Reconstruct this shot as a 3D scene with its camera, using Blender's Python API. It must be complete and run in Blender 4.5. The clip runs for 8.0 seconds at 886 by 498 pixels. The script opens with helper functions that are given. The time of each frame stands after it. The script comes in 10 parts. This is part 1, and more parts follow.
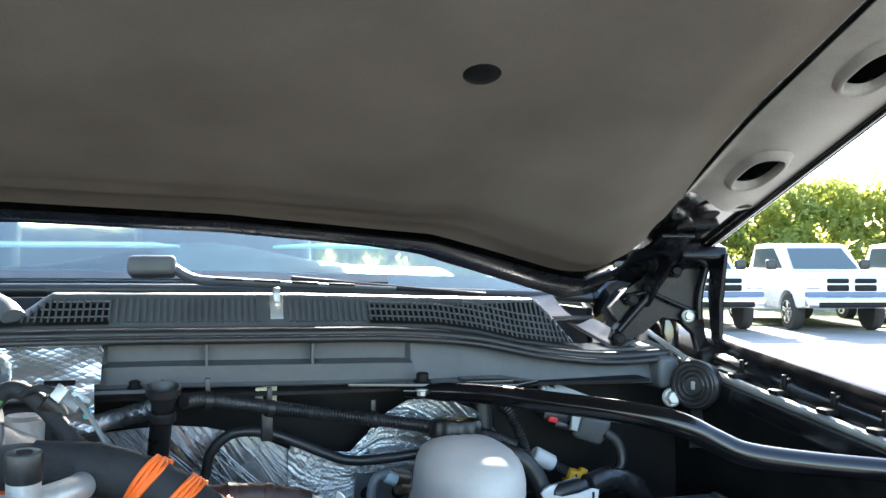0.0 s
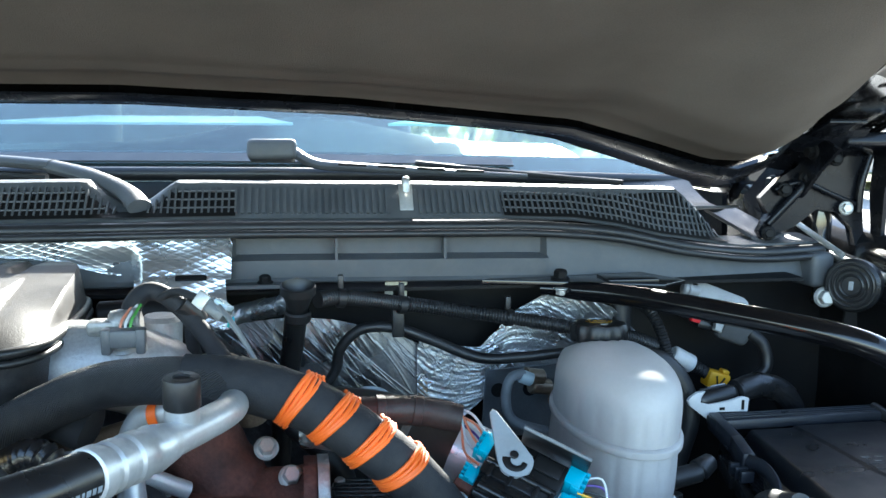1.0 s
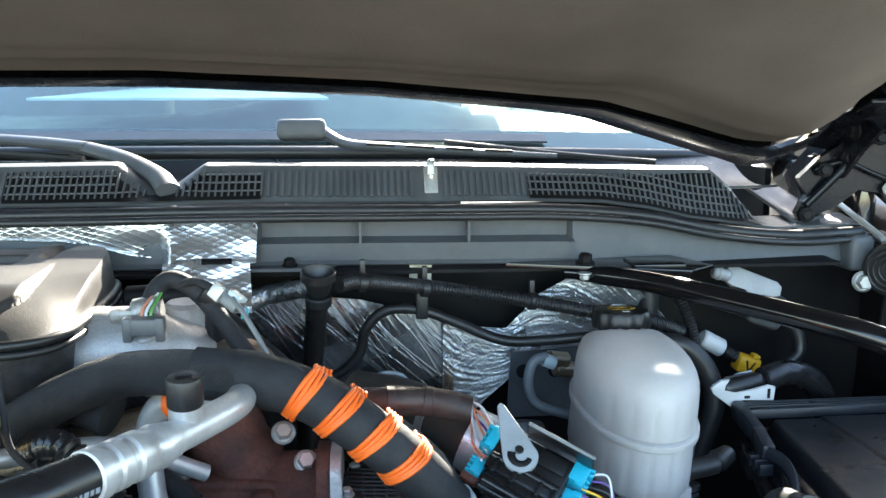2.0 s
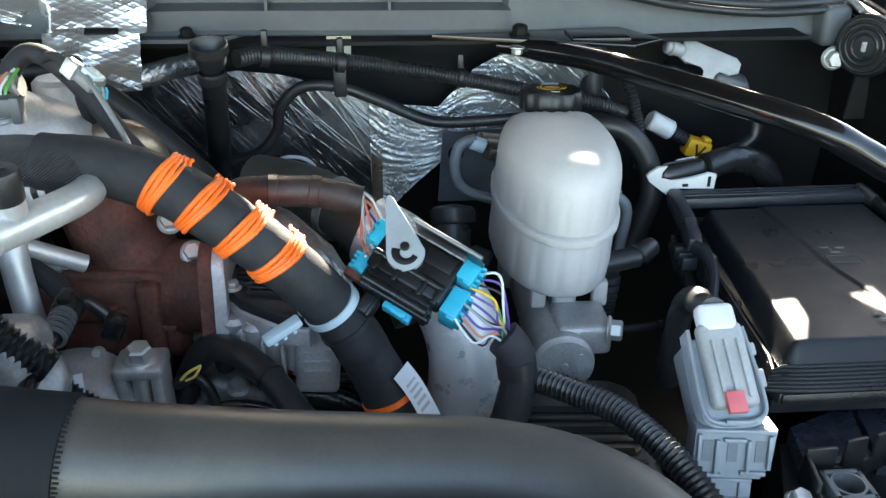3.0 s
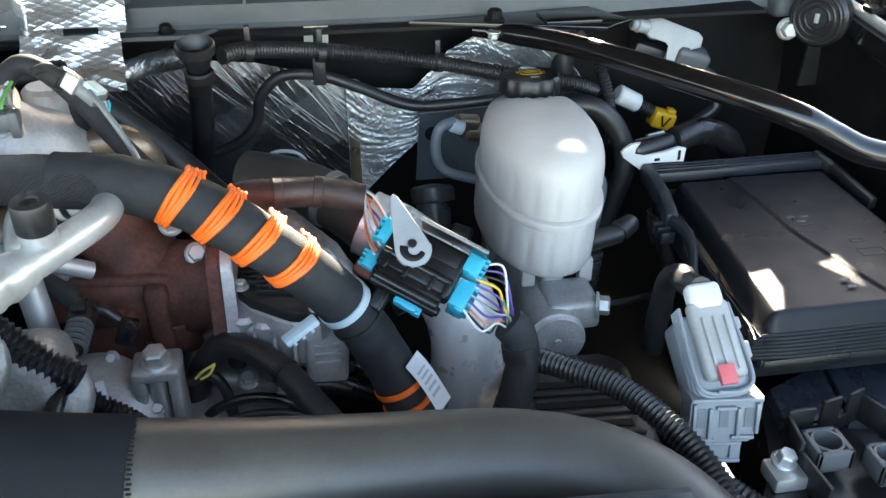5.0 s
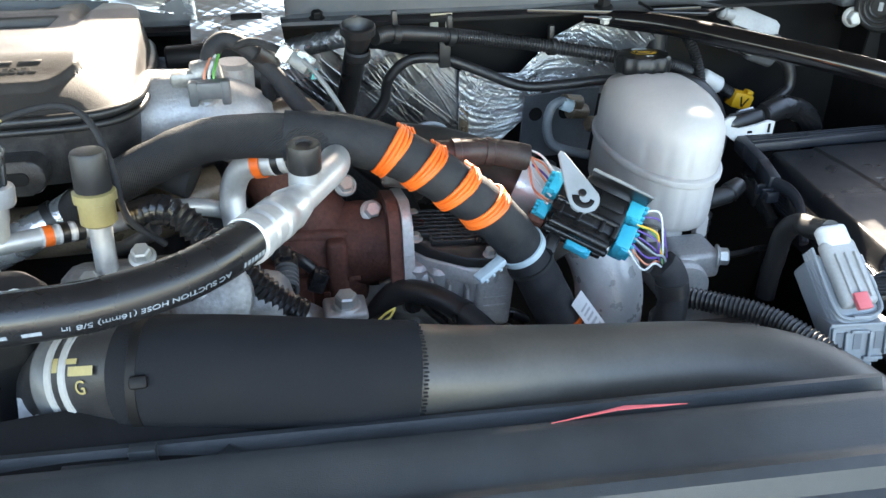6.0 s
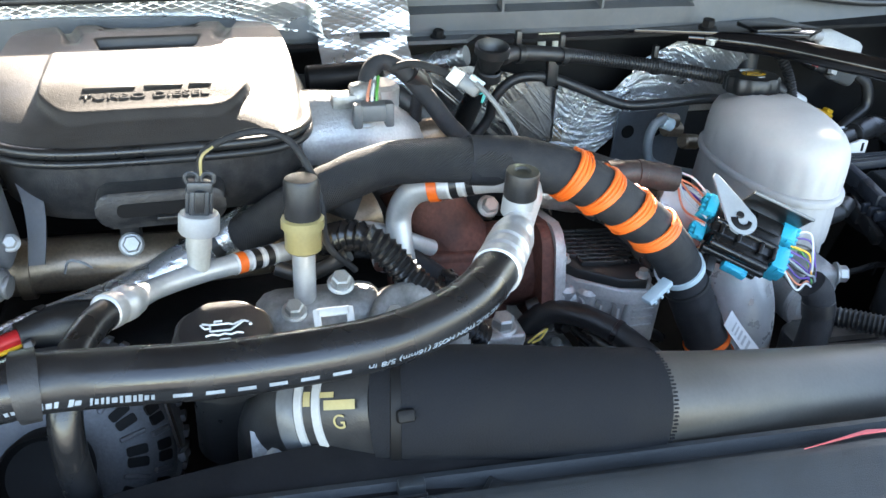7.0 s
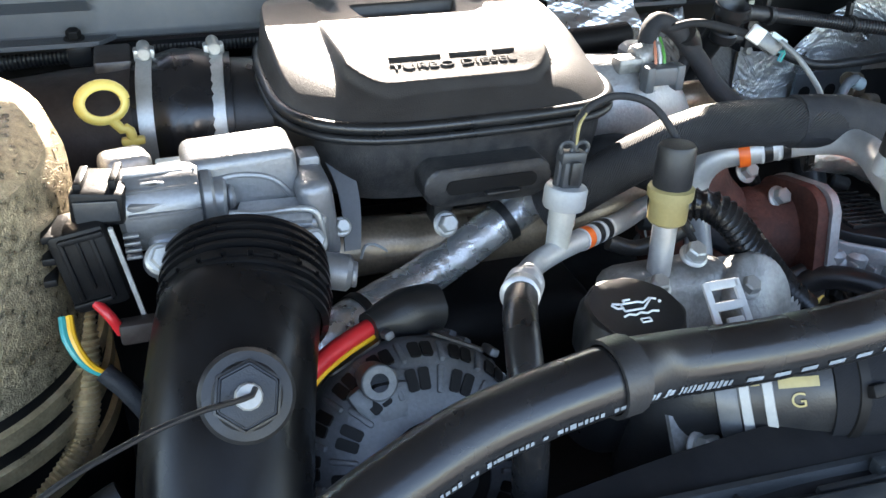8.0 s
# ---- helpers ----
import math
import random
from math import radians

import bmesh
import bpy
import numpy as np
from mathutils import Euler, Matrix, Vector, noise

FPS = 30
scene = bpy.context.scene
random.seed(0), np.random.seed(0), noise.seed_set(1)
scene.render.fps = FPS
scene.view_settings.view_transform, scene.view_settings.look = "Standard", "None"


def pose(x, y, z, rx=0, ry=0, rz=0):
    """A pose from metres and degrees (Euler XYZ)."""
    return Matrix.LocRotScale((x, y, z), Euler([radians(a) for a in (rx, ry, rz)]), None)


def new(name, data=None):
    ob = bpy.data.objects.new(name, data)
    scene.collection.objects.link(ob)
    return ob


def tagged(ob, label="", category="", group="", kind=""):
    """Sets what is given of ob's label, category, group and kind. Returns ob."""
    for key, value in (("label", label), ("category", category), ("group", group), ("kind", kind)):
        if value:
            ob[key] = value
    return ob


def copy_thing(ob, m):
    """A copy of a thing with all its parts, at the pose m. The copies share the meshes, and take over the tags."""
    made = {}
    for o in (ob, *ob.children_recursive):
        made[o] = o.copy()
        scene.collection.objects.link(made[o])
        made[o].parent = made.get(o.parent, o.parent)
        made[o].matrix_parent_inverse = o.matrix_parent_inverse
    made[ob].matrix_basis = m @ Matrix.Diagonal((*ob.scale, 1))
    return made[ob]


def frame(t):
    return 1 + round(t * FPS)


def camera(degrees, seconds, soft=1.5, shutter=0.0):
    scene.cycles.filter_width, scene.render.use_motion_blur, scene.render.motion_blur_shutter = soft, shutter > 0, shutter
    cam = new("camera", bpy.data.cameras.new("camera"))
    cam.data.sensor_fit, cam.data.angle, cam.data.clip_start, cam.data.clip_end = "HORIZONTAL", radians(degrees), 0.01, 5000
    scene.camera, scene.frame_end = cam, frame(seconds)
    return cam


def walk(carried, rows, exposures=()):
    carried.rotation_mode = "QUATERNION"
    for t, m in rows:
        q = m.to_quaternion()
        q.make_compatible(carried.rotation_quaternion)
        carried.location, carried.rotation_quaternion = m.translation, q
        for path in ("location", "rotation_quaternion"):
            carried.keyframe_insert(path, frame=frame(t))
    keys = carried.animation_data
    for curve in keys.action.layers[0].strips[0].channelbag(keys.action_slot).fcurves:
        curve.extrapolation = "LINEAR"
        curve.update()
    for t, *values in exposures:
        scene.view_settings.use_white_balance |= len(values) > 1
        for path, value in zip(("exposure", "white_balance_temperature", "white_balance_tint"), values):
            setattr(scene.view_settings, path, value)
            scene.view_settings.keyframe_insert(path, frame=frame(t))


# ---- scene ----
cam = camera(53.9, 8.0)
METRES, EYE, TILT, LEAN, TURN = 1.3, 1.5, 0.8, 0.0, -14.5
ROWS = [
    (0.0, 0.0, 0.0, 0.0, 0.0, 0.0, -0.0),
    (0.3, -0.0253, 0.0308, 0.0107, -0.44, -3.12, -0.25),
    (0.5, -0.0421, 0.0517, 0.0177, -0.54, -5.62, -0.16),
    (1.0, -0.0552, 0.0583, 0.0265, 5.22, -9.37, -0.3),
    (1.2, -0.055, 0.0482, 0.0333, 6.32, -9.44, -0.06),
    (2.3, -0.0039, 0.0866, 0.0558, 9.89, -16.52, -0.1),
    (2.5, 0.007, 0.1057, 0.0564, 10.0, -20.3, -0.22),
    (3.0, 0.042, 0.1361, 0.045, 10.16, -27.67, -0.14),
    (3.5, 0.0729, 0.1678, 0.046, 10.33, -30.96, 0.52),
    (4.0, 0.0985, 0.1977, 0.064, 8.74, -31.24, 1.11),
    (4.5, 0.0616, 0.1734, 0.0758, 5.66, -31.34, 0.1),
    (5.0, 0.0027, 0.1231, 0.0832, 5.18, -31.3, 0.16),
    (5.2, -0.026, 0.1079, 0.079, 5.0, -31.3, 0.15),
    (6.3, -0.1563, 0.0143, 0.0789, 2.11, -29.76, -0.56),
    (6.5, -0.1786, 0.0152, 0.0815, 1.67, -29.91, -0.96),
    (7.0, -0.2733, 0.0324, 0.088, -0.28, -29.76, -1.71),
    (7.5, -0.3941, 0.0622, 0.0802, -2.35, -31.32, -1.73),
    (8.0, -0.4944, 0.0659, 0.0652, -4.19, -31.15, -1.32),
]
walk(cam, [(t, pose(0, 0, EYE, TILT, LEAN, TURN) @ pose(METRES * x, METRES * y, METRES * z, 90 + pitch, roll, yaw)) for t, x, y, z, yaw, pitch, roll in ROWS],
     exposures=[(0.0, 2.9, 6500, 7), (0.5, 2.95, 6350, 5), (1.0, 2.88, 6250, 5), (2.5, 3.20, 7300, 8), (3.0, 3.25, 7500, 8), (3.5, 3.62, 7750, 9), (4.0, 3.80, 7750, 10), (4.5, 3.50, 7700, 10), (5.0, 3.42, 7700, 11), (7.0, 3.68, 7300, 13), (7.5, 3.55, 7200, 14), (8.0, 3.27, 7100, 15)])


# ---- world and sun ----
world = bpy.data.worlds.new("sky")
scene.world = world
world.use_nodes = True
wn = world.node_tree.nodes
sky = wn.new("ShaderNodeTexSky")
sky.sky_type, sky.sun_disc = "NISHITA", False
SUN_AZ, SUN_EL = -16.0, 24.5          # degrees from +y towards -x, and above the horizon
sky.sun_elevation, sky.sun_rotation = radians(SUN_EL), radians(-SUN_AZ)
world.node_tree.links.new(sky.outputs[0], wn["Background"].inputs[0])
wn["Background"].inputs[1].default_value = 0.15
sun_dir = Vector((-math.sin(radians(SUN_AZ)) * math.cos(radians(SUN_EL)), math.cos(radians(SUN_AZ)) * math.cos(radians(SUN_EL)), math.sin(radians(SUN_EL))))
sun_data = bpy.data.lights.new("sun", "SUN")
sun_data.energy, sun_data.angle, sun_data.color = 5.0, radians(0.53), (1.0, 0.95, 0.87)
sun = new("sun", sun_data)
sun.rotation_mode = "QUATERNION"
sun.rotation_quaternion = sun_dir.to_track_quat("Z", "Y")


# ---- materials ----
def mat(name, col, rough=0.5, metal=0.0, var=0.2, scale=25.0, bump=0.15, fine=400.0, spec=0.5, coat=0.0, dust=0.0, sss=0.0, trans=0.0, rvar=0.12, space="Object", dist=0.001):
    """A surface with slow stains and fine grain; dust: a share of pale dust lying in patches."""
    m = bpy.data.materials.new(name)
    m.use_nodes = True
    nt = m.node_tree
    b = nt.nodes["Principled BSDF"]
    tc = nt.nodes.new("ShaderNodeTexCoord")
    out = tc.outputs[space]
    n1, n2 = nt.nodes.new("ShaderNodeTexNoise"), nt.nodes.new("ShaderNodeTexNoise")
    n1.inputs["Scale"].default_value, n1.inputs["Detail"].default_value = scale, 5
    n2.inputs["Scale"].default_value, n2.inputs["Detail"].default_value = fine, 4
    for n in (n1, n2):
        nt.links.new(out, n.inputs["Vector"])
    ramp = nt.nodes.new("ShaderNodeValToRGB")
    c = Vector(col)
    lo, hi = c * (1 - var), c * (1 + var)
    ramp.color_ramp.elements[0].position, ramp.color_ramp.elements[1].position = 0.3, 0.7
    ramp.color_ramp.elements[0].color, ramp.color_ramp.elements[1].color = (*lo, 1), (*[min(v, 0.95) for v in hi], 1)
    nt.links.new(n1.outputs["Fac"], ramp.inputs["Fac"])
    colour = ramp.outputs["Color"]
    grain = nt.nodes.new("ShaderNodeMix")
    grain.data_type, grain.blend_type = "RGBA", "OVERLAY"
    grain.inputs["Factor"].default_value = min(0.6, var * 1.5)
    nt.links.new(colour, grain.inputs["A"])
    nt.links.new(n2.outputs["Color"], grain.inputs["B"])
    bw = nt.nodes.new("ShaderNodeRGBToBW")
    nt.links.new(n2.outputs["Color"], bw.inputs[0])
    nt.links.new(bw.outputs[0], grain.inputs["B"])
    colour = grain.outputs["Result"]
    if dust:
        n3 = nt.nodes.new("ShaderNodeTexNoise")
        n3.inputs["Scale"].default_value, n3.inputs["Detail"].default_value, n3.inputs["Roughness"].default_value = scale * 2.3, 8, 0.7
        nt.links.new(out, n3.inputs["Vector"])
        r3 = nt.nodes.new("ShaderNodeMapRange")
        r3.inputs["From Min"].default_value, r3.inputs["From Max"].default_value, r3.inputs["To Max"].default_value = 0.42, 0.75, dust
        nt.links.new(n3.outputs["Fac"], r3.inputs["Value"])
        mx = nt.nodes.new("ShaderNodeMix")
        mx.data_type = "RGBA"
        mx.inputs["B"].default_value = (0.20, 0.185, 0.165, 1)
        nt.links.new(r3.outputs[0], mx.inputs["Factor"])
        nt.links.new(colour, mx.inputs["A"])
        colour = mx.outputs["Result"]
    nt.links.new(colour, b.inputs["Base Color"])
    rr = nt.nodes.new("ShaderNodeMapRange")
    rr.inputs["From Min"].default_value, rr.inputs["From Max"].default_value = 0.3, 0.7
    rr.inputs["To Min"].default_value, rr.inputs["To Max"].default_value = max(0.02, rough - rvar), min(1, rough + rvar)
    nt.links.new(n1.outputs["Fac"], rr.inputs["Value"])
    nt.links.new(rr.outputs[0], b.inputs["Roughness"])
    b.inputs["Metallic"].default_value = metal
    b.inputs["Specular IOR Level"].default_value = spec
    b.inputs["Coat Weight"].default_value = coat
    b.inputs["Coat Roughness"].default_value = 0.08
    if sss:
        b.inputs["Subsurface Weight"].default_value, b.inputs["Subsurface Radius"].default_value, b.inputs["Subsurface Scale"].default_value = sss, (1, 1, 1), 0.02
    b.inputs["Transmission Weight"].default_value = trans
    if bump:
        bp = nt.nodes.new("ShaderNodeBump")
        bp.inputs["Strength"].default_value, bp.inputs["Distance"].default_value = bump, dist
        nt.links.new(n2.outputs["Fac"], bp.inputs["Height"])
        nt.links.new(bp.outputs[0], b.inputs["Normal"])
    return m


def more_bump(m, texture, strength, distance, space="UV", **settings):
    """Adds the relief of one more texture to a material made by mat()."""
    nt = m.node_tree
    b = nt.nodes["Principled BSDF"]
    tex = nt.nodes.new(texture)
    for key, value in settings.items():
        if key in ("wave_type", "bands_direction", "feature", "rings_direction", "wave_profile"):
            if key == "wave_type": tex.wave_type = value
            if key == "bands_direction": tex.bands_direction = value
            if key == "feature": tex.feature = value
        else:
            tex.inputs[key.replace("_", " ")].default_value = value
    tc = nt.nodes.new("ShaderNodeTexCoord")
    nt.links.new(tc.outputs[space], tex.inputs["Vector"])
    bp = nt.nodes.new("ShaderNodeBump")
    bp.inputs["Strength"].default_value, bp.inputs["Distance"].default_value = strength, distance
    out = tex.outputs["Fac"] if "Fac" in tex.outputs else tex.outputs["Distance"]
    nt.links.new(out, bp.inputs["Height"])
    old = b.inputs["Normal"].links
    if old:
        nt.links.new(old[0].from_socket, bp.inputs["Normal"])
    nt.links.new(bp.outputs[0], b.inputs["Normal"])
    return m


M_BLACK = mat("black_plastic", (0.011, 0.0115, 0.0125), 0.36, dust=0.035, fine=900, bump=0.25)
# also colours the sheets that stand for shade behind the grilles
M_DARK = mat("dark_metal_and_shade", (0.004, 0.004, 0.0045), 0.6, dust=0.012, spec=0.25)
M_RUBBER = mat("black_rubber", (0.014, 0.0145, 0.016), 0.42, dust=0.05, fine=600, bump=0.2)
M_COWL = mat("grey_cowl_plastic", (0.064, 0.070, 0.077), 0.5, dust=0.12, fine=1500, bump=0.3, var=0.1)
M_GLOSS = mat("gloss_black_paint", (0.006, 0.006, 0.007), 0.12, coat=0.6, dust=0.05, rvar=0.06, bump=0.03)
# black paint with a bluish lift for glare from the bright background
M_HINGE = mat("hinge_paint_with_glare", (0.0055, 0.0062, 0.0085), 0.26, dust=0.008, spec=0.28, rvar=0.08, bump=0.12, fine=60, dist=0.003)
M_GOLD = mat("gold_stained_metal", (0.62, 0.47, 0.27), 0.38, metal=0.6, var=0.3, scale=50, bump=0.3)
M_BAR = mat("black_enamel", (0.004, 0.004, 0.005), 0.16, coat=0.3, dust=0.015, rvar=0.05, bump=0.05, spec=0.4)
M_LINER = mat("hood_insulation_felt", (0.152, 0.128, 0.108), 0.95, fine=700, bump=0.6, var=0.15, spec=0.1, scale=7, rvar=0.03)
# stands for gloss black paint, with the bright ground's reflection coloured in
M_HOODREFL = mat("hood_ground_reflection", (0.235, 0.205, 0.178), 0.4, dust=0.2, bump=0.05)
M_TAPE = mat("cloth_tape", (0.017, 0.018, 0.021), 0.68, fine=900, bump=0.4, dust=0.07, spec=0.3)
M_BRAID = more_bump(mat("braided_sleeve", (0.017, 0.0175, 0.02), 0.6, fine=700, dust=0.1), "ShaderNodeTexWave", 1.0, 0.0009, "UV", bands_direction="DIAGONAL", Scale=270.0)
M_ORANGE = mat("orange_tape", (0.85, 0.14, 0.015), 0.5, var=0.12, fine=500, bump=0.3)
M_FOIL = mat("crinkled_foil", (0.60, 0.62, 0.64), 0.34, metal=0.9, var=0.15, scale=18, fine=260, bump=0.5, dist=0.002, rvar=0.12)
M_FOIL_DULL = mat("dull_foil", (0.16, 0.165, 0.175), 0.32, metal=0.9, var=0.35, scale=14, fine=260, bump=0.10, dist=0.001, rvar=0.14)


def creases(m, angles, along=8.0, across=170.0, strength=0.5, dist=0.002):
    """Sharp straight creases in foil, running at the given angles in the x-z plane."""
    nt = m.node_tree
    b = nt.nodes["Principled BSDF"]
    tc = nt.nodes.new("ShaderNodeTexCoord")
    for ang in angles:
        mp, nz, ab, mr, bp = [nt.nodes.new(k) for k in ("ShaderNodeMapping", "ShaderNodeTexNoise", "ShaderNodeMath", "ShaderNodeMapRange", "ShaderNodeBump")]
        mp.vector_type = "TEXTURE"
        mp.inputs["Rotation"].default_value = (0, ang, 0)
        mp.inputs["Scale"].default_value = (1 / along, 1 / 30, 1 / across)
        nz.inputs["Scale"].default_value, nz.inputs["Detail"].default_value = 1.0, 2
        nt.links.new(tc.outputs["Object"], mp.inputs["Vector"])
        nt.links.new(mp.outputs[0], nz.inputs["Vector"])
        ab.operation = "SUBTRACT"
        ab.inputs[1].default_value = 0.5
        ab2 = nt.nodes.new("ShaderNodeMath")
        ab2.operation = "ABSOLUTE"
        nt.links.new(nz.outputs["Fac"], ab.inputs[0])
        nt.links.new(ab.outputs[0], ab2.inputs[0])
        mr.inputs["From Min"].default_value, mr.inputs["From Max"].default_value = 0.0, 0.035
        mr.inputs["To Min"].default_value, mr.inputs["To Max"].default_value = 1.0, 0.0
        nt.links.new(ab2.outputs[0], mr.inputs["Value"])
        bp.inputs["Strength"].default_value, bp.inputs["Distance"].default_value = strength, dist
        nt.links.new(mr.outputs[0], bp.inputs["Height"])
        if b.inputs["Normal"].links:
            nt.links.new(b.inputs["Normal"].links[0].from_socket, bp.inputs["Normal"])
        nt.links.new(bp.outputs[0], b.inputs["Normal"])
    return m


M_FOIL_BR = mat("soiled_foil_wrap", (0.24, 0.245, 0.25), 0.32, metal=0.85, var=0.3, scale=22, fine=240, bump=0.5, dist=0.002)
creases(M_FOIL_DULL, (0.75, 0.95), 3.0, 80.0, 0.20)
creases(M_FOIL, (0.9, 2.2), 14.0, 150.0, 0.35)
M_ALU = mat("aluminium_tube", (0.50, 0.51, 0.52), 0.40, metal=0.5, var=0.12, scale=40, fine=300, bump=0.15)
M_CAST = mat("cast_aluminium", (0.42, 0.42, 0.42), 0.5, metal=0.5, var=0.2, scale=30, fine=350, bump=0.6, dust=0.15)
M_STEEL = mat("zinc_steel", (0.46, 0.465, 0.45), 0.40, metal=0.6, var=0.15, bump=0.15)
M_RUST = mat("rust_red_iron", (0.084, 0.035, 0.027), 0.66, var=0.45, scale=35, fine=260, bump=0.7, dist=0.0015, spec=0.25)
M_POLY = mat("translucent_white_plastic", (0.45, 0.435, 0.425), 0.56, coat=0.0, var=0.04, scale=22, fine=260, bump=0.10, sss=0.35, dust=0.12, rvar=0.05)
M_WHITE = mat("white_plastic", (0.60, 0.61, 0.62), 0.4, var=0.1, dust=0.1)
M_OFFWHITE = mat("dusty_white_plastic", (0.34, 0.345, 0.34), 0.42, var=0.12, dust=0.2)
M_LGREY = mat("light_grey_plastic", (0.25, 0.28, 0.305), 0.42, var=0.08, dust=0.08)
M_PLUGGREY = mat("dark_grey_plastic", (0.085, 0.09, 0.095), 0.4, var=0.15, dust=0.12)
M_GREYBLK = mat("charcoal_plastic", (0.028, 0.031, 0.035), 0.4, var=0.15, dust=0.08)
M_CLEARPLUG = mat("cloudy_grey_plastic", (0.13, 0.14, 0.145), 0.3, var=0.2, dust=0.1)
M_TIE = mat("pale_blue_tie", (0.42, 0.52, 0.56), 0.4, var=0.08)
M_BLUE = mat("blue_plastic", (0.006, 0.34, 0.48), 0.35, var=0.1)
M_YELLOW = mat("yellow_plastic", (0.8, 0.42, 0.02), 0.4, var=0.1)
M_PALEYEL = mat("pale_yellow_plastic", (0.32, 0.26, 0.11), 0.4, var=0.12)
M_DIP = mat("dipstick_yellow", (0.80, 0.62, 0.16), 0.4, var=0.12)
M_RED = mat("red_plastic", (0.55, 0.02, 0.025), 0.4, var=0.1)
M_PINK = mat("faded_red_plastic", (0.6, 0.12, 0.13), 0.45, var=0.1)
M_BROWN = mat("brown_loom", (0.021, 0.0125, 0.011), 0.62, var=0.25, dust=0.15)
M_PURPLE = mat("purple_wire", (0.1, 0.05, 0.25), 0.4, var=0.1)
M_GREEN = mat("green_wire", (0.08, 0.3, 0.06), 0.4, var=0.1)
M_TEAL = mat("teal_wire", (0.02, 0.3, 0.3), 0.4, var=0.1)
M_PEACH = mat("salmon_wire", (0.6, 0.22, 0.13), 0.4, var=0.1)
M_PRINT = mat("white_print", (0.62, 0.66, 0.70), 0.6, var=0.12, fine=300, bump=0)
M_MARK = mat("grey_print", (0.35, 0.36, 0.37), 0.6, var=0.2, bump=0)
M_PIPE = mat("grey_coated_pipe", (0.046, 0.043, 0.038), 0.46, var=0.15, scale=8, dust=0.1, bump=0.1)
M_SHROUD = mat("dull_black_shroud", (0.006, 0.006, 0.007), 0.7, spec=0.2, dust=0.02)
M_HOSEPRINT = mat("faded_print", (0.20, 0.235, 0.27), 0.6, var=0.3, fine=500, bump=0)
M_RADC = mat("radiator_cover_plastic", (0.024, 0.0285, 0.032), 0.42, dust=0.05, fine=1300, bump=0.3, scale=14)
M_CASTDK = mat("oily_cast_aluminium", (0.27, 0.268, 0.26), 0.42, metal=0.4, var=0.35, scale=45, fine=300, bump=0.6, dust=0.12)
M_WRAP = mat("foil_wrap", (0.80, 0.81, 0.83), 0.26, metal=0.8, var=0.12, scale=30, fine=170, bump=0.8, dist=0.002, rvar=0.12)
M_VALVE = mat("matt_alloy", (0.50, 0.50, 0.47), 0.4, metal=0.3, var=0.12, bump=0.15)
M_SLEEVE = more_bump(mat("woven_sleeve", (0.008, 0.009, 0.0115), 0.85, fine=900, spec=0.2, bump=0.35), "ShaderNodeTexWave", 0.18, 0.0003, "UV", bands_direction="DIAGONAL", Scale=260.0)
M_HOSE = mat("hose_rubber", (0.010, 0.0105, 0.012), 0.27, dust=0.02, bump=0.1, fine=500)
M_OLIVE = mat("heat_stained_steel", (0.25, 0.195, 0.145), 0.36, metal=0.7, var=0.3, bump=0.2)
M_TAN = mat("tan_heat_wrap", (0.34, 0.275, 0.18), 0.34, metal=0.7, var=0.55, scale=160, fine=700, bump=1.0, dist=0.002)
M_GLASS = mat("windscreen_glass", (0.62, 0.9, 0.88), 0.03, var=0.02, trans=1.0, bump=0, rvar=0.02)
M_WPAINT = mat("white_car_paint", (0.78, 0.78, 0.77), 0.25, coat=0.5, var=0.03, bump=0)
M_CHROME = mat("chrome", (0.75, 0.76, 0.78), 0.08, metal=1.0, var=0.03, bump=0, rvar=0.03)
M_TYRE = mat("tyre_rubber", (0.02, 0.02, 0.02), 0.8)
M_CARGLASS = mat("tinted_glass", (0.07, 0.09, 0.095), 0.05, var=0.05, bump=0, rvar=0.02)
M_ASPHALT = mat("pale_asphalt", (0.24, 0.235, 0.22), 0.85, var=0.2, scale=0.7, fine=60, bump=0.6, dist=0.01)
M_GRASS = mat("grass_verge", (0.05, 0.065, 0.012), 0.9, var=0.3, scale=2, fine=40, bump=0.8, dist=0.03)
M_BARK = mat("bark", (0.06, 0.045, 0.03), 0.9, var=0.3, scale=6, bump=0.8)
M_LEAF = mat("leaves", (0.15, 0.19, 0.045), 0.55, var=0.45, scale=0.9, fine=5, bump=0)


def leaf_glow(m):
    # light passing through the thin leaf
    nt = m.node_tree
    tr, mx = nt.nodes.new("ShaderNodeBsdfTranslucent"), nt.nodes.new("ShaderNodeMixShader")
    tr.inputs["Color"].default_value = (0.48, 0.52, 0.12, 1)
    mx.inputs[0].default_value = 0.5
    end = nt.nodes["Material Output"]
    nt.links.new(nt.nodes["Principled BSDF"].outputs[0], mx.inputs[1])
    nt.links.new(tr.outputs[0], mx.inputs[2])
    nt.links.new(mx.outputs[0], end.inputs["Surface"])


leaf_glow(M_LEAF)
M_DASH = mat("dashboard_vinyl", (0.05, 0.052, 0.055), 0.6, fine=600, bump=0.3)
M_MINT = mat("mint_glare", (0.42, 0.72, 0.55), 0.6, var=0.05)


# ---- shaping helpers ----
def finish(name, bm, material, smooth=38):
    bmesh.ops.recalc_face_normals(bm, faces=bm.faces)
    me = bpy.data.meshes.new(name)
    bm.to_mesh(me)
    bm.free()
    for m in (material if isinstance(material, (list, tuple)) else [material]):
        me.materials.append(m)
    me.polygons.foreach_set("use_smooth", [True] * len(me.polygons))
    me.set_sharp_from_angle(angle=radians(smooth))
    return me


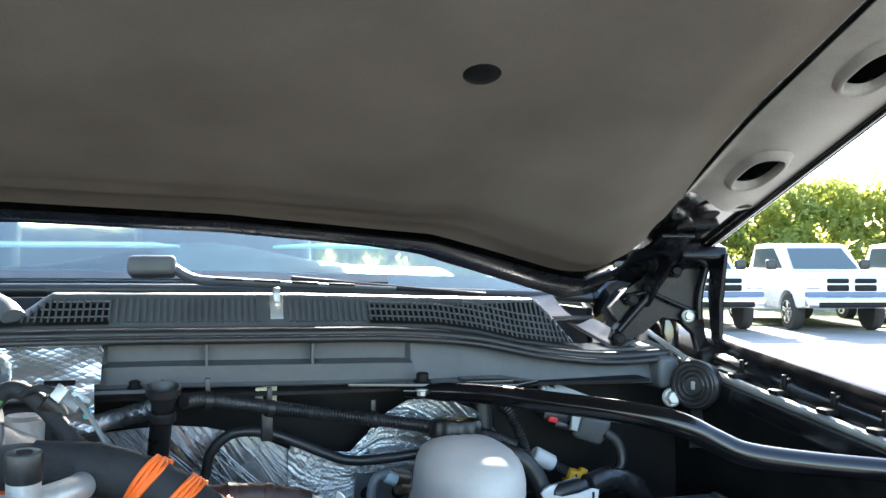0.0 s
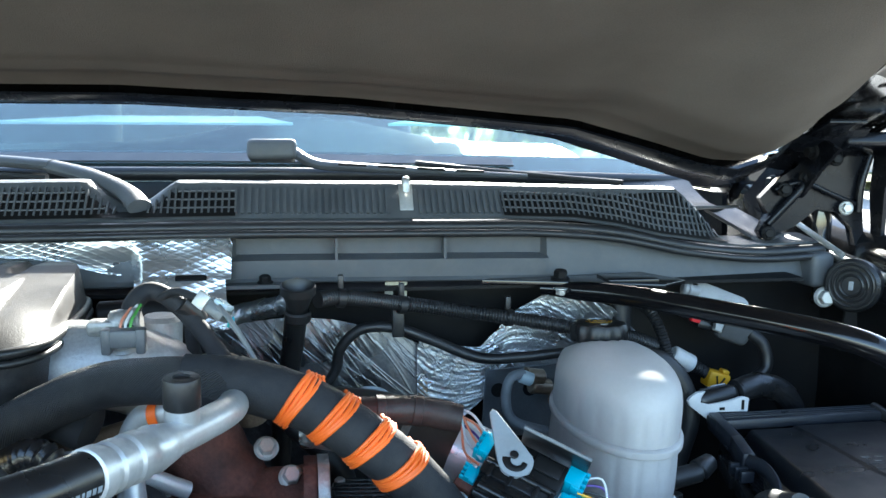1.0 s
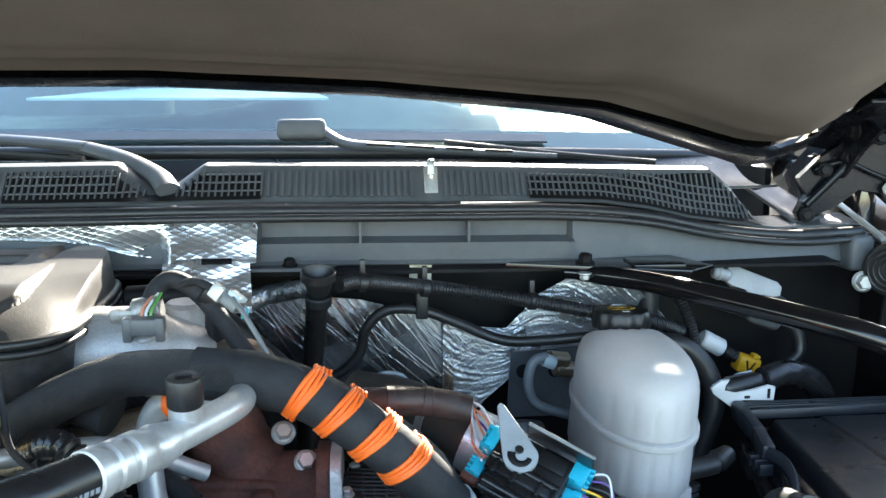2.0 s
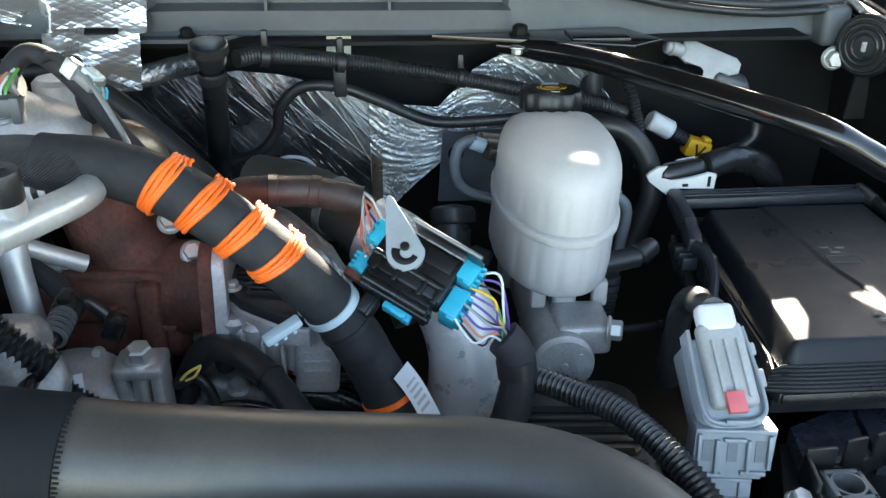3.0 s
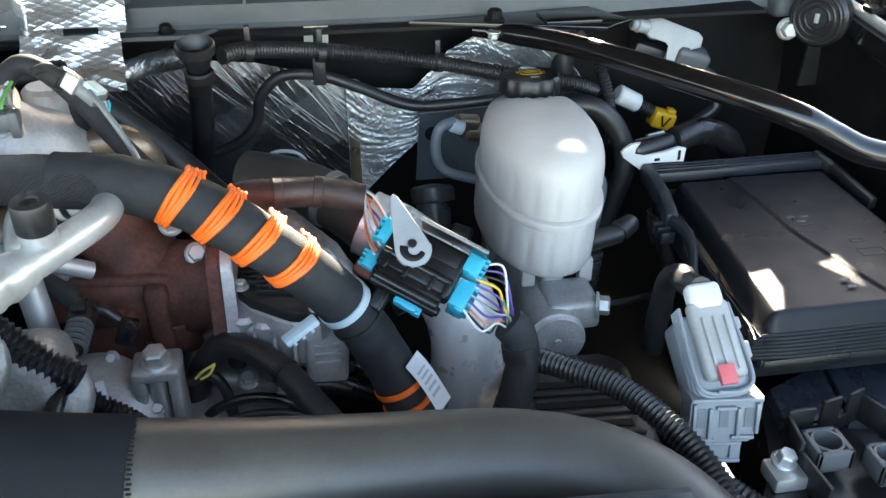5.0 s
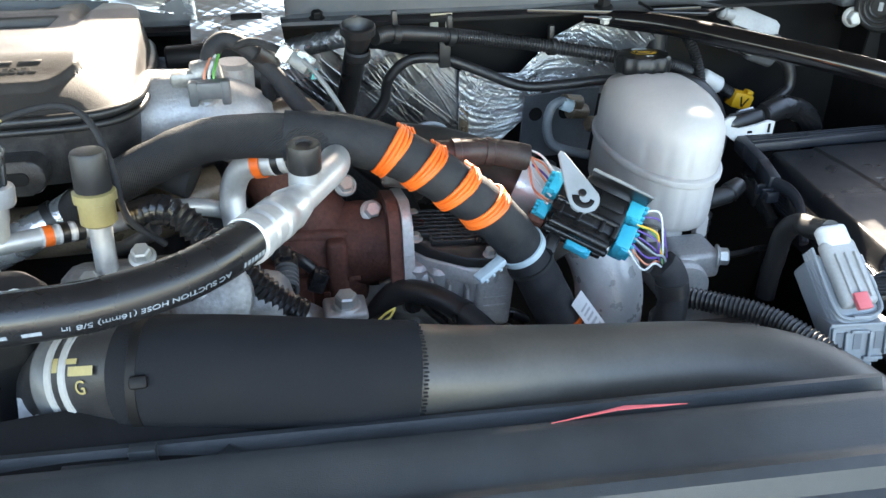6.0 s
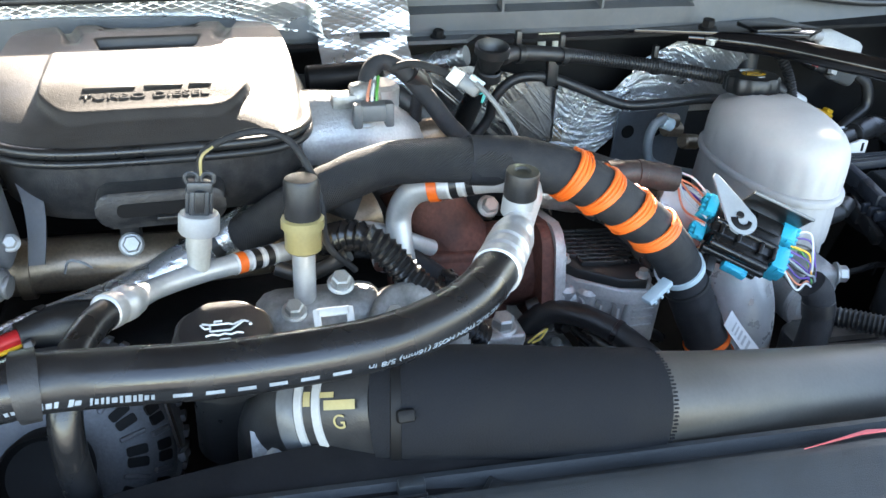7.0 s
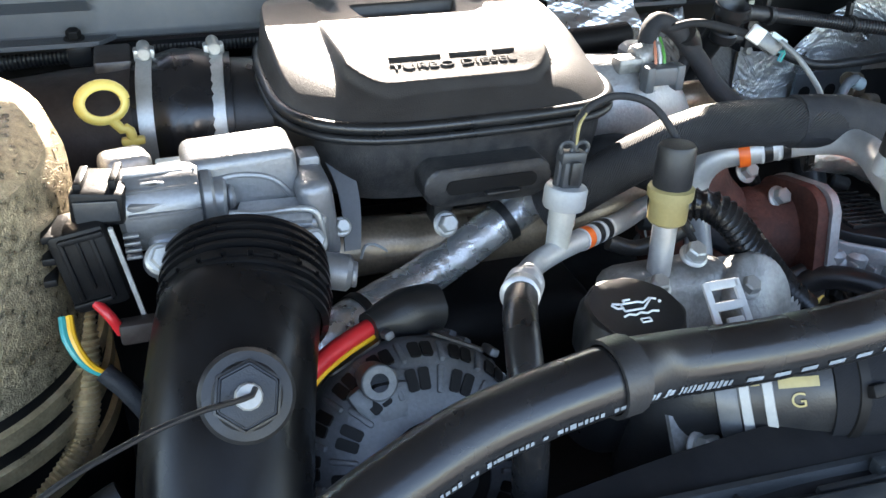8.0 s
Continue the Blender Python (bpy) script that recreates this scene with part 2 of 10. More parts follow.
def thing(name, at, label, category, group="", kind=""):
    ob = new(name)
    ob.empty_display_size = 0.02
    ob.location = at
    return tagged(ob, label, category, group, kind)


def part(name, bm, material, parent, label="", smooth=38, kind=""):
    """Links a bmesh, built in the world's metres, as one mesh under a thing or a part."""
    ob = new(name, finish(name, bm, material, smooth))
    ob.parent = parent
    if parent.parent is None:
        ob.matrix_parent_inverse = parent.matrix_basis.inverted()
    return tagged(ob, label, kind=kind)


def single(name, bm, material, label, category, kind="", group="", smooth=38):
    return tagged(new(name, finish(name, bm, material, smooth)), label, category, group, kind)


def axes(p0, p1, up=(0, 0, 1)):
    """A matrix at p0 whose z axis points to p1."""
    z = (Vector(p1) - Vector(p0)).normalized()
    u = Vector(up)
    if abs(z.dot(u)) > 0.98:
        u = Vector((0, 1, 0))
    x = u.cross(z).normalized()
    y = z.cross(x)
    m = Matrix((x, y, z)).transposed().to_4x4()
    m.translation = Vector(p0)
    return m


def box(bm, size, m=None, bevel=0.0, seg=2):
    """A bevelled box, its middle at the origin of m."""
    r = bmesh.ops.create_cube(bm, size=1.0)
    vs = r["verts"]
    bmesh.ops.scale(bm, vec=size, verts=vs)
    if bevel:
        es = list({e for v in vs for e in v.link_edges})
        b = bmesh.ops.bevel(bm, geom=es, offset=bevel, segments=seg, profile=0.5, affect="EDGES")
        vs = list({v for v in vs if v.is_valid} | set(b["verts"]))
    if m is not None:
        bmesh.ops.transform(bm, matrix=m, verts=vs)
    return vs


def lathe(bm, profile, m=None, seg=32, lobes=0, lobe=0.0, caps=True):
    """Turns (radius, height) pairs round the z axis of m. lobes: a fluted outline."""
    rings = []
    for r, h in profile:
        ring = []
        for i in range(seg):
            a = 2 * math.pi * i / seg
            k = 1 + (lobe * math.cos(lobes * a) if lobes else 0)
            p = Vector((r * k * math.cos(a), r * k * math.sin(a), h))
            ring.append(bm.verts.new(m @ p if m is not None else p))
        rings.append(ring)
    for a, b in zip(rings, rings[1:]):
        for i in range(seg):
            bm.faces.new((a[i], a[(i + 1) % seg], b[(i + 1) % seg], b[i]))
    if caps:
        bm.faces.new(rings[0][::-1])
        bm.faces.new(rings[-1])


def rod(bm, p0, p1, r, seg=20, bevel=0.0, r1=None):
    h = (Vector(p1) - Vector(p0)).length
    r1 = r if r1 is None else r1
    prof = [(r, 0), (r1, h)] if not bevel else [(r - bevel, 0), (r, bevel), (r1, h - bevel), (r1 - bevel, h)]
    lathe(bm, prof, axes(p0, p1), seg)


def curve(pts, step):
    """Points every step metres along a smooth line through pts."""
    p = [Vector(q) for q in pts]
    if len(p) > 2:
        p = [p[0] * 2 - p[1]] + p + [p[-1] * 2 - p[-2]]
        dense = []
        for a, b, c, d in zip(p, p[1:], p[2:], p[3:]):
            for i in range(24):
                t = i / 24
                dense.append(0.5 * (2 * b + (c - a) * t + (2 * a - 5 * b + 4 * c - d) * t * t + (3 * b - a - 3 * c + d) * t ** 3))
        dense.append(p[-2])
    else:
        dense = p
    lens = [0.0]
    for a, b in zip(dense, dense[1:]):
        lens.append(lens[-1] + (b - a).length)
    total = lens[-1]
    n = max(2, int(total / step) + 1)
    out, j = [], 0
    for i in range(n):
        s = total * i / (n - 1)
        while j < len(lens) - 2 and lens[j + 1] < s:
            j += 1
        k = (s - lens[j]) / max(1e-9, lens[j + 1] - lens[j])
        out.append(dense[j].lerp(dense[j + 1], min(1, k)))
    return out, total


def frames_along(line):
    """Tangent and two steady side directions at each point of a line."""
    out = []
    n = None
    for i, q in enumerate(line):
        t = (line[min(i + 1, len(line) - 1)] - line[max(i - 1, 0)]).normalized()
        if n is None:
            n = t.orthogonal() if abs(t.z) > 0.9 else Vector((0, 0, 1))
        n = (n - t * n.dot(t)).normalized()
        out.append((t, n, t.cross(n)))
    return out


def tube(bm, pts, r, seg=16, step=0.006, rib=0.0, depth=0.0, flat=1.0, wobble=0.0, caps=True, index=0):
    """A hose through pts. r: a radius or a function of the share of the length; rib, depth: corrugations; flat: the second
    radius over the first. Its UVs are metres along and round it."""
    if rib:
        step = rib / 4
    line, total = curve(pts, step)
    fr = frames_along(line)
    uv = bm.loops.layers.uv.verify()
    rings = []
    for i, q in enumerate(line):
        s = total * i / (len(line) - 1)
        rad = r(s / total) if callable(r) else r
        if rib:
            rad -= depth * (0.5 - 0.5 * math.cos(2 * math.pi * s / rib)) ** 0.6
        t, n, b = fr[i]
        ring = []
        for k in range(seg):
            a = 2 * math.pi * k / seg
            w = 1 + wobble * noise.noise(q * 60 + Vector((math.cos(a), math.sin(a), 0)) * 1.5) if wobble else 1
            ring.append(bm.verts.new(q + (n * math.cos(a) * flat + b * math.sin(a)) * rad * w))
        rings.append((ring, s, rad))
    for (a, s0, r0), (b, s1, r1) in zip(rings, rings[1:]):
        for k in range(seg):
            f = bm.faces.new((a[k], a[(k + 1) % seg], b[(k + 1) % seg], b[k]))
            f.material_index = index
            for loop, (s, kk) in zip(f.loops, ((s0, k), (s0, k + 1), (s1, k + 1), (s1, k))):
                loop[uv].uv = (s, kk / seg * 2 * math.pi * r0)
    if caps:
        for ring in (rings[0][0][::-1], rings[-1][0]):
            f = bm.faces.new(ring)
            f.material_index = index
    return line, fr, total


def plate(bm, outline, thick, m, bevel=0.0):
    """A sheet cut to an outline (x, y pairs) and thick along the z of m."""
    lo = [bm.verts.new(m @ Vector((x, y, 0))) for x, y in outline]
    hi = [bm.verts.new(m @ Vector((x, y, thick))) for x, y in outline]
    n = len(lo)
    fs = [bm.faces.new(lo[::-1]), bm.faces.new(hi)]
    for i in range(n):
        fs.append(bm.faces.new((lo[i], lo[(i + 1) % n], hi[(i + 1) % n], hi[i])))
    if bevel:
        bmesh.ops.bevel(bm, geom=list(fs[1].edges), offset=bevel, segments=2, profile=0.5, affect="EDGES")


def beam(bm, pts, w, h, bevel=0.0015):
    """Upright rectangular bars through pts; w across, h high."""
    for p, q in zip(pts, pts[1:]):
        p, q = Vector(p), Vector(q)
        d = q - p
        n = d.normalized()
        side = n.cross(Vector((0, 0, 1))).normalized()
        m = Matrix((n, side, n.cross(side) * -1)).transposed().to_4x4()
        if m.determinant() < 0:
            m = Matrix((n, side * -1, n.cross(side) * -1)).transposed().to_4x4()
        m.translation = (p + q) / 2
        box(bm, (d.length + w * 0.6, w, h), m, bevel)


def sheet(bm, nu, nv, place, thick=0.0):
    """A grid of place(u, v), u and v from 0 to 1, given a thickness."""
    g = [[bm.verts.new(place(i / nu, j / nv)) for j in range(nv + 1)] for i in range(nu + 1)]
    fs = [bm.faces.new((g[i][j], g[i + 1][j], g[i + 1][j + 1], g[i][j + 1])) for i in range(nu) for j in range(nv)]
    if thick:
        bmesh.ops.recalc_face_normals(bm, faces=fs)
        bmesh.ops.solidify(bm, geom=fs, thickness=thick)
    return g


def rounded(w, h, r, n=5):
    """The outline of a rectangle with round corners."""
    out = []
    for cx, cy, a0 in ((w / 2 - r, h / 2 - r, 0), (-w / 2 + r, h / 2 - r, 90), (-w / 2 + r, -h / 2 + r, 180), (w / 2 - r, -h / 2 + r, 270)):
        for i in range(n + 1):
            a = radians(a0 + 90 * i / n)
            out.append((cx + r * math.cos(a), cy + r * math.sin(a)))
    return out


BOLTS = {}


def bolt(parent, p, axis, size=0.012, material=None, name="bolt"):
    """A flanged hexagon bolt head; size: across the flats."""
    material = material or M_STEEL
    if material.name not in BOLTS:
        bm = bmesh.new()
        lathe(bm, [(0.78, 0), (0.8, 0.1), (0.66, 0.22)], None, 20)
        lathe(bm, [(0.57, 0.2), (0.57, 0.72), (0.47, 0.82)], None, 6)
        BOLTS[material.name] = finish("bolt", bm, material)
    ob = new(name, BOLTS[material.name])
    ob.parent = parent
    if parent.parent is None:
        ob.matrix_parent_inverse = parent.matrix_basis.inverted()
    d = Vector(axis).normalized()
    ob.matrix_basis = axes(p, Vector(p) + d) @ Matrix.Diagonal((size, size, size, 1))
    return ob


def letters(text, size, extrude=0.0004):
    """The flat mesh of some words in the built-in font, centred on the origin."""
    cu = bpy.data.curves.new("words", "FONT")
    cu.body, cu.size, cu.extrude, cu.align_x, cu.align_y = text, size, extrude, "CENTER", "CENTER"
    ob = bpy.data.objects.new("words", cu)
    me = bpy.data.meshes.new_from_object(ob)
    bpy.data.objects.remove(ob)
    bm = bmesh.new()
    bm.from_mesh(me)
    bpy.data.meshes.remove(me)
    return bm


def strokes(bm, pts, r):
    """Straight strokes from point to point, as printed symbols have them."""
    for p0, p1 in zip(pts, pts[1:]):
        rod(bm, p0, p1, r, 6)


def smooth01(x):
    x = max(0.0, min(1.0, x))
    return x * x * (3 - 2 * x)


def lerp_table(x, table):
    return float(np.interp(x, [a for a, b in table], [b for a, b in table]))


# ---- ground and the truck's own body ----
bm = bmesh.new()
sheet(bm, 8, 8, lambda u, v: Vector(((u - 0.5) * 1600, (v - 0.5) * 1600, 0)))
single("ground", bm, M_ASPHALT, "pale worn asphalt of a car park", "ground", "structure")

CX = -0.385                      # the truck's middle line


def bow(x):
    return 0.07 * ((x - CX) / 1.0) ** 2


SEAL = [(-1.4, 1.372), (-1.25, 1.370), (-1.16, 1.386), (-1.05, 1.407), (-0.95, 1.415), (-0.13, 1.418), (0.19, 1.413), (0.276, 1.409), (0.333, 1.400), (0.391, 1.386), (0.451, 1.377), (0.511, 1.370), (0.63, 1.371)]
TOPZ = [(-1.4, 1.375), (-1.27, 1.376), (-1.19, 1.446), (-0.9, 1.458), (-0.285, 1.463), (-0.248, 1.438), (-0.222, 1.438), (-0.19, 1.461), (0.1, 1.457), (0.428, 1.446), (0.456, 1.423), (0.495, 1.378), (0.63, 1.376)]
BOTZ = [(-1.4, 1.318), (-1.1, 1.350), (-0.07, 1.354), (0.233, 1.347), (0.33, 1.338), (0.58, 1.330), (0.63, 1.325)]


def cowl_front(x):
    return 1.035 + bow(x)


def build_cowl():
    cowl = thing("windscreen_cowl", (CX, 1.08, 1.31), "weathered dark grey plastic cowl panel below the windscreen, with air grilles", "cowl panel")
    xs = lambda u: -1.4 + 2.03 * u
    # sloping grille face with its bright top lip
    bm = bmesh.new()

    def face(u, v):
        x = xs(u)
        z0, z1 = lerp_table(x, SEAL) + 0.006, max(lerp_table(x, TOPZ), lerp_table(x, SEAL) + 0.008)
        y = cowl_front(x) + 0.034
        if v < 0.7:
            k = v / 0.7
            return Vector((x, y + 0.035 * k, z0 + (z1 - z0) * k))
        k = (v - 0.7) / 0.3
        return Vector((x, y + 0.035 + 0.035 * k, z1 + 0.002 * math.sin(k * 3.1)))
    sheet(bm, 300, 10, face, 0.003)
    part("grille_panel", bm, M_COWL, cowl)
    # upright slats and cross bars of the open grilles, shallow ribs between them
    bm = bmesh.new()
    i = 0
    x = -1.15
    while x < 0.495:
        open_bay = x > 0.187 or -0.40 < x < -0.122 or x < -0.75
        z0, z1 = lerp_table(x, SEAL) + 0.011, lerp_table(x, TOPZ) - 0.006
        if z1 - z0 > 0.006 and not 0.055 < x < 0.085:
            y = cowl_front(x) + 0.032
            w = 0.0021 if open_bay else 0.004
            rise = z1 - z0 + 0.011
            m = Matrix.Translation((x, y + 0.0175, (z0 + z1) / 2)) @ Matrix.Rotation(math.atan2(-0.035, rise), 4, "X")
            box(bm, (w, 0.006 if open_bay else 0.003, (z1 - z0) / math.cos(math.atan2(0.035, rise))), m)
        x += 0.0072 if open_bay else 0.0078
    part("slat", bm, M_COWL, cowl, kind="stuff")
    bm = bmesh.new()
    for lo, hi in ((0.187, 0.5), (-0.283, -0.26), (-0.21, -0.122), (-0.40, -0.283)):
        for level in (0.2, 0.4, 0.6, 0.8):
            line = []
            n = max(2, int((hi - lo) / 0.012))
            for k in range(n + 1):
                x = lo + (hi - lo) * k / n
                z0, z1 = lerp_table(x, SEAL) + 0.009, lerp_table(x, TOPZ) - 0.004
                if z1 - z0 > 0.012:
                    zz = z0 + 0.043 * level
                    if zz < z1:
                        line.append((x, cowl_front(x) + 0.0305 + 0.035 * (zz - z0 + 0.003) / (z1 - z0 + 0.007), zz))
            if len(line) > 2:
                tube(bm, line, 0.0012, 6, 0.02)
    part("cross_bar", bm, M_COWL, cowl, kind="stuff")
    # near-black sheets paint in the shade of the depths behind the open grilles
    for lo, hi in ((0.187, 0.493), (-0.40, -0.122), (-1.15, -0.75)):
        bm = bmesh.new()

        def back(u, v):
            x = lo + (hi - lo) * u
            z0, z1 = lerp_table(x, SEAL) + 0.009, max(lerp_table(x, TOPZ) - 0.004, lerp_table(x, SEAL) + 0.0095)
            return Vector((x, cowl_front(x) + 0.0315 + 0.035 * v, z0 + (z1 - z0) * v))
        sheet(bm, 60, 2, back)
        part("grille_shade", bm, M_DARK, cowl, "near-black sheet standing in for the shade behind the slats")
    # rubber hood seal
    bm = bmesh.new()
    line = [(-1.38 + 0.1 * k, cowl_front(-1.38 + 0.1 * k) + 0.018, lerp_table(-1.38 + 0.1 * k, SEAL) - 0.002) for k in range(21)]
    tube(bm, line, 0.0085, 14, 0.012, flat=0.8)
    tube(bm, [(a, b - 0.016, c - 0.006) for a, b, c in line], 0.0045, 10, 0.012)
    part("hood_seal", bm, M_RUBBER, cowl, "black rubber hood seal")
    # lower trough panel
    bm = bmesh.new()

    def lower(u, v):
        x = xs(u)
        z0, z1 = lerp_table(x, BOTZ), lerp_table(x, SEAL) - 0.004
        y = cowl_front(x) + 0.014
        rec = smooth01((x + 0.128) / 0.004) * smooth01((0.237 - x) / 0.004)
        rec = max(rec, smooth01((x + 1.0) / 0.004) * smooth01((-0.64 - x) / 0.004))
        k = v
        z = z1 + (z0 - z1) * k
        zz = (z - z0) / (z1 - z0)
        d = rec * smooth01((zz - 0.40) / 0.05) * smooth01((0.97 - zz) / 0.05)
        foot = smooth01((0.08 - zz) / 0.08)
        return Vector((x, y + 0.018 * d - 0.004 * foot + 0.010 * zz * (1 - rec), z))
    sheet(bm, 420, 26, lower, 0.003)
    part("trough_panel", bm, M_COWL, cowl)
    for x in (-0.012, 0.112):
        bm = bmesh.new()
        box(bm, (0.003, 0.022, 0.032), Matrix.Translation((x, cowl_front(x) + 0.022, 1.392)))
        part("rib", bm, M_COWL, cowl)
    bm = bmesh.new()
    box(bm, (0.035, 0.05, 0.045), Matrix.Translation((0.607, 1.122, 1.345)) @ Matrix.Rotation(0.15, 4, "Z"), 0.008, 3)
    part("end_cap", bm, M_COWL, cowl)
    # spring clip with its hook, and the slim tabs under the trough
    bm = bmesh.new()
    box(bm, (0.016, 0.002, 0.034), Matrix.Translation((0.071, cowl_front(0.07) + 0.05, 1.443)) @ Matrix.Rotation(-0.6, 4, "X"), 0.0008)
    tube(bm, [(0.071, cowl_front(0.07) + 0.066, 1.459), (0.071, cowl_front(0.07) + 0.05, 1.466), (0.071, cowl_front(0.07) + 0.045, 1.45)], 0.004, 8, 0.003, flat=0.4)
    part("clip", bm, M_STEEL, cowl, "bright spring clip")
    for lo, hi in ((-0.2, -0.02), (-0.78, -0.6)):
        bm = bmesh.new()
        plate(bm, [(lo, -0.02), (hi - 0.04, -0.022), (hi, 0.03), (lo, 0.03)], 0.004, Matrix.Translation((0, 1.052, 1.352)))
        part("flange", bm, M_COWL, cowl)
    bolt(cowl, (-0.66, 1.042, 1.356), (0, -0.2, 1), 0.011, M_DARK)
    bolt(cowl, (-0.09, 1.042, 1.356), (0, -0.2, 1), 0.011, M_DARK)


build_cowl()


HOOD_REAR = [(-1.46, 1.526), (-1.31, 1.483), (-1.25, 1.472), (-1.11, 1.503), (-1.04, 1.523), (-0.78, 1.546), (-0.53, 1.557), (-0.24, 1.557), (0.01, 1.546), (0.271, 1.523), (0.348, 1.503), (0.44, 1.478), (0.485, 1.472), (0.534, 1.487), (0.56, 1.515), (0.69, 1.526)]
HOOD_MAIN = [(-1.46, 1.526), (-1.3, 1.527), (-0.385, 1.552), (0.1, 1.542), (0.53, 1.527), (0.69, 1.526)]


def hood_z(x, y):
    k = smooth01((1.05 - y) / 0.30)
    return lerp_table(x, HOOD_REAR) * (1 - k) + lerp_table(x, HOOD_MAIN) * k + 0.36 * (1.12 - y)


def taper(x, y):
    """The hood narrows towards its front."""
    return CX + (x - CX) * (1 + 0.057 * (y - 1.12))


def build_hood():
    hood = thing("hood", (CX, 1.15, 1.5), "raised black pickup hood with felt insulation under it", "hood")
    # outer skin
    bm = bmesh.new()
    
    def outer(u, v):
        x, y = -1.47 + 2.17 * u, 1.19 - 1.10 * v
        return Vector((taper(x, y), y, hood_z(x, min(y, 1.13)) + 0.055 - 0.035 * (abs(2 * u - 1) ** 8) - 0.05 * smooth01((0.06 - v) / 0.06)))
    sheet(bm, 60, 40, outer, 0.003)
    part("outer_panel", bm, M_GLOSS, hood)
    # inner frame, a black pressing with the rear edge rolled down

    def inner(u, v):
        x = -1.46 + 2.152 * u
        y = 1.135 - 1.05 * v
        return Vector((taper(x, y), y, hood_z(x, y) + 0.006))
    HOLES = (0.882, 0.681, 0.480, 0.279)
    bm = bmesh.new()
    sheet(bm, 120, 60, inner)
    holes = [f for f in bm.faces if any(((f.calc_center_median().x - taper(0.618, cy)) / 0.036) ** 2 + ((f.calc_center_median().y - cy) / 0.055) ** 2 < 1 for cy in HOLES)]
    bmesh.ops.delete(bm, geom=holes, context="FACES")
    bmesh.ops.solidify(bm, geom=list(bm.faces), thickness=0.002)
    part("inner_frame", bm, M_GLOSS, hood)
    # side rail skin, lighter than the rest for the reflected ground, with oval openings and their pressed rims

    def rail_at(x, y):
        return Vector((taper(x, y), y, hood_z(x, y) + 0.0015 - 0.006 * math.sin((x - 0.553) / 0.132 * math.pi)))

    def oval(cy, a, k):
        sx, sy = math.copysign(abs(math.cos(a)) ** 0.75, math.cos(a)), math.copysign(abs(math.sin(a)) ** 0.75, math.sin(a))
        return 0.618 + 0.0225 * k * sx, cy + 0.034 * sy + 0.0225 * (k - 1) * sy

    bm = bmesh.new()
    sheet(bm, 44, 400, lambda u, v: rail_at(0.553 + 0.132 * u, 0.10 + (0.840 + 0.06 * smooth01(u * 1.2)) * (1 - v)))
    holes = [f for f in bm.faces if any(abs((f.calc_center_median().x - taper(0.618, cy)) / 0.027) ** 2.6 + abs((f.calc_center_median().y - cy) / 0.039) ** 2.6 < 1 for cy in HOLES)]
    bmesh.ops.delete(bm, geom=holes, context="FACES")
    bmesh.ops.solidify(bm, geom=list(bm.faces), thickness=0.0015)
    part("side_rail", bm, M_HOODREFL, hood, "side rail with oval openings, the ground's reflection put in as grey")
    # each rim: a sloping collar standing proud of the rail and turning up into the opening
    for cy in HOLES:
        bm = bmesh.new()
        steps = ((1.46, -0.0008), (1.40, 0.0012), (1.28, 0.0055), (1.12, 0.0075), (1.04, 0.0068), (1.0, 0.004), (0.99, -0.004))
        rows = []
        for k, drop in steps:
            ring = []
            for q in range(48):
                x, y = oval(cy, 2 * math.pi * q / 48, k)
                ring.append(bm.verts.new(rail_at(x, y) - Vector((0, 0, drop))))
            rows.append(ring)
        for i in range(len(rows) - 1):
            for q in range(48):
                bm.faces.new((rows[i][q], rows[i][(q + 1) % 48], rows[i + 1][(q + 1) % 48], rows[i + 1][q]))
        bmesh.ops.recalc_face_normals(bm, faces=list(bm.faces))
        part("opening_rim", bm, M_HOODREFL, hood, smooth=60)
    # outer edge flange with its beads
    for dx, dz, rr in ((0.690, 0.0, 0.0045), (0.699, 0.002, 0.0035), (-1.46, 0.004, 0.006)):
        bm = bmesh.new()
        tube(bm, [(taper(dx, 1.14 - 0.12 * k), 1.14 - 0.12 * k, hood_z(dx, 1.14 - 0.12 * k) + dz) for k in range(10)], rr, 10, 0.03)
        part("edge_bead", bm, M_GLOSS, hood)
    # slots and punched marks at the hinge end of the rail
    for x, y, lx, ly in ((0.622, 1.0, 0.013, 0.010), (0.655, 0.985, 0.020, 0.004)):
        bm = bmesh.new()
        m = axes(rail_at(x, y) - Vector((0, 0, 0.0005)), rail_at(x, y) - Vector((0, 0.05, 0.1)))
        lathe(bm, [(0.0, 0.0), (0.8, 0.0), (1.0, -0.002)], m @ Matrix.Diagonal((lx, ly, 1, 1)), 20, caps=False)
        part("punched_slot", bm, M_DARK, hood)
    # felt pad with a soft rolled edge and shallow pressed folds

    def pad(u, v):
        x0, x1 = -1.31, 0.540
        x, y = x0 + (x1 - x0) * u, 1.092 - 0.987 * v
        corner = max(0, (x - 0.44) / 0.10) ** 2.2
        y -= 0.06 * corner * max(0, 1 - v * 6)
        e = min(u * 12, (1 - u) * 22, v * 9, (1 - v) * 9, 1)
        dip = 0.020 * smooth01(e)
        fold = 0.004 * math.exp(-((y - 1.03 + 0.02 * math.sin(x * 3)) / 0.012) ** 2) + 0.003 * math.exp(-((y - 0.99) / 0.012) ** 2)
        fold += 0.006 * math.exp(-((x - 0.30 - 0.1 * (1.1 - y)) / 0.05) ** 2) * smooth01((1.1 - y) / 0.1)
        return Vector((taper(x, y), y, hood_z(x, y) + 0.004 - dip + fold + 0.0015 * noise.noise(Vector((x * 9, y * 9, 0)))))
    bm = bmesh.new()
    sheet(bm, 120, 80, pad, 0.003)
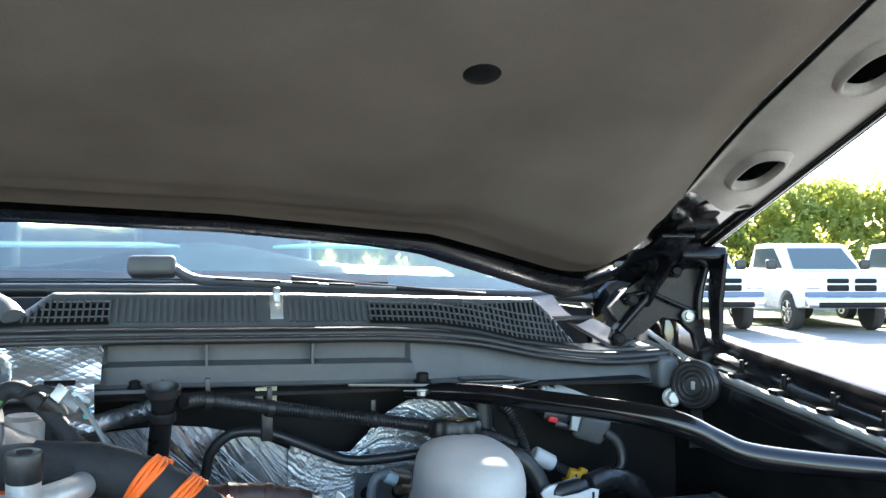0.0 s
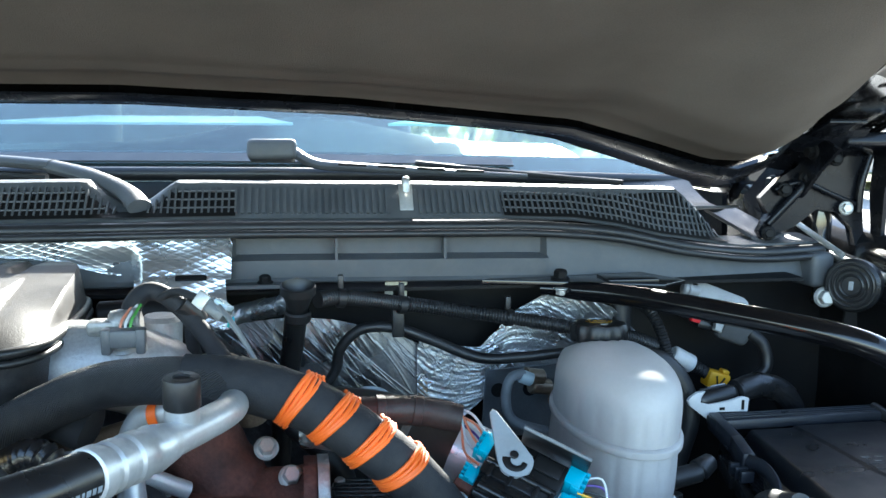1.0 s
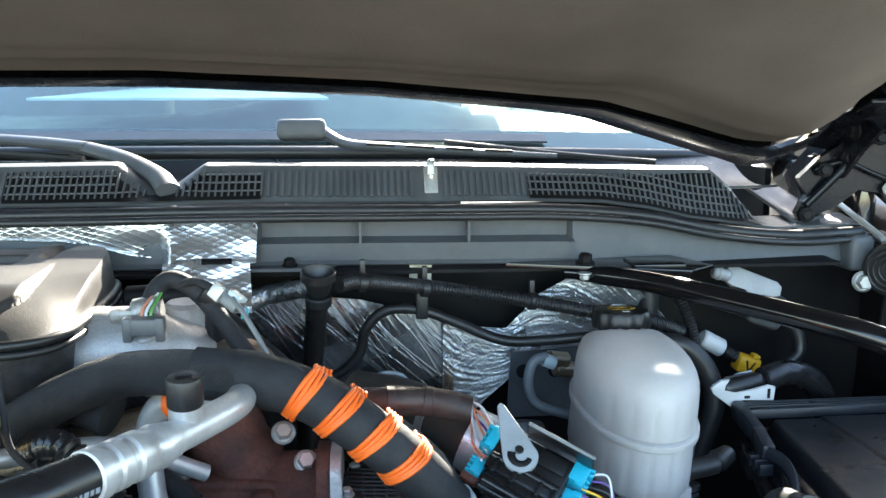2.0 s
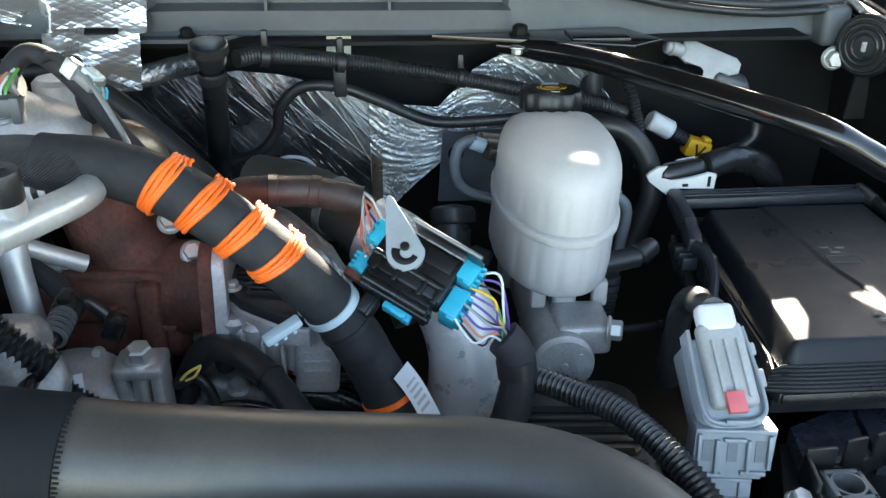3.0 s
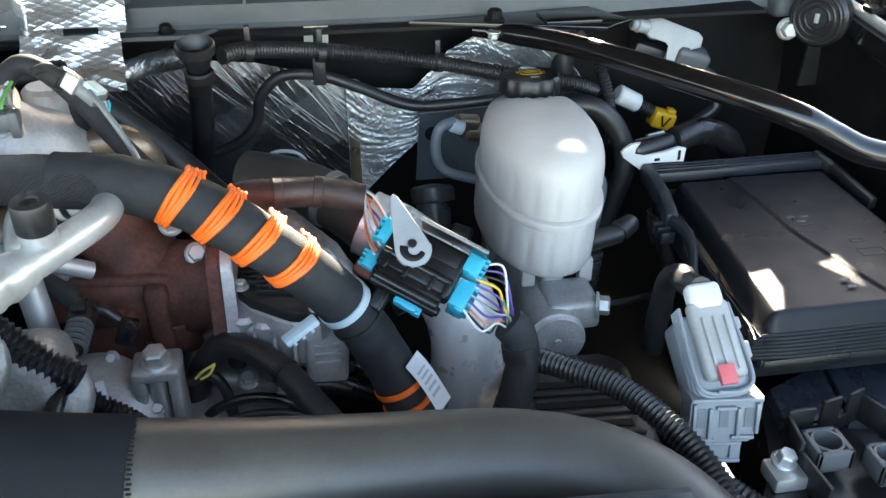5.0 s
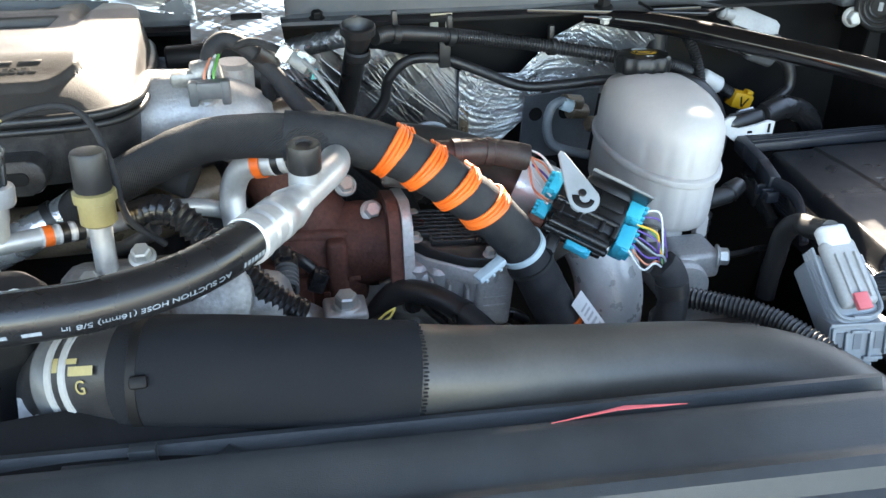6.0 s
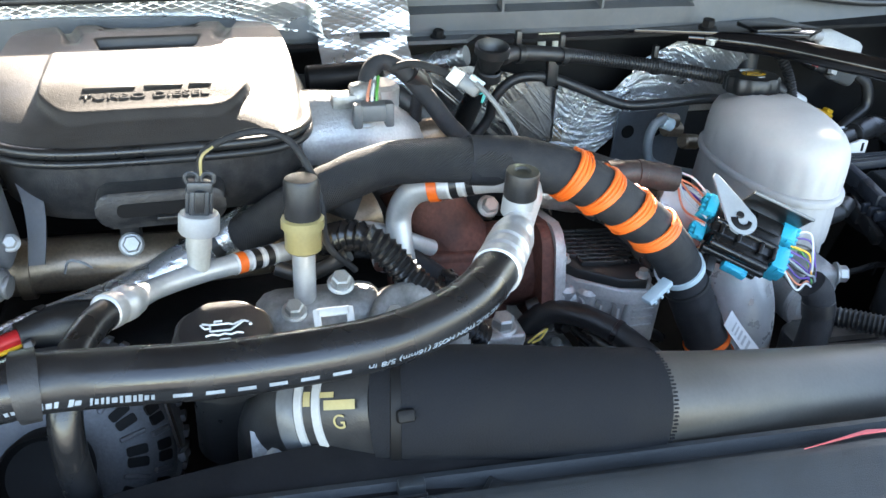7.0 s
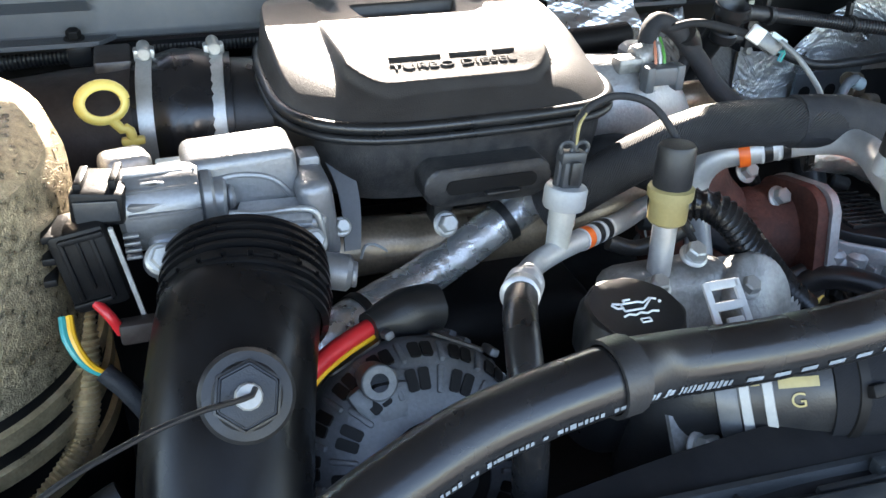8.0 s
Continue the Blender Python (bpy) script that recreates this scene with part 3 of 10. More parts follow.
    part("insulation_pad", bm, M_LINER, hood, "dark brown-grey felt insulation pad")
    bm = bmesh.new()
    m = axes((0.222, 0.722, hood_z(0.222, 0.722) - 0.0155), (0.222, 0.722 - 0.036, hood_z(0.222, 0.722) - 0.0155 - 0.1)) @ Matrix.Scale(0.9, 4)
    lathe(bm, [(0.021, 0.0), (0.021, 0.003), (0.017, 0.0055), (0.008, 0.0065), (0.0, 0.0065)], m, 24, caps=False)
    part("retainer", bm, M_DARK, hood, "round black push-in retainer")
    # rear lip hanging below the frame
    bm = bmesh.new()

    def lip(u, v):
        x = -1.44 + 2.10 * u
        y = 1.10 + 0.085 * v
        drop = 0.003 * v + lerp_table(x, [(-1.4, 0.06), (-1.31, 0.028), (-1.2, 0.012), (-1.0, 0.004), (-0.9, 0.0), (0.2, 0.0), (0.3, 0.006), (0.445, 0.010), (0.541, 0.028), (0.66, 0.06)]) * v
        return Vector((x, y, hood_z(x, 1.10) - 0.004 - 0.006 * v - drop - 0.005 * math.sin(v * 3.14 * 2)))
    sheet(bm, 120, 14, lip, 0.003)
    part("rear_lip", bm, M_HINGE, hood)
    # hinge: side plate, arm and link
    for side in (1, -1):
        fx = lambda x: x if side == 1 else 2 * CX - x
        hinge = bmesh.new()
        mx = Matrix(((0, 0, 1, fx(0.60)), (1, 0, 0, 0), (0, 1, 0, 0), (0, 0, 0, 1)))
        plate(hinge, [(1.26, 1.38), (1.30, 1.42), (1.22, 1.48), (1.10, 1.51), (1.07, 1.50), (1.11, 1.47), (1.14, 1.44), (1.20, 1.40), (1.22, 1.36)], 0.006, mx, 0.001)
        box(hinge, (0.05, 0.12, 0.006), Matrix.Translation((fx(0.60), 1.11, 1.515)) @ Matrix.Rotation(-0.34, 4, "X"), 0.002)
        part("hinge_plate", hinge, M_HINGE, hood, "black steel hinge plate")
        arm = bmesh.new()
        plate(arm, [(1.10, 1.51), (1.14, 1.51), (1.145, 1.44), (1.13, 1.345), (1.115, 1.345), (1.115, 1.44)], 0.006, Matrix(((0, 0, 1, fx(0.699)), (1, 0, 0, 0), (0, 1, 0, 0), (0, 0, 0, 1))), 0.002)
        part("hinge_arm", arm, M_HINGE, hood, "black steel hinge arm")
        gus = bmesh.new()
        shape = [(0.545, 1.434), (0.569, 1.458), (0.605, 1.482), (0.637, 1.516), (0.708, 1.511), (0.708, 1.49), (0.693, 1.473), (0.694, 1.419), (0.703, 1.352), (0.708, 1.25), (0.698, 1.25), (0.692, 1.353), (0.680, 1.394), (0.655, 1.414), (0.627, 1.418), (0.596, 1.395), (0.551, 1.379), (0.545, 1.389), (0.558, 1.413)]
        plate(gus, [(fx(q), z) for q, z in shape], 0.012, Matrix(((1, 0, 0, 0), (0, 0, 1, 1.15), (0, 1, 0, 0), (0, 0, 0, 1))), 0.002)
        part("hinge_gusset", gus, M_HINGE, hood, "black pressed hinge gusset")
        rib = bmesh.new()
        tube(rib, [(fx(0.556), 1.147, 1.40), (fx(0.585), 1.144, 1.432), (fx(0.618), 1.144, 1.468), (fx(0.645), 1.146, 1.505)], 0.006, 10, 0.01)
        tube(rib, [(fx(0.700), 1.146, 1.50), (fx(0.686), 1.144, 1.455), (fx(0.684), 1.144, 1.415)], 0.005, 10, 0.01)
        tube(rib, [(fx(0.563), 1.146, 1.445), (fx(0.60), 1.144, 1.455), (fx(0.64), 1.144, 1.44), (fx(0.68), 1.146, 1.425)], 0.0035, 10, 0.01)
        box(rib, (0.075, 0.05, 0.020), Matrix.Translation((fx(0.672), 1.13, 1.505)) @ Matrix.Rotation(-0.35, 4, 'X'), 0.006, 3)
        part("gusset_rib", rib, M_HINGE, hood)
        for q, z, mtl in ((0.575, 1.445, M_DARK), (0.605, 1.46, M_DARK), (0.645, 1.485, M_DARK), (0.665, 1.42, M_STEEL), (0.556, 1.388, M_DARK)):
            bolt(hood, (fx(q), 1.143, z), (-0.3 * side, -1, 0.1), 0.012, mtl)
        arm = bmesh.new()
        rod(arm, (fx(0.61), 1.23, 1.415), (fx(0.63), 1.09, 1.365), 0.004, 10)
        part("link_rod", arm, M_STEEL, hood)
        for y, z in ((1.12, 1.495), (1.21, 1.45)):
            bolt(hood, (fx(0.598), y, z), (-side, -0.2, 0), 0.013, M_DARK)


build_hood()


def build_fender(side):
    fx = lambda x: x if side == 1 else 2 * CX - x
    f = thing("fender", (fx(0.8), 0.9, 1.0), "black painted front fender with its inner flange rail", "fender", "front fenders")
    drop = lambda y: 0.10 * (y - 0.9)
    prof = [(0.655, 1.295), (0.660, 1.318), (0.684, 1.321), (0.686, 1.340), (0.692, 1.352), (0.700, 1.364), (0.712, 1.370), (0.75, 1.360), (0.80, 1.335), (0.86, 1.29), (0.90, 1.22), (0.915, 1.05), (0.91, 0.7)]
    bm = bmesh.new()
    sheet(bm, 40, len(prof) - 1, lambda u, v: Vector((fx(prof[round(v * (len(prof) - 1))][0] - 0.10 * max(0, 0.5 - (0.1 + 1.25 * u)) ** 2), 0.1 + 1.25 * u, prof[round(v * (len(prof) - 1))][1] + drop(0.1 + 1.25 * u))), 0.002)
    part("fender_skin", bm, M_GLOSS, f, smooth=60)
    # light steel here puts in the sun's highlight along the flange edge
    bm = bmesh.new()
    tube(bm, [(fx(0.672), 0.15 + 0.15 * k, 1.324 + drop(0.15 + 0.15 * k)) for k in range(8)], 0.006, 10, 0.03)
    part("flange_rail", bm, M_STEEL, f, "flange rail in light steel standing for a sun highlight")
    for y in (0.78, 0.86, 0.95, 1.04):
        bm = bmesh.new()
        box(bm, (0.018, 0.02, 0.008), Matrix.Translation((fx(0.678), y, 1.331 + drop(y))), 0.002)
        box(bm, (0.004, 0.006, 0.02), Matrix.Translation((fx(0.686), y, 1.343 + drop(y))), 0.001)
        part("clip", bm, M_DARK, f)
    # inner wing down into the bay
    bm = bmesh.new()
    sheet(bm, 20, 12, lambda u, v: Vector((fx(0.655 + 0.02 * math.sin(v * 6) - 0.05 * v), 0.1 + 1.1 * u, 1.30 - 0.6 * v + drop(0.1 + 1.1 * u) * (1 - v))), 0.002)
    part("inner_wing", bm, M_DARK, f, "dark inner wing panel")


build_fender(1)
build_fender(-1)


def build_cab():
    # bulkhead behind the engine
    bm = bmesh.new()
    # top part, unseen behind the trough, added to stop sun below the cowl
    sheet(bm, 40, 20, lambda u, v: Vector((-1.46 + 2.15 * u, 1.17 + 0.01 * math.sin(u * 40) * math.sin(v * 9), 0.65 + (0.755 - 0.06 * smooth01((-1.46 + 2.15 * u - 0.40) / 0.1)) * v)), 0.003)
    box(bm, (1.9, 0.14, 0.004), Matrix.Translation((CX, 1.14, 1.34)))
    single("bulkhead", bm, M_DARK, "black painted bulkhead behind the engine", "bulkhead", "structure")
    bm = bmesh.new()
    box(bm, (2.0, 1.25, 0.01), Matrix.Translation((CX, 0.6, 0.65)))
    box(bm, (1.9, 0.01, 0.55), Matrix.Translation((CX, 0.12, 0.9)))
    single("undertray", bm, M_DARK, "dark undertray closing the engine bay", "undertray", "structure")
    # windscreen
    ws = thing("windscreen", (CX, 1.3, 1.46), "raked laminated windscreen reflecting the sky", "windscreen")

    def glass(u, v):
        x = -1.39 + 2.01 * u
        return Vector((x * 1.0, 1.275 + 0.10 * ((x - CX) / 0.9) ** 2 + 0.72 * v, 1.462 - 0.02 * ((x - CX) / 0.9) ** 2 + 0.38 * v + 0.02 * math.sin(v * 3.14)))
    bm = bmesh.new()
    sheet(bm, 40, 16, glass, 0.005)
    pane = part("pane", bm, M_GLASS, ws)
    pane.visible_shadow = False
    bm = bmesh.new()
    tube(bm, [tuple(glass(k / 12, 0.0) + Vector((0, -0.012, 0.0))) for k in range(13)], 0.009, 10, 0.02)
    part("lower_moulding", bm, M_RUBBER, ws)
    bm = bmesh.new()
    sheet(bm, 40, 3, lambda u, v: glass(u, 0.075 * v) + Vector((0, 0.004, -0.008)))
    part("black_band", bm, M_DARK, ws, "black ceramic band along the lower edge")
    bm = bmesh.new()
    sheet(bm, 40, 2, lambda u, v: glass(0.22 + 0.60 * u, 0.022 + 0.022 * v) + Vector((0, -0.005, 0.006)), 0.003)
    part("moulding_strip", bm, M_COWL, ws, "pale strip above the wipers")
    # dark panel between the grille and the glass
    bm = bmesh.new()
    sheet(bm, 60, 8, lambda u, v: Vector((-1.28 + 1.82 * u, 1.135 + bow(-1.28 + 1.82 * u) + (0.145 + 0.03 * ((-1.28 + 1.82 * u - CX) / 0.9) ** 2) * v, 1.42 - 0.02 * math.sin(v * 3.14) + 0.03 * v)), 0.003)
    single("wiper_well", bm, M_BLACK, "black plastic well below the windscreen", "wiper well", "structure")
    # roof, pillars, dashboard and rear of the cab
    cab = thing("cab", (CX, 2.6, 1.0), "black crew cab of the pickup", "cab")
    bm = bmesh.new()

    def roof(u, v):
        x = CX + (u - 0.5) * 1.5
        return Vector((x, 2.02 + 1.85 * v, 1.835 + 0.03 * math.sin(v * 3.14) - 0.05 * abs(2 * u - 1) ** 4))
    sheet(bm, 20, 16, roof, 0.02)
    part("roof", bm, M_GLOSS, cab)
    for side in (1, -1):
        fx = lambda x: x if side == 1 else 2 * CX - x
        bm = bmesh.new()
        tube(bm, [(fx(0.665), 1.40, 1.43), (fx(0.60), 1.65, 1.60), (fx(0.42), 2.03, 1.82), (fx(0.40), 2.3, 1.84)], 0.035, 12, 0.05, flat=1.3)
        part("pillar", bm, M_GLOSS, cab)
        bm = bmesh.new()
        sheet(bm, 10, 8, lambda u, v: Vector((fx(0.62 + 0.02 * v), 1.38 + 2.4 * u, 1.42 - 0.8 * v)), 0.01)
        part("door", bm, M_GLOSS, cab)
    bm = bmesh.new()
    sheet(bm, 30, 14, lambda u, v: Vector((CX + (u - 0.5) * 1.6, 1.36 + 0.55 * v, 1.435 + 0.05 * math.sin(v * 2.6) + 0.05 * math.exp(-((u - 0.72) / 0.12) ** 2) * smooth01(v * 3 - 1))), 0.01)
    part("dashboard", bm, M_DASH, cab)
    # two plates added to stand for bright reflections and haze in the glass
    for name, pts, mtl, label in (("green_glare_plate", [(0.09, 1.50), (0.45, 1.46), (0.50, 1.56), (0.16, 1.66)], M_MINT, "pale green plate added for a bright patch in the windscreen"), ("white_glare_plate", [(-0.52, 1.50), (-0.06, 1.50), (-0.12, 1.72), (-0.40, 1.72)], M_WHITE, "white plate added for a bright patch in the windscreen")):
        sh = thing(name, (pts[0][0], pts[0][1], 1.47), label, "paper")
        bm = bmesh.new()
        plate(bm, pts, 0.004, Matrix.Translation((0, 0, 1.452)) @ Matrix.Rotation(0.045, 4, "X"))
        part("sheet", bm, mtl, sh)
    for x in (0.02, -0.79):
        bm = bmesh.new()
        box(bm, (0.5, 0.14, 0.6), Matrix.Translation((x, 2.62, 1.35)) @ Matrix.Rotation(-0.2, 4, "X"), 0.05, 3)
        box(bm, (0.26, 0.09, 0.2), Matrix.Translation((x, 2.70, 1.76)), 0.035, 3)
        part("seat", bm, M_DASH, cab, "dark front seat with its headrest")
    bm = bmesh.new()
    box(bm, (1.6, 0.03, 0.9), Matrix.Translation((CX, 3.86, 1.2)))
    part("rear_wall", bm, M_DASH, cab)


build_cab()


M_CAPGREY = mat("pale_cowl_plastic", (0.050, 0.053, 0.058), 0.5, var=0.1, dust=0.08)


def build_cowl_side():
    c = thing("cowl_side_cap", (0.58, 1.28, 1.36), "grey plastic cap filling the corner below the windscreen pillar", "trim cap", "cowl side caps")
    bm = bmesh.new()

    def lip(u, v):
        # a trough that sweeps up towards the pillar
        x = 0.538 + 0.045 * u
        return Vector((x, 1.15 + 0.14 * v, 1.374 + 0.012 * smooth01((u - 0.25) / 0.7) + 0.010 * (1 - u) ** 3 + 0.022 * v))
    sheet(bm, 24, 8, lip, 0.004)
    part("cap", bm, M_CAPGREY, c, "pale grey swept plastic lip")
    bm = bmesh.new()
    box(bm, (0.03, 0.3, 0.16), Matrix.Translation((0.655, 1.32, 1.36)), 0.012, 3)
    part("side_wall", bm, M_GLOSS, c)


build_cowl_side()


def build_wipers():
    w = thing("wiper", (-0.08, 1.25, 1.45), "black wiper arm and blade resting on the windscreen", "wiper", "windscreen wipers")
    bm = bmesh.new()
    box(bm, (0.062, 0.05, 0.026), Matrix.Translation((-0.085, 1.235, 1.492)) @ Matrix.Rotation(-0.15, 4, "X"), 0.007, 3)
    part("pivot_cover", bm, M_COWL, w)
    bm = bmesh.new()
    tube(bm, [(-0.06, 1.228, 1.492), (-0.03, 1.222, 1.476), (0.02, 1.215, 1.472), (0.13, 1.20, 1.466), (0.24, 1.19, 1.461)], lambda s: 0.013 - 0.007 * s, 12, 0.01, flat=0.55)
    arm = part("arm", bm, M_COWL, w)
    for x in (0.015, 0.065, 0.115, 0.165):
        bm = bmesh.new()
        box(bm, (0.036, 0.004, 0.003), Matrix.Translation((x, 1.200 - 0.06 * (x - 0.015) , 1.4765 - 0.05 * x)) @ Matrix.Rotation(0.05, 4, "Y"), 0.001)
        part("slot", bm, M_DARK, arm)
    bm = bmesh.new()
    tube(bm, [(0.1, 1.235, 1.476), (0.25, 1.20, 1.462), (0.37, 1.19, 1.452)], 0.004, 8, 0.02)
    part("blade", bm, M_RUBBER, w)
    w2 = thing("wiper", (-0.3, 1.2, 1.45), "black wiper arm coming up through the cowl notch", "wiper", "windscreen wipers")
    bm = bmesh.new()
    tube(bm, [(-0.225, 1.085, 1.436), (-0.245, 1.115, 1.45), (-0.29, 1.15, 1.466), (-0.34, 1.18, 1.476)], lambda s: 0.014 - 0.003 * s, 12, 0.008, flat=0.7)
    part("arm", bm, M_COWL, w2)
    bm = bmesh.new()
    tube(bm, [(-0.338, 1.18, 1.477), (-0.42, 1.21, 1.482), (-0.6, 1.26, 1.49)], 0.012, 12, 0.01, flat=0.6)
    part("blade_arm", bm, M_COWL, w2)
    bm = bmesh.new()
    tube(bm, [(-0.345, 1.182, 1.462), (-0.5, 1.215, 1.47), (-0.7, 1.26, 1.475)], 0.005, 8, 0.02)
    part("blade", bm, M_RUBBER, w2)


build_wipers()


def build_front():
    f = thing("radiator_cover", (-0.1, 0.3, 1.15), "grey-black moulded plastic cover over the radiator support", "radiator cover")
    prof = [(0.514, 1.205), (0.507, 1.234), (0.504, 1.240), (0.500, 1.240), (0.496, 1.232), (0.486, 1.232), (0.482, 1.243), (0.478, 1.247), (0.471, 1.247), (0.446, 1.238), (0.440, 1.2365), (0.431, 1.239), (0.424, 1.236), (0.418, 1.224), (0.36, 1.205), (0.25, 1.18), (0.16, 1.10)]
    n = len(prof) - 1

    def place(u, v):
        x = -1.1 + 1.34 * u
        k = v * n
        i = min(int(k), n - 1)
        a, b = prof[i], prof[i + 1]
        y, z = a[0] + (b[0] - a[0]) * (k - i), a[1] + (b[1] - a[1]) * (k - i)
        return Vector((x, y - 0.055 * (x + 0.1), z))
    bm = bmesh.new()
    sheet(bm, 60, n * 3, place, 0.003)
    part("panel", bm, M_RADC, f)
    for x in (-0.335, -0.193):
        bm = bmesh.new()
        plate(bm, [(-0.014, -0.008), (0.0, 0.010), (0.014, -0.008)], 0.004, Matrix.Translation((x, 0.489 - 0.055 * (x + 0.1), 1.2335)), 0.001)
        plate(bm, [(-0.008, -0.006), (0.0, 0.005), (0.008, -0.006)], 0.0055, Matrix.Translation((x, 0.489 - 0.055 * (x + 0.1), 1.2335)), 0.001)
        part("gusset", bm, M_RADC, f)
    bm = bmesh.new()
    box(bm, (0.056, 0.004, 0.005), Matrix.Translation((-0.262, 0.4985, 1.236)) @ Matrix.Rotation(-0.05, 4, "Z"), 0.001)
    box(bm, (0.016, 0.008, 0.010), Matrix.Translation((-0.243, 0.5015, 1.240)) @ Matrix.Rotation(-0.05, 4, "Z"), 0.001)
    part("latch_rib", bm, M_RADC, f)
    bm = bmesh.new()
    plate(bm, [(0, 0), (0.045, 0.006), (0.09, 0.006), (0.05, 0.0095)], 0.0006, Matrix.Translation((0.002, 0.4705, 1.2478)) @ Matrix.Rotation(-0.055, 4, "Z") @ Matrix.Rotation(0.02, 4, "X"))
    part("sticker_edge", bm, M_PINK, f, "red edge of a sticker")
    # fan shroud arch behind it
    sh = thing("fan_shroud", (-0.4, 0.53, 0.9), "black plastic fan shroud with an arched top", "fan shroud")
    bm = bmesh.new()

    def arch(u, v):
        x = -0.62 + 0.74 * u
        z = 1.247 - 0.55 * (x + 0.245) ** 2
        return Vector((x, 0.545 - 0.06 * v, z - 0.004 * v - 0.022 * v * v))
    sheet(bm, 60, 8, arch, 0.003)
    part("rim", bm, M_SHROUD, sh)
    bm = bmesh.new()
    sheet(bm, 60, 6, lambda u, v: arch(u, 0) + Vector((0, 0.001 - 0.002 * v, -0.004 - 0.10 * v)), 0.003)
    part("face", bm, M_SHROUD, sh)


build_front()


# ---- engine bay: the large things ----
V = Vector


def hose_thing(name, pts, r, material, label, category, part_name="hose", **kw):
    t = thing(name, pts[0], label, category)
    bm = bmesh.new()
    tube(bm, pts, r, **kw)
    part(part_name, bm, material, t)
    return t


def ring_band(bm, line, fr, total, at, width, r, over=0.001, seg=20, index=0):
    """A band round a hose, at a share of its length."""
    n = len(line) - 1
    k0, k1 = max(0, (at - width / 2 / total)) * n, min(1, (at + width / 2 / total)) * n
    rings = []
    for k, rr in ((k0, r * 0.98), (k0 + 0.02, r + over), (k1 - 0.02, r + over), (k1, r * 0.98)):
        i = min(int(k), n - 1)
        q = line[i].lerp(line[i + 1], k - i)
        t, a, b = fr[i]
        rings.append([bm.verts.new(q + (a * math.cos(2 * math.pi * j / seg) + b * math.sin(2 * math.pi * j / seg)) * rr) for j in range(seg)])
    for a, b in zip(rings, rings[1:]):
        for j in range(seg):
            f = bm.faces.new((a[j], a[(j + 1) % seg], b[(j + 1) % seg], b[j]))
            f.material_index = index


def build_block():
    """The dark mass of the engine under all that is seen."""
    e = thing("engine_block", (-0.3, 0.75, 0.66), "near-black cast engine block in the depth of the bay", "engine block")
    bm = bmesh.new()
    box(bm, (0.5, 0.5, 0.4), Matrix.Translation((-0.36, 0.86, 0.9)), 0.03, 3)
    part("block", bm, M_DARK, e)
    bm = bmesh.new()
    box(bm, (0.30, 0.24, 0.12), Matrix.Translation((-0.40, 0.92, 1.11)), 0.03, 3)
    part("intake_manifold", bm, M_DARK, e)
    for x in (-0.20, -0.05):
        bm = bmesh.new()
        box(bm, (0.12, 0.34, 0.12), Matrix.Translation((x, 0.85, 1.03)) @ Matrix.Rotation(0.3, 4, "Y"), 0.02, 3)
        part("rocker_cover", bm, M_CAST, e)


build_block()


# ---- inlet cover with its raised lettering ----
def cover_outline(a, k=1.0):
    c, s = math.cos(a), math.sin(a)
    n = 3.2 + 2.4 * smooth01(s * 1.5) + 1.3 * smooth01(c * 2) * smooth01(-s * 3)
    return (CX - 0.002 + k * 0.131 * math.copysign(abs(c) ** (2 / n), c), 0.904 + k * 0.117 * math.copysign(abs(s) ** (2 / n), s))


def cover_top(x, y, r):
    # a steep front slope, then a gentle ramp at full width up to a crest at the back
    fr = smooth01((0.925 - y) / 0.13)
    rise = smooth01((1 - r) / 0.055) * (1 - fr) + (1 - max(0, 1 - (1 - r) / 0.36) ** 2.0) * fr
    ramp = 1.3715 + 0.125 * (min(max(y, 0.80), 0.985) - 0.84)
    z = 1.352 + (ramp - 1.352) * rise
    # lettering panel standing proud of the slope, with a rounded front
    dx = x - CX + 0.002
    u = abs(dx) / 0.088
    front = 0.802 + 0.040 * max(0, (u - 0.55) / 0.45) ** 2.4
    ped = smooth01((1.03 - u) / 0.13) * smooth01((y - front) / 0.020)
    z = max(z, 1.360 + ped * (0.010 + 0.0150 * smooth01((y - 0.806) / 0.060)) if ped > 0 else z)
    # recess behind the lettering, grooves and small teeth along the crest
    w = 0.047 - 0.25 * max(0, 0.968 - y)
    z -= 0.010 * smooth01((w - abs(dx)) / 0.004) * smooth01((y - 0.944) / 0.012) * smooth01((0.974 - y) / 0.004)
    z -= 0.007 * smooth01((0.010 - abs(abs(dx) - 0.066 - 0.25 * max(0, y - 0.98))) / 0.008) * smooth01((y - 0.955) / 0.03)
    for q in (-0.036, 0.0, 0.036):
        z -= 0.004 * smooth01((0.007 - abs(dx - q)) / 0.002) * smooth01((y - 0.993) / 0.004)
    return z


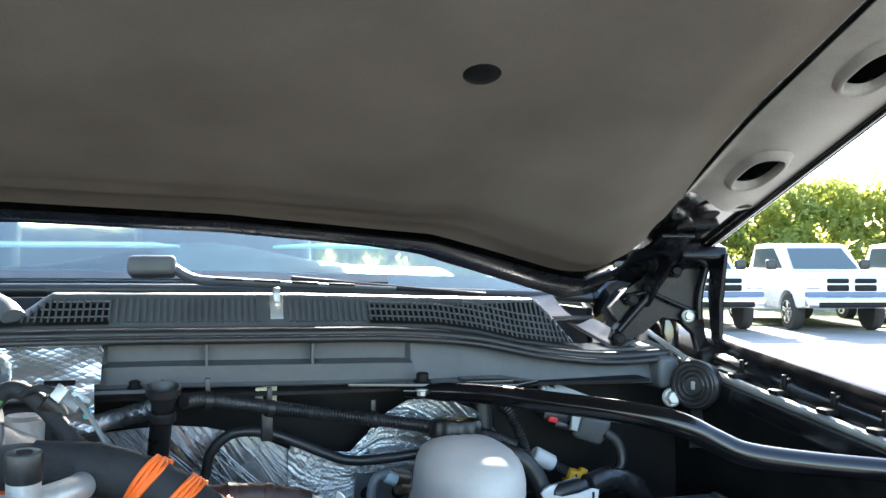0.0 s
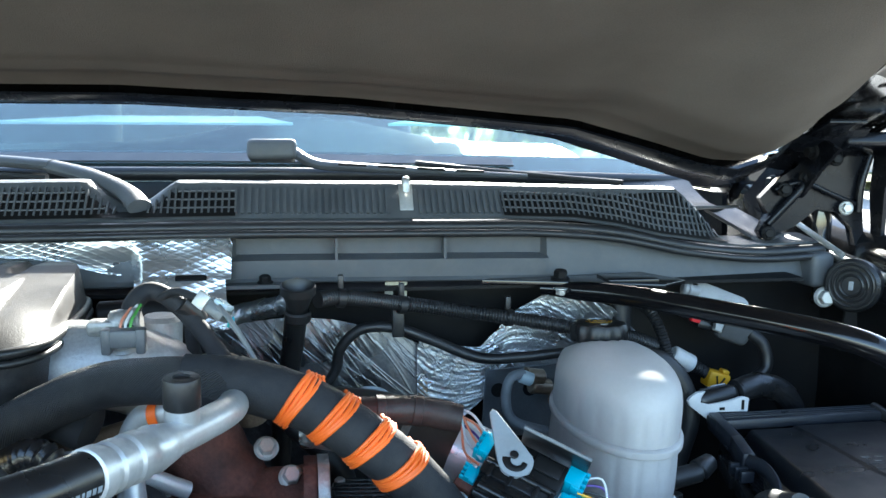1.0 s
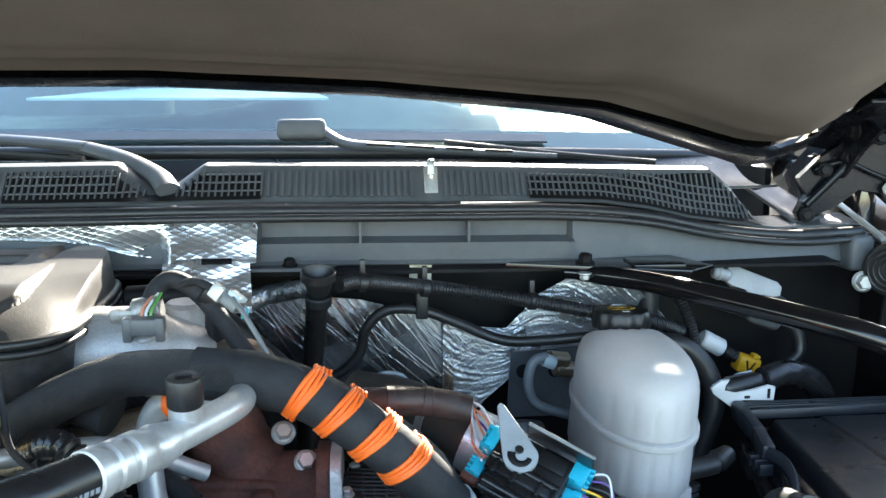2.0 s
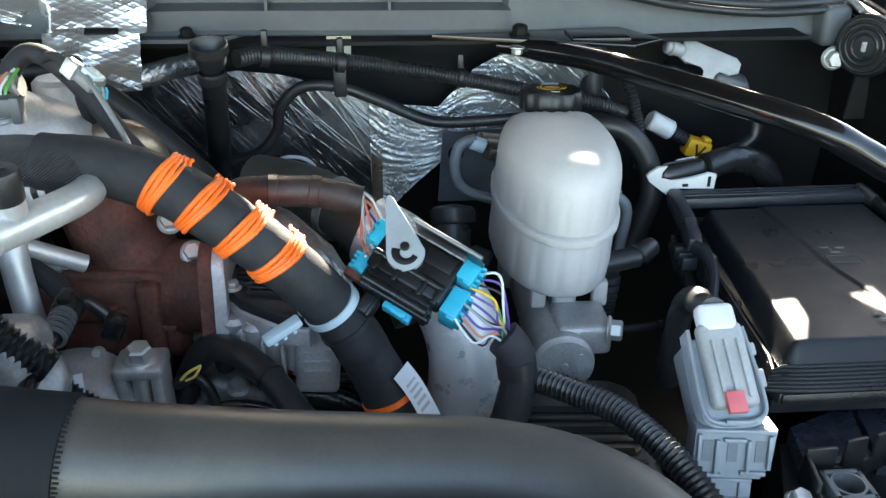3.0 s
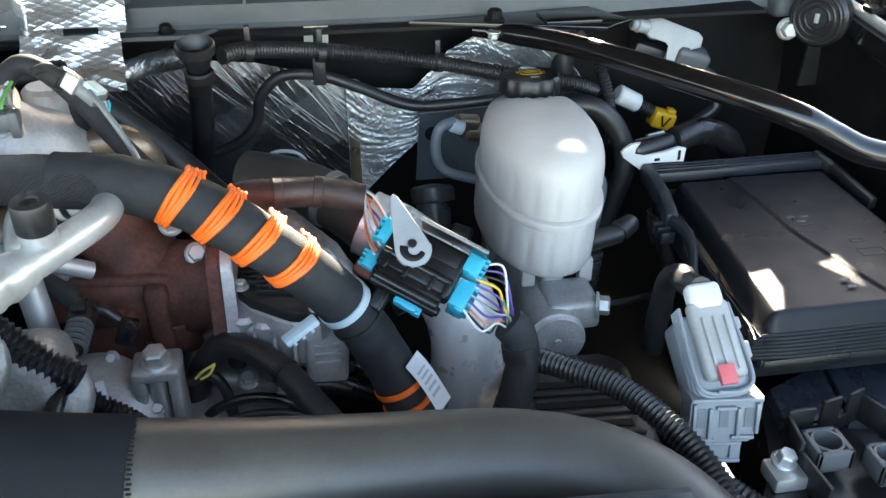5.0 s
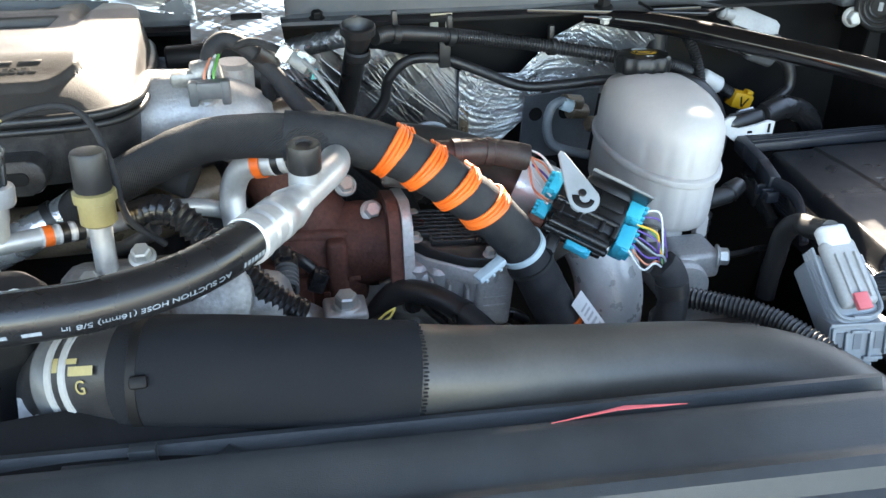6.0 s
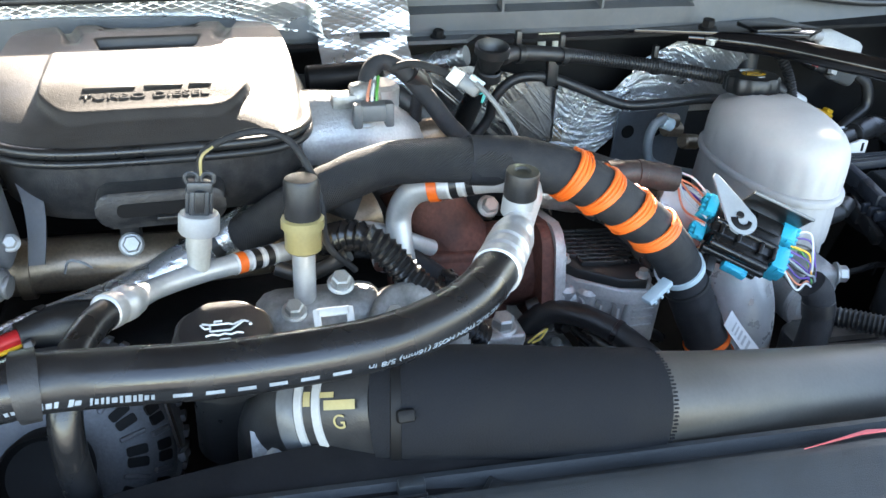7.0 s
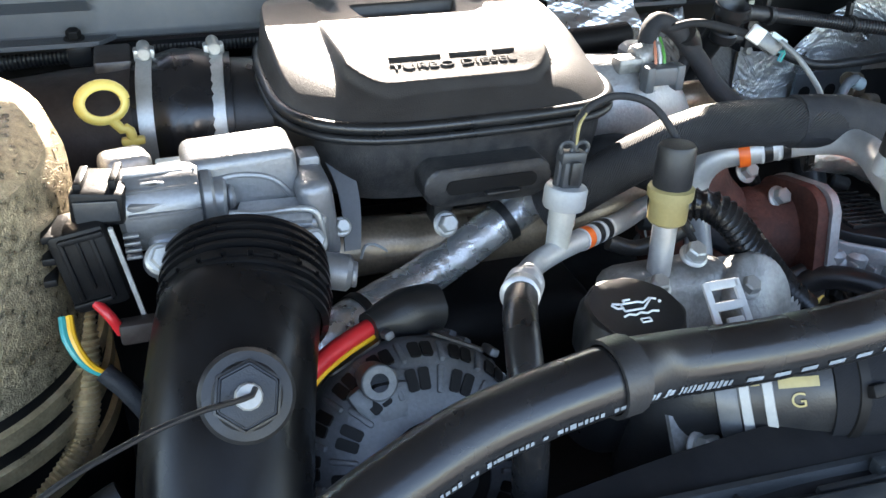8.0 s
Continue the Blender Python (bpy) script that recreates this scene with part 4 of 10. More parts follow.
def build_cover():
    c = thing("inlet_cover", (CX, 0.9, 1.28), "dusty black plastic turbo inlet cover with raised lettering", "engine cover")
    bm = bmesh.new()
    NR, NA = 90, 260
    rings = []
    for i in range(NR + 1):
        r = 1 - (i / NR) ** 1.0
        ring = []
        for j in range(NA):
            x, y = cover_outline(2 * math.pi * j / NA, r)
            ring.append(bm.verts.new((x, y, cover_top(x, y, r))))
            if r < 1e-6:
                break
        rings.append(ring)
    for a, b in zip(rings, rings[1:]):
        for j in range(NA):
            if len(b) == 1:
                bm.faces.new((a[j], a[(j + 1) % NA], b[0]))
            else:
                bm.faces.new((a[j], a[(j + 1) % NA], b[(j + 1) % NA], b[j]))
    part("lid", bm, M_COVER, c, smooth=60)
    bm = bmesh.new()
    for k, z, r in ((1.0, 1.350, 0.0045), (1.012, 1.342, 0.0035)):
        pts = [(*cover_outline(2 * math.pi * j / 60, k), z) for j in range(61)]
        tube(bm, pts, r, 10, 0.008, caps=False)
    part("rim", bm, M_BLACK, c)
    bm = bmesh.new()
    rows = []
    for k, z in ((0.975, 1.346), (0.965, 1.32), (0.94, 1.30), (0.88, 1.288), (0.6, 1.284)):
        rows.append([bm.verts.new((*cover_outline(2 * math.pi * j / 96, k), z)) for j in range(96)])
    for a, b in zip(rows, rows[1:]):
        for j in range(96):
            bm.faces.new((a[j], a[(j + 1) % 96], b[(j + 1) % 96], b[j]))
    part("base", bm, M_SCUFF, c, "scuffed black plastic base")
    # boss with a slot on the front of the base
    bm = bmesh.new()
    m = Matrix(((1, 0, 0, -0.381), (0, 0, -1, 0.795), (0, 1, 0, 1.309), (0, 0, 0, 1)))
    plate(bm, rounded(0.098, 0.030, 0.012), 0.026, m, 0.003)
    boss = part("boss", bm, M_SCUFF, c)
    bm = bmesh.new()
    m2 = Matrix(((1, 0, 0, -0.379), (0, 0, -1, 0.7685), (0, 1, 0, 1.309), (0, 0, 0, 1)))
    plate(bm, rounded(0.07, 0.011, 0.005), 0.001, m2)
    part("slot", bm, M_DARK, boss)
    bm = bmesh.new()
    box(bm, (0.026, 0.012, 0.003), Matrix.Translation((-0.372, 0.768, 1.303)), 0.001)
    part("tab", bm, M_BLACK, boss)
    # readable words, and bars for the badge above them
    bm = letters("TURBO DIESEL", 0.0125, 0.0008)
    bmesh.ops.scale(bm, vec=(1.22, 0.62, 1), verts=bm.verts)
    bmesh.ops.transform(bm, matrix=Matrix.Translation((CX - 0.001, 0.8365, 1.3915)) @ Matrix.Rotation(radians(0), 4, "X"), verts=bm.verts)
    for v in bm.verts:
        v.co.z = cover_top(v.co.x, v.co.y, 0.5) + (0.0004 if v.co.z > 1.3915 else -0.0006)
    part("lettering", bm, M_COVER, c)
    for x, w in ((-0.414, 0.04), (-0.372, 0.03), (-0.343, 0.018)):
        bm = bmesh.new()
        box(bm, (w, 0.003, 0.0010), Matrix.Translation((x, 0.8475, cover_top(x, 0.8475, 0.5) + 0.0001)) @ Matrix.Rotation(0.3, 4, "X"), 0.0003)
        part("badge_bar", bm, M_COVER, c)
    bolt(c, (-0.409, 0.783, 1.272), (0.1, -0.85, 0.5), 0.0125)
    bm = bmesh.new()
    box(bm, (0.016, 0.02, 0.03), Matrix.Translation((-0.409, 0.797, 1.283)), 0.003)
    part("lug", bm, M_BLACK, c)


M_SCUFF = mat("scuffed_black_plastic", (0.014, 0.0148, 0.0168), 0.42, dust=0.17, fine=700, bump=0.35, scale=34)
M_COVER = mat("cover_plastic", (0.028, 0.025, 0.0235), 0.5, dust=0.07, fine=900, bump=0.3, scale=15)
build_cover()


# ---- inlet duct, clamps and throttle valve ----
def build_duct():
    d = thing("inlet_duct", (-0.65, 0.975, 1.25), "black inlet duct joined by a rubber sleeve and steel clamps", "air duct")
    bm = bmesh.new()
    tube(bm, [(-0.40, 0.95, 1.298), (-0.5, 0.965, 1.30), (-0.54, 0.972, 1.30)], 0.05, 32, 0.01)
    part("cover_spout", bm, M_BLACK, d)
    bm = bmesh.new()
    tube(bm, [(-0.538, 0.972, 1.30), (-0.575, 0.976, 1.30), (-0.612, 0.982, 1.298)], lambda s: 0.0545 + 0.006 * math.exp(-((s - 0.5) / 0.22) ** 2) - 0.002 * math.exp(-((s - 0.5) / 0.07) ** 2), 36, 0.002)
    part("rubber_sleeve", bm, M_HOSE, d, "black rubber sleeve with a raised bead")
    for x in (-0.549, -0.605):
        bm = bmesh.new()
        lathe(bm, [(0.0548, -0.0065), (0.0562, -0.006), (0.0562, 0.006), (0.0548, 0.0065)], axes((x, 0.9735 - (x + 0.549) * 0.12, 1.2995), (x - 1, 0.9735 + 0.12, 1.2995)), 48, caps=False)
        cl = part("clamp", bm, M_STEEL, d, "bright steel worm clamp")
        bm = bmesh.new()
        box(bm, (0.017, 0.012, 0.010), Matrix.Translation((x, 0.983, 1.357)), 0.002)
        rod(bm, (x, 0.970, 1.360), (x, 0.995, 1.360), 0.0055, 12, 0.001)
        part("screw", bm, M_STEEL, cl)
    bm = bmesh.new()
    tube(bm, [(-0.61, 0.982, 1.297), (-0.68, 0.99, 1.288), (-0.76, 0.99, 1.27), (-0.85, 0.96, 1.22)], lambda s: 0.052 + 0.01 * s, 32, 0.01)
    box(bm, (0.03, 0.05, 0.012), Matrix.Translation((-0.63, 1.0, 1.349)), 0.003)
    part("pipe", bm, M_DUCT, d)
    dd = thing("dipstick", (-0.632, 0.95, 1.29), "yellow ring-pull oil dipstick", "dipstick")
    bm = bmesh.new()
    m = axes((-0.6395, 0.91, 1.3445), (-0.60, 0.76, 1.38))
    ring = [tuple(m @ V((0.0168 * math.cos(a), 0.0135 * math.sin(a), 0))) for a in [2 * math.pi * k / 32 for k in range(33)]]
    tube(bm, ring, 0.0030, 12, 0.004, flat=1.5, caps=False)
    part("ring", bm, M_DIP, dd)
    bm = bmesh.new()
    tube(bm, [(-0.636, 0.909, 1.332), (-0.629, 0.91, 1.322), (-0.622, 0.91, 1.311), (-0.618, 0.91, 1.2)], lambda s: 0.0040, 12, 0.004)
    box(bm, (0.018, 0.008, 0.006), Matrix.Translation((-0.622, 0.91, 1.312)), 0.002)
    part("stem", bm, M_DIP, dd)


M_DUCT = mat("dark_duct", (0.035, 0.028, 0.027), 0.5, dust=0.15, bump=0.2)
build_duct()


def build_throttle():
    t = thing("throttle_valve", (-0.56, 0.78, 1.25), "cast aluminium intake throttle valve with a round motor", "throttle valve")
    bm = bmesh.new()
    box(bm, (0.074, 0.046, 0.046), Matrix.Translation((-0.554, 0.798, 1.326)) @ Matrix.Rotation(-0.04, 4, "Y"), 0.007, 3)
    upper = part("upper_housing", bm, M_THROT, t)
    bm = bmesh.new()
    tube(bm, [(-0.589, 0.7745, 1.320), (-0.580, 0.7745, 1.331), (-0.558, 0.7745, 1.336), (-0.536, 0.7745, 1.331), (-0.522, 0.7745, 1.316)], 0.0022, 8, 0.003)
    part("arched_rib", bm, M_THROT, upper)
    bm = bmesh.new()
    box(bm, (0.016, 0.022, 0.014), Matrix.Translation((-0.507, 0.80, 1.330)), 0.004, 2)
    part("lug", bm, M_THROT, upper)
    bm = bmesh.new()
    box(bm, (0.118, 0.046, 0.040), Matrix.Translation((-0.560, 0.776, 1.290)), 0.008, 3)
    part("lower_housing", bm, M_THROT, t)
    bm = bmesh.new()
    box(bm, (0.024, 0.050, 0.062), Matrix.Translation((-0.507, 0.782, 1.300)) @ Matrix.Rotation(-0.1, 4, "Y"), 0.008, 3)
    part("end_housing", bm, M_THROT, t)
    for x in (-0.600, -0.577, -0.545, -0.530):
        bm = bmesh.new()
        box(bm, (0.003, 0.008, 0.026), Matrix.Translation((x, 0.752, 1.290)) @ Matrix.Rotation(0.3, 4, "X"), 0.001)
        part("web", bm, M_THROT, t)
    # round bore flange that carries the elbow's collar
    top, way = V((-0.566, 0.717, 1.280)), V((-0.03, -0.18, -0.075)).normalized()
    bm = bmesh.new()
    lathe(bm, [(0.030, -0.030), (0.037, -0.029), (0.038, -0.026), (0.038, 0.0), (0.034, 0.001)], axes(top, top + way), 56)
    part("bore_flange", bm, M_THROT, t)
    for p in ((-0.612, 0.742, 1.300), (-0.517, 0.742, 1.296)):
        bm = bmesh.new()
        rod(bm, V(p) - V((0.1, -0.8, 0.6)) * 0.02, V(p), 0.0105, 20, 0.002)
        part("bolt_boss", bm, M_THROT, t)
        bolt(t, p, (0.1, -0.8, 0.6), 0.013)
    # motor: a flat-sided drum with two casing ribs and a bearing boss
    bm = bmesh.new()
    lathe(bm, [(0.0, -0.001), (0.020, -0.001), (0.0238, 0.003), (0.0238, 0.046), (0.022, 0.050), (0.0, 0.051)], axes((-0.632, 0.778, 1.322), (-0.577, 0.775, 1.3235)), 44, caps=False)
    box(bm, (0.046, 0.012, 0.040), Matrix.Translation((-0.606, 0.764, 1.315)) @ Matrix.Rotation(0.25, 4, "X"), 0.004, 2)
    motor = part("motor", bm, M_THROT, t, "round grey motor casing")
    bm = bmesh.new()
    rod(bm, (-0.583, 0.775, 1.3235), (-0.574, 0.775, 1.3235), 0.019, 32, 0.002)
    rod(bm, (-0.576, 0.772, 1.3235), (-0.566, 0.771, 1.323), 0.0135, 24, 0.002)
    rod(bm, (-0.567, 0.771, 1.323), (-0.561, 0.771, 1.323), 0.008, 18, 0.002)
    part("bearing_boss", bm, M_THROT, motor)
    for y, z, tilt in ((0.7715, 1.3455, 0.0), (0.7600, 1.3395, 0.5), (0.7525, 1.326, 0.25)):
        bm = bmesh.new()
        box(bm, (0.044, 0.0025, 0.0025), Matrix.Translation((-0.606, y, z)) @ Matrix.Rotation(tilt, 4, "X"), 0.0008)
        part("rib", bm, M_THROT, motor)
    for k in range(4):
        bm = bmesh.new()
        box(bm, (0.010, 0.005, 0.0025), Matrix.Translation((-0.628, 0.7535, 1.313 - 0.0050 * k)), 0.0008)
        part("cooling_rib", bm, M_THROT, motor)
    for k in range(3):
        bm = bmesh.new()
        box(bm, (0.010, 0.002, 0.0022), Matrix.Translation((-0.613 + 0.002 * k, 0.7615, 1.3435 - 0.0005 * k)), 0.0006)
        part("cast_mark", bm, M_THROT, motor)
    bm = bmesh.new()
    box(bm, (0.009, 0.002, 0.008), Matrix.Translation((-0.600, 0.7550, 1.316)) @ Matrix.Rotation(0.25, 4, "X"), 0.0005)
    part("label", bm, M_LGREY, motor)
    bm = bmesh.new()
    box(bm, (0.034, 0.028, 0.026), Matrix.Translation((-0.628, 0.836, 1.322)) @ Matrix.Rotation(0.25, 4, "Z"), 0.007, 3)
    part("sensor_pad", bm, M_CAST, t)
    bm = bmesh.new()
    box(bm, (0.020, 0.016, 0.006), Matrix.Translation((-0.598, 0.828, 1.325)), 0.002)
    part("gasket", bm, M_TIE, t, "pale green gasket edge")
    bm = bmesh.new()
    tube(bm, [(-0.566, 0.765, 1.314), (-0.545, 0.757, 1.315), (-0.524, 0.755, 1.316), (-0.512, 0.754, 1.313), (-0.508, 0.753, 1.302), (-0.507, 0.753, 1.285)], 0.0022, 10, 0.003)
    part("link_rod", bm, M_STEEL, t)
    bm = bmesh.new()
    plate(bm, [(-0.030, -0.004), (0.022, -0.010), (0.026, 0.012), (-0.022, 0.014)], 0.004, Matrix.Translation((-0.536, 0.762, 1.3085)) @ Matrix.Rotation(0.35, 4, "X"), 0.001)
    part("flange_plate", bm, M_CAST, t)
    bm = bmesh.new()
    rod(bm, (-0.522, 0.740, 1.279), (-0.493, 0.730, 1.275), 0.0125, 24, 0.003)
    rod(bm, (-0.494, 0.730, 1.275), (-0.490, 0.729, 1.2745), 0.009, 20, 0.001)
    part("stub", bm, M_THROT, t)
    # black connector housing beside the motor, in two steps
    bm = bmesh.new()
    box(bm, (0.032, 0.040, 0.022), Matrix.Translation((-0.642, 0.772, 1.334)) @ Matrix.Rotation(0.08, 4, "Y") @ Matrix.Rotation(-0.15, 4, "Z"), 0.003)
    cover = part("plug_cover", bm, M_PLUGBLK, t, "black plastic plug cover")
    for dx in (-0.010, 0.010):
        bm = bmesh.new()
        box(bm, (0.005, 0.028, 0.006), Matrix.Translation((-0.642 + dx, 0.772, 1.347)) @ Matrix.Rotation(-0.15, 4, "Z"), 0.001)
        part("clip_rail", bm, M_PLUGBLK, cover)
    bm = bmesh.new()
    box(bm, (0.026, 0.002, 0.014), Matrix.Translation((-0.645, 0.7505, 1.334)) @ Matrix.Rotation(-0.15, 4, "Z"), 0.0008)
    part("clip_face", bm, M_GREYBLK, cover)
    bm = bmesh.new()
    box(bm, (0.034, 0.032, 0.058), Matrix.Translation((-0.655, 0.758, 1.298)) @ Matrix.Rotation(-0.16, 4, "Y"), 0.004)
    plug = part("plug", bm, M_PLUGBLK, t, "black plastic wiring plug")
    for k, (dx, w, z, h) in enumerate(((-0.009, 0.003, 1.300, 0.044), (0.0, 0.002, 1.304, 0.036), (0.009, 0.003, 1.300, 0.044), (0.0, 0.024, 1.276, 0.004), (0.0, 0.026, 1.322, 0.004))):
        bm = bmesh.new()
        box(bm, (w, 0.004, h), Matrix.Translation((-0.656 + dx, 0.7415, z)) @ Matrix.Rotation(-0.16, 4, "Y"), 0.001)
        part("rib", bm, M_PLUGBLK, plug)
    for k in range(3):
        bm = bmesh.new()
        box(bm, (0.008, 0.024, 0.005), Matrix.Translation((-0.6745 - 0.002 * k, 0.756, 1.322 - 0.015 * k)), 0.001)
        part("latch", bm, M_PLUGBLK, plug)
    bm = bmesh.new()
    plate(bm, [(0, 0), (0.0028, 0), (0.0148, -0.075), (0.012, -0.075)], 0.003, Matrix(((1, 0, 0, -0.640), (0, 0, 1, 0.741), (0, 1, 0, 1.326), (0, 0, 0, 1))))
    part("bracket", bm, M_CAST, t)
    # curved arm from the cover's base down to the valve
    k = thing("support_arm", (-0.485, 0.79, 1.25), "curved grey steel support arm beside the throttle", "bracket")
    bm = bmesh.new()
    sheet(bm, 24, 4, lambda u, v: V((-0.494 + 0.016 * math.sin(u * 2.2) + 0.020 * (v - 0.5) * (1 - 0.4 * u), 0.835 - 0.055 * u, 1.330 - 0.012 * u - 0.055 * u * u)), 0.003)
    part("strap", bm, M_BKTL, k)
    bolt(k, (-0.492, 0.765, 1.292), (0.1, -0.8, 0.6), 0.009)
    # wires out of the plug
    wire = thing("plug_wiring", (-0.645, 0.75, 1.25), "coloured wires and black sleeve from the throttle plug", "wiring")
    for mtl, o in ((M_YELLOW, 0.0), (M_TEAL, 0.004), (M_RED, 0.018)):
        bm = bmesh.new()
        if mtl is M_RED:
            tube(bm, [(-0.655, 0.742, 1.275), (-0.648, 0.735, 1.268), (-0.643, 0.735, 1.255)], 0.0036, 10, 0.003)
        else:
            tube(bm, [(-0.672 - o, 0.74, 1.27), (-0.671 - o, 0.73, 1.258), (-0.664 - o * 0.6, 0.722, 1.243), (-0.652, 0.72, 1.232)], 0.0026, 8, 0.003)
        part("wire", bm, mtl, wire)
    bm = bmesh.new()
    tube(bm, [(-0.657, 0.721, 1.237), (-0.643, 0.712, 1.222), (-0.630, 0.705, 1.195), (-0.625, 0.70, 1.15)], 0.0065, 12, 0.004)
    part("sleeve", bm, M_TAPE, wire)
    bm = bmesh.new()
    box(bm, (0.028, 0.012, 0.015), Matrix.Translation((-0.630, 0.735, 1.255)), 0.002)
    part("plug_tail", bm, M_BROWN, wire)


M_PLUGBLK = mat("black_plug_plastic", (0.006, 0.0062, 0.007), 0.48, dust=0.02, spec=0.22, bump=0.2)
M_THROT = mat("grey_valve_alloy", (0.22, 0.225, 0.235), 0.42, metal=0.5, var=0.15, scale=30, fine=350, bump=0.35, dust=0.1)
M_BKTL = mat("light_grey_strap", (0.075, 0.08, 0.09), 0.55, metal=0.2, var=0.12)
build_throttle()


def build_elbow():
    e = thing("intake_elbow", (-0.58, 0.62, 1.1), "large satin black plastic intake elbow with a ribbed collar", "intake pipe")
    top = V((-0.567, 0.715, 1.278))
    bm = bmesh.new()
    tube(bm, [tuple(top), (-0.578, 0.675, 1.268), (-0.589, 0.635, 1.242), (-0.601, 0.58, 1.195), (-0.61, 0.525, 1.125), (-0.62, 0.48, 1.0)], lambda s: 0.0495 - 0.003 * s, 44, 0.008)
    part("pipe", bm, M_ELBOW, e)
    bm = bmesh.new()
    ax = axes(top + V((0.004, 0.012, 0.006)), top + V((-0.03, -0.18, -0.075)))
    for k in range(8):
        bm = bmesh.new()
        r, z = (0.0525, 0.0532, 0.0535, 0.0535, 0.0530, 0.0525, 0.0520, 0.0510)[k], 0.0064 * (k - 2)
        lathe(bm, [(0.047, z), (r, z + 0.0006), (r, z + 0.0030), (0.047, z + 0.0040)], ax, 64, caps=False)
        part("collar_ring", bm, M_ELBOW, e)
    bm = bmesh.new()
    for k in range(22):
        a = 2 * math.pi * k / 22
        box(bm, (0.012, 0.003, 0.003), ax @ Matrix.Rotation(a, 4, "Z") @ Matrix.Translation((0, 0.0522, 0.0175)))
    part("collar_teeth", bm, M_ELBOW, e, kind="stuff")
    # sensor plug on the upper side
    pd = V((0.02, -0.80, 0.58)).normalized()
    base = V((-0.5785, 0.606, 1.290)) - pd * 0.006
    m = axes(base, base + pd) @ Matrix.Diagonal((0.70, 0.70, 1, 1))
    bm = bmesh.new()
    lathe(bm, [(0.036, 0), (0.036, 0.007), (0.033, 0.0095), (0.026, 0.0100), (0.024, 0.012)], m, 40)
    boss = part("sensor_boss", bm, M_RUBBER, e)
    bm = bmesh.new()
    lathe(bm, [(0.0275, 0.009), (0.0275, 0.0128), (0.0255, 0.0132), (0.0245, 0.0115), (0.0235, 0.0115), (0.0225, 0.0140), (0.012, 0.0142)], m @ Matrix.Rotation(0.3, 4, "Z"), 6)
    part("hexagon", bm, M_BLACK, boss)
    bm = bmesh.new()
    lathe(bm, [(0.0105, 0.012), (0.0105, 0.018), (0.009, 0.0195)], m, 12)
    part("plug", bm, M_OFFWHITE, boss, "white plug")
    w = thing("sensor_wire", tuple(base), "thin black wire run to the white plug on the elbow", "wire")
    bm = bmesh.new()
    p = base + pd * 0.021
    tube(bm, [tuple(p + V((0.004, 0.004, 0.002))), tuple(p), (-0.605, 0.578, 1.308), (-0.637, 0.560, 1.312), (-0.671, 0.532, 1.316), (-0.72, 0.51, 1.29)], 0.0016, 8, 0.005)
    part("wire", bm, M_RUBBER, w)
    # grey plug under the boss
    g = thing("grey_plug", (-0.61, 0.55, 1.2), "small grey wiring plug clipped to the elbow", "wiring plug")
    bm = bmesh.new()
    box(bm, (0.022, 0.022, 0.04), Matrix.Translation((-0.606, 0.548, 1.228)) @ Matrix.Rotation(0.5, 4, "X"), 0.003)
    box(bm, (0.012, 0.004, 0.012), Matrix.Translation((-0.606, 0.533, 1.228)) @ Matrix.Rotation(0.5, 4, "X"), 0.001)
    part("body", bm, M_BLACK, g)


M_ELBOW = mat("satin_black_duct", (0.005, 0.0052, 0.006), 0.30, spec=0.32, dust=0.012, bump=0.08, fine=300)
build_elbow()


def build_tank():
    t = thing("air_cleaner", (-0.77, 0.85, 0.9), "wrapped pale metallic canister with ribbed clamp bands", "air cleaner")
    bm = bmesh.new()
    m = Matrix.Translation((-0.79, 0.86, 1.0)) @ Matrix.Rotation(radians(8), 4, "X")
    lathe(bm, [(0.128, 0.23), (0.128, 0.345), (0.122, 0.368), (0.105, 0.380), (0.04, 0.384)], m, 64)
    part("wrap", bm, M_TAN, t, "pale textured heat wrap")
    bm = bmesh.new()
    lathe(bm, [(0.127, 0.0), (0.127, 0.235)], m, 64, caps=False)
    part("drum", bm, M_DARK, t)
    for k, h in enumerate((0.205, 0.175, 0.135)):
        bm = bmesh.new()
        lathe(bm, [(0.127, h), (0.1315, h + 0.001), (0.1315, h + 0.014), (0.127, h + 0.015)], m, 64, caps=False)
        part("band", bm, M_GOLD, t, "gold-stained clamp band")
    bm = bmesh.new()
    tube(bm, [(-0.673, 0.80, 1.245), (-0.676, 0.775, 1.20), (-0.69, 0.76, 1.15), (-0.73, 0.74, 1.125)], 0.012, 14, 0.004, rib=0.0042, depth=0.002)
    part("flexible_pipe", bm, M_GOLD, t, "bright corrugated metal pipe")
    h = hose_thing("vacuum_hose", [(-0.80, 0.66, 1.19), (-0.735, 0.68, 1.165), (-0.70, 0.69, 1.14), (-0.66, 0.70, 1.15)], 0.011, M_RUBBER, "black rubber vacuum hose by the canister", "hose")


build_tank()


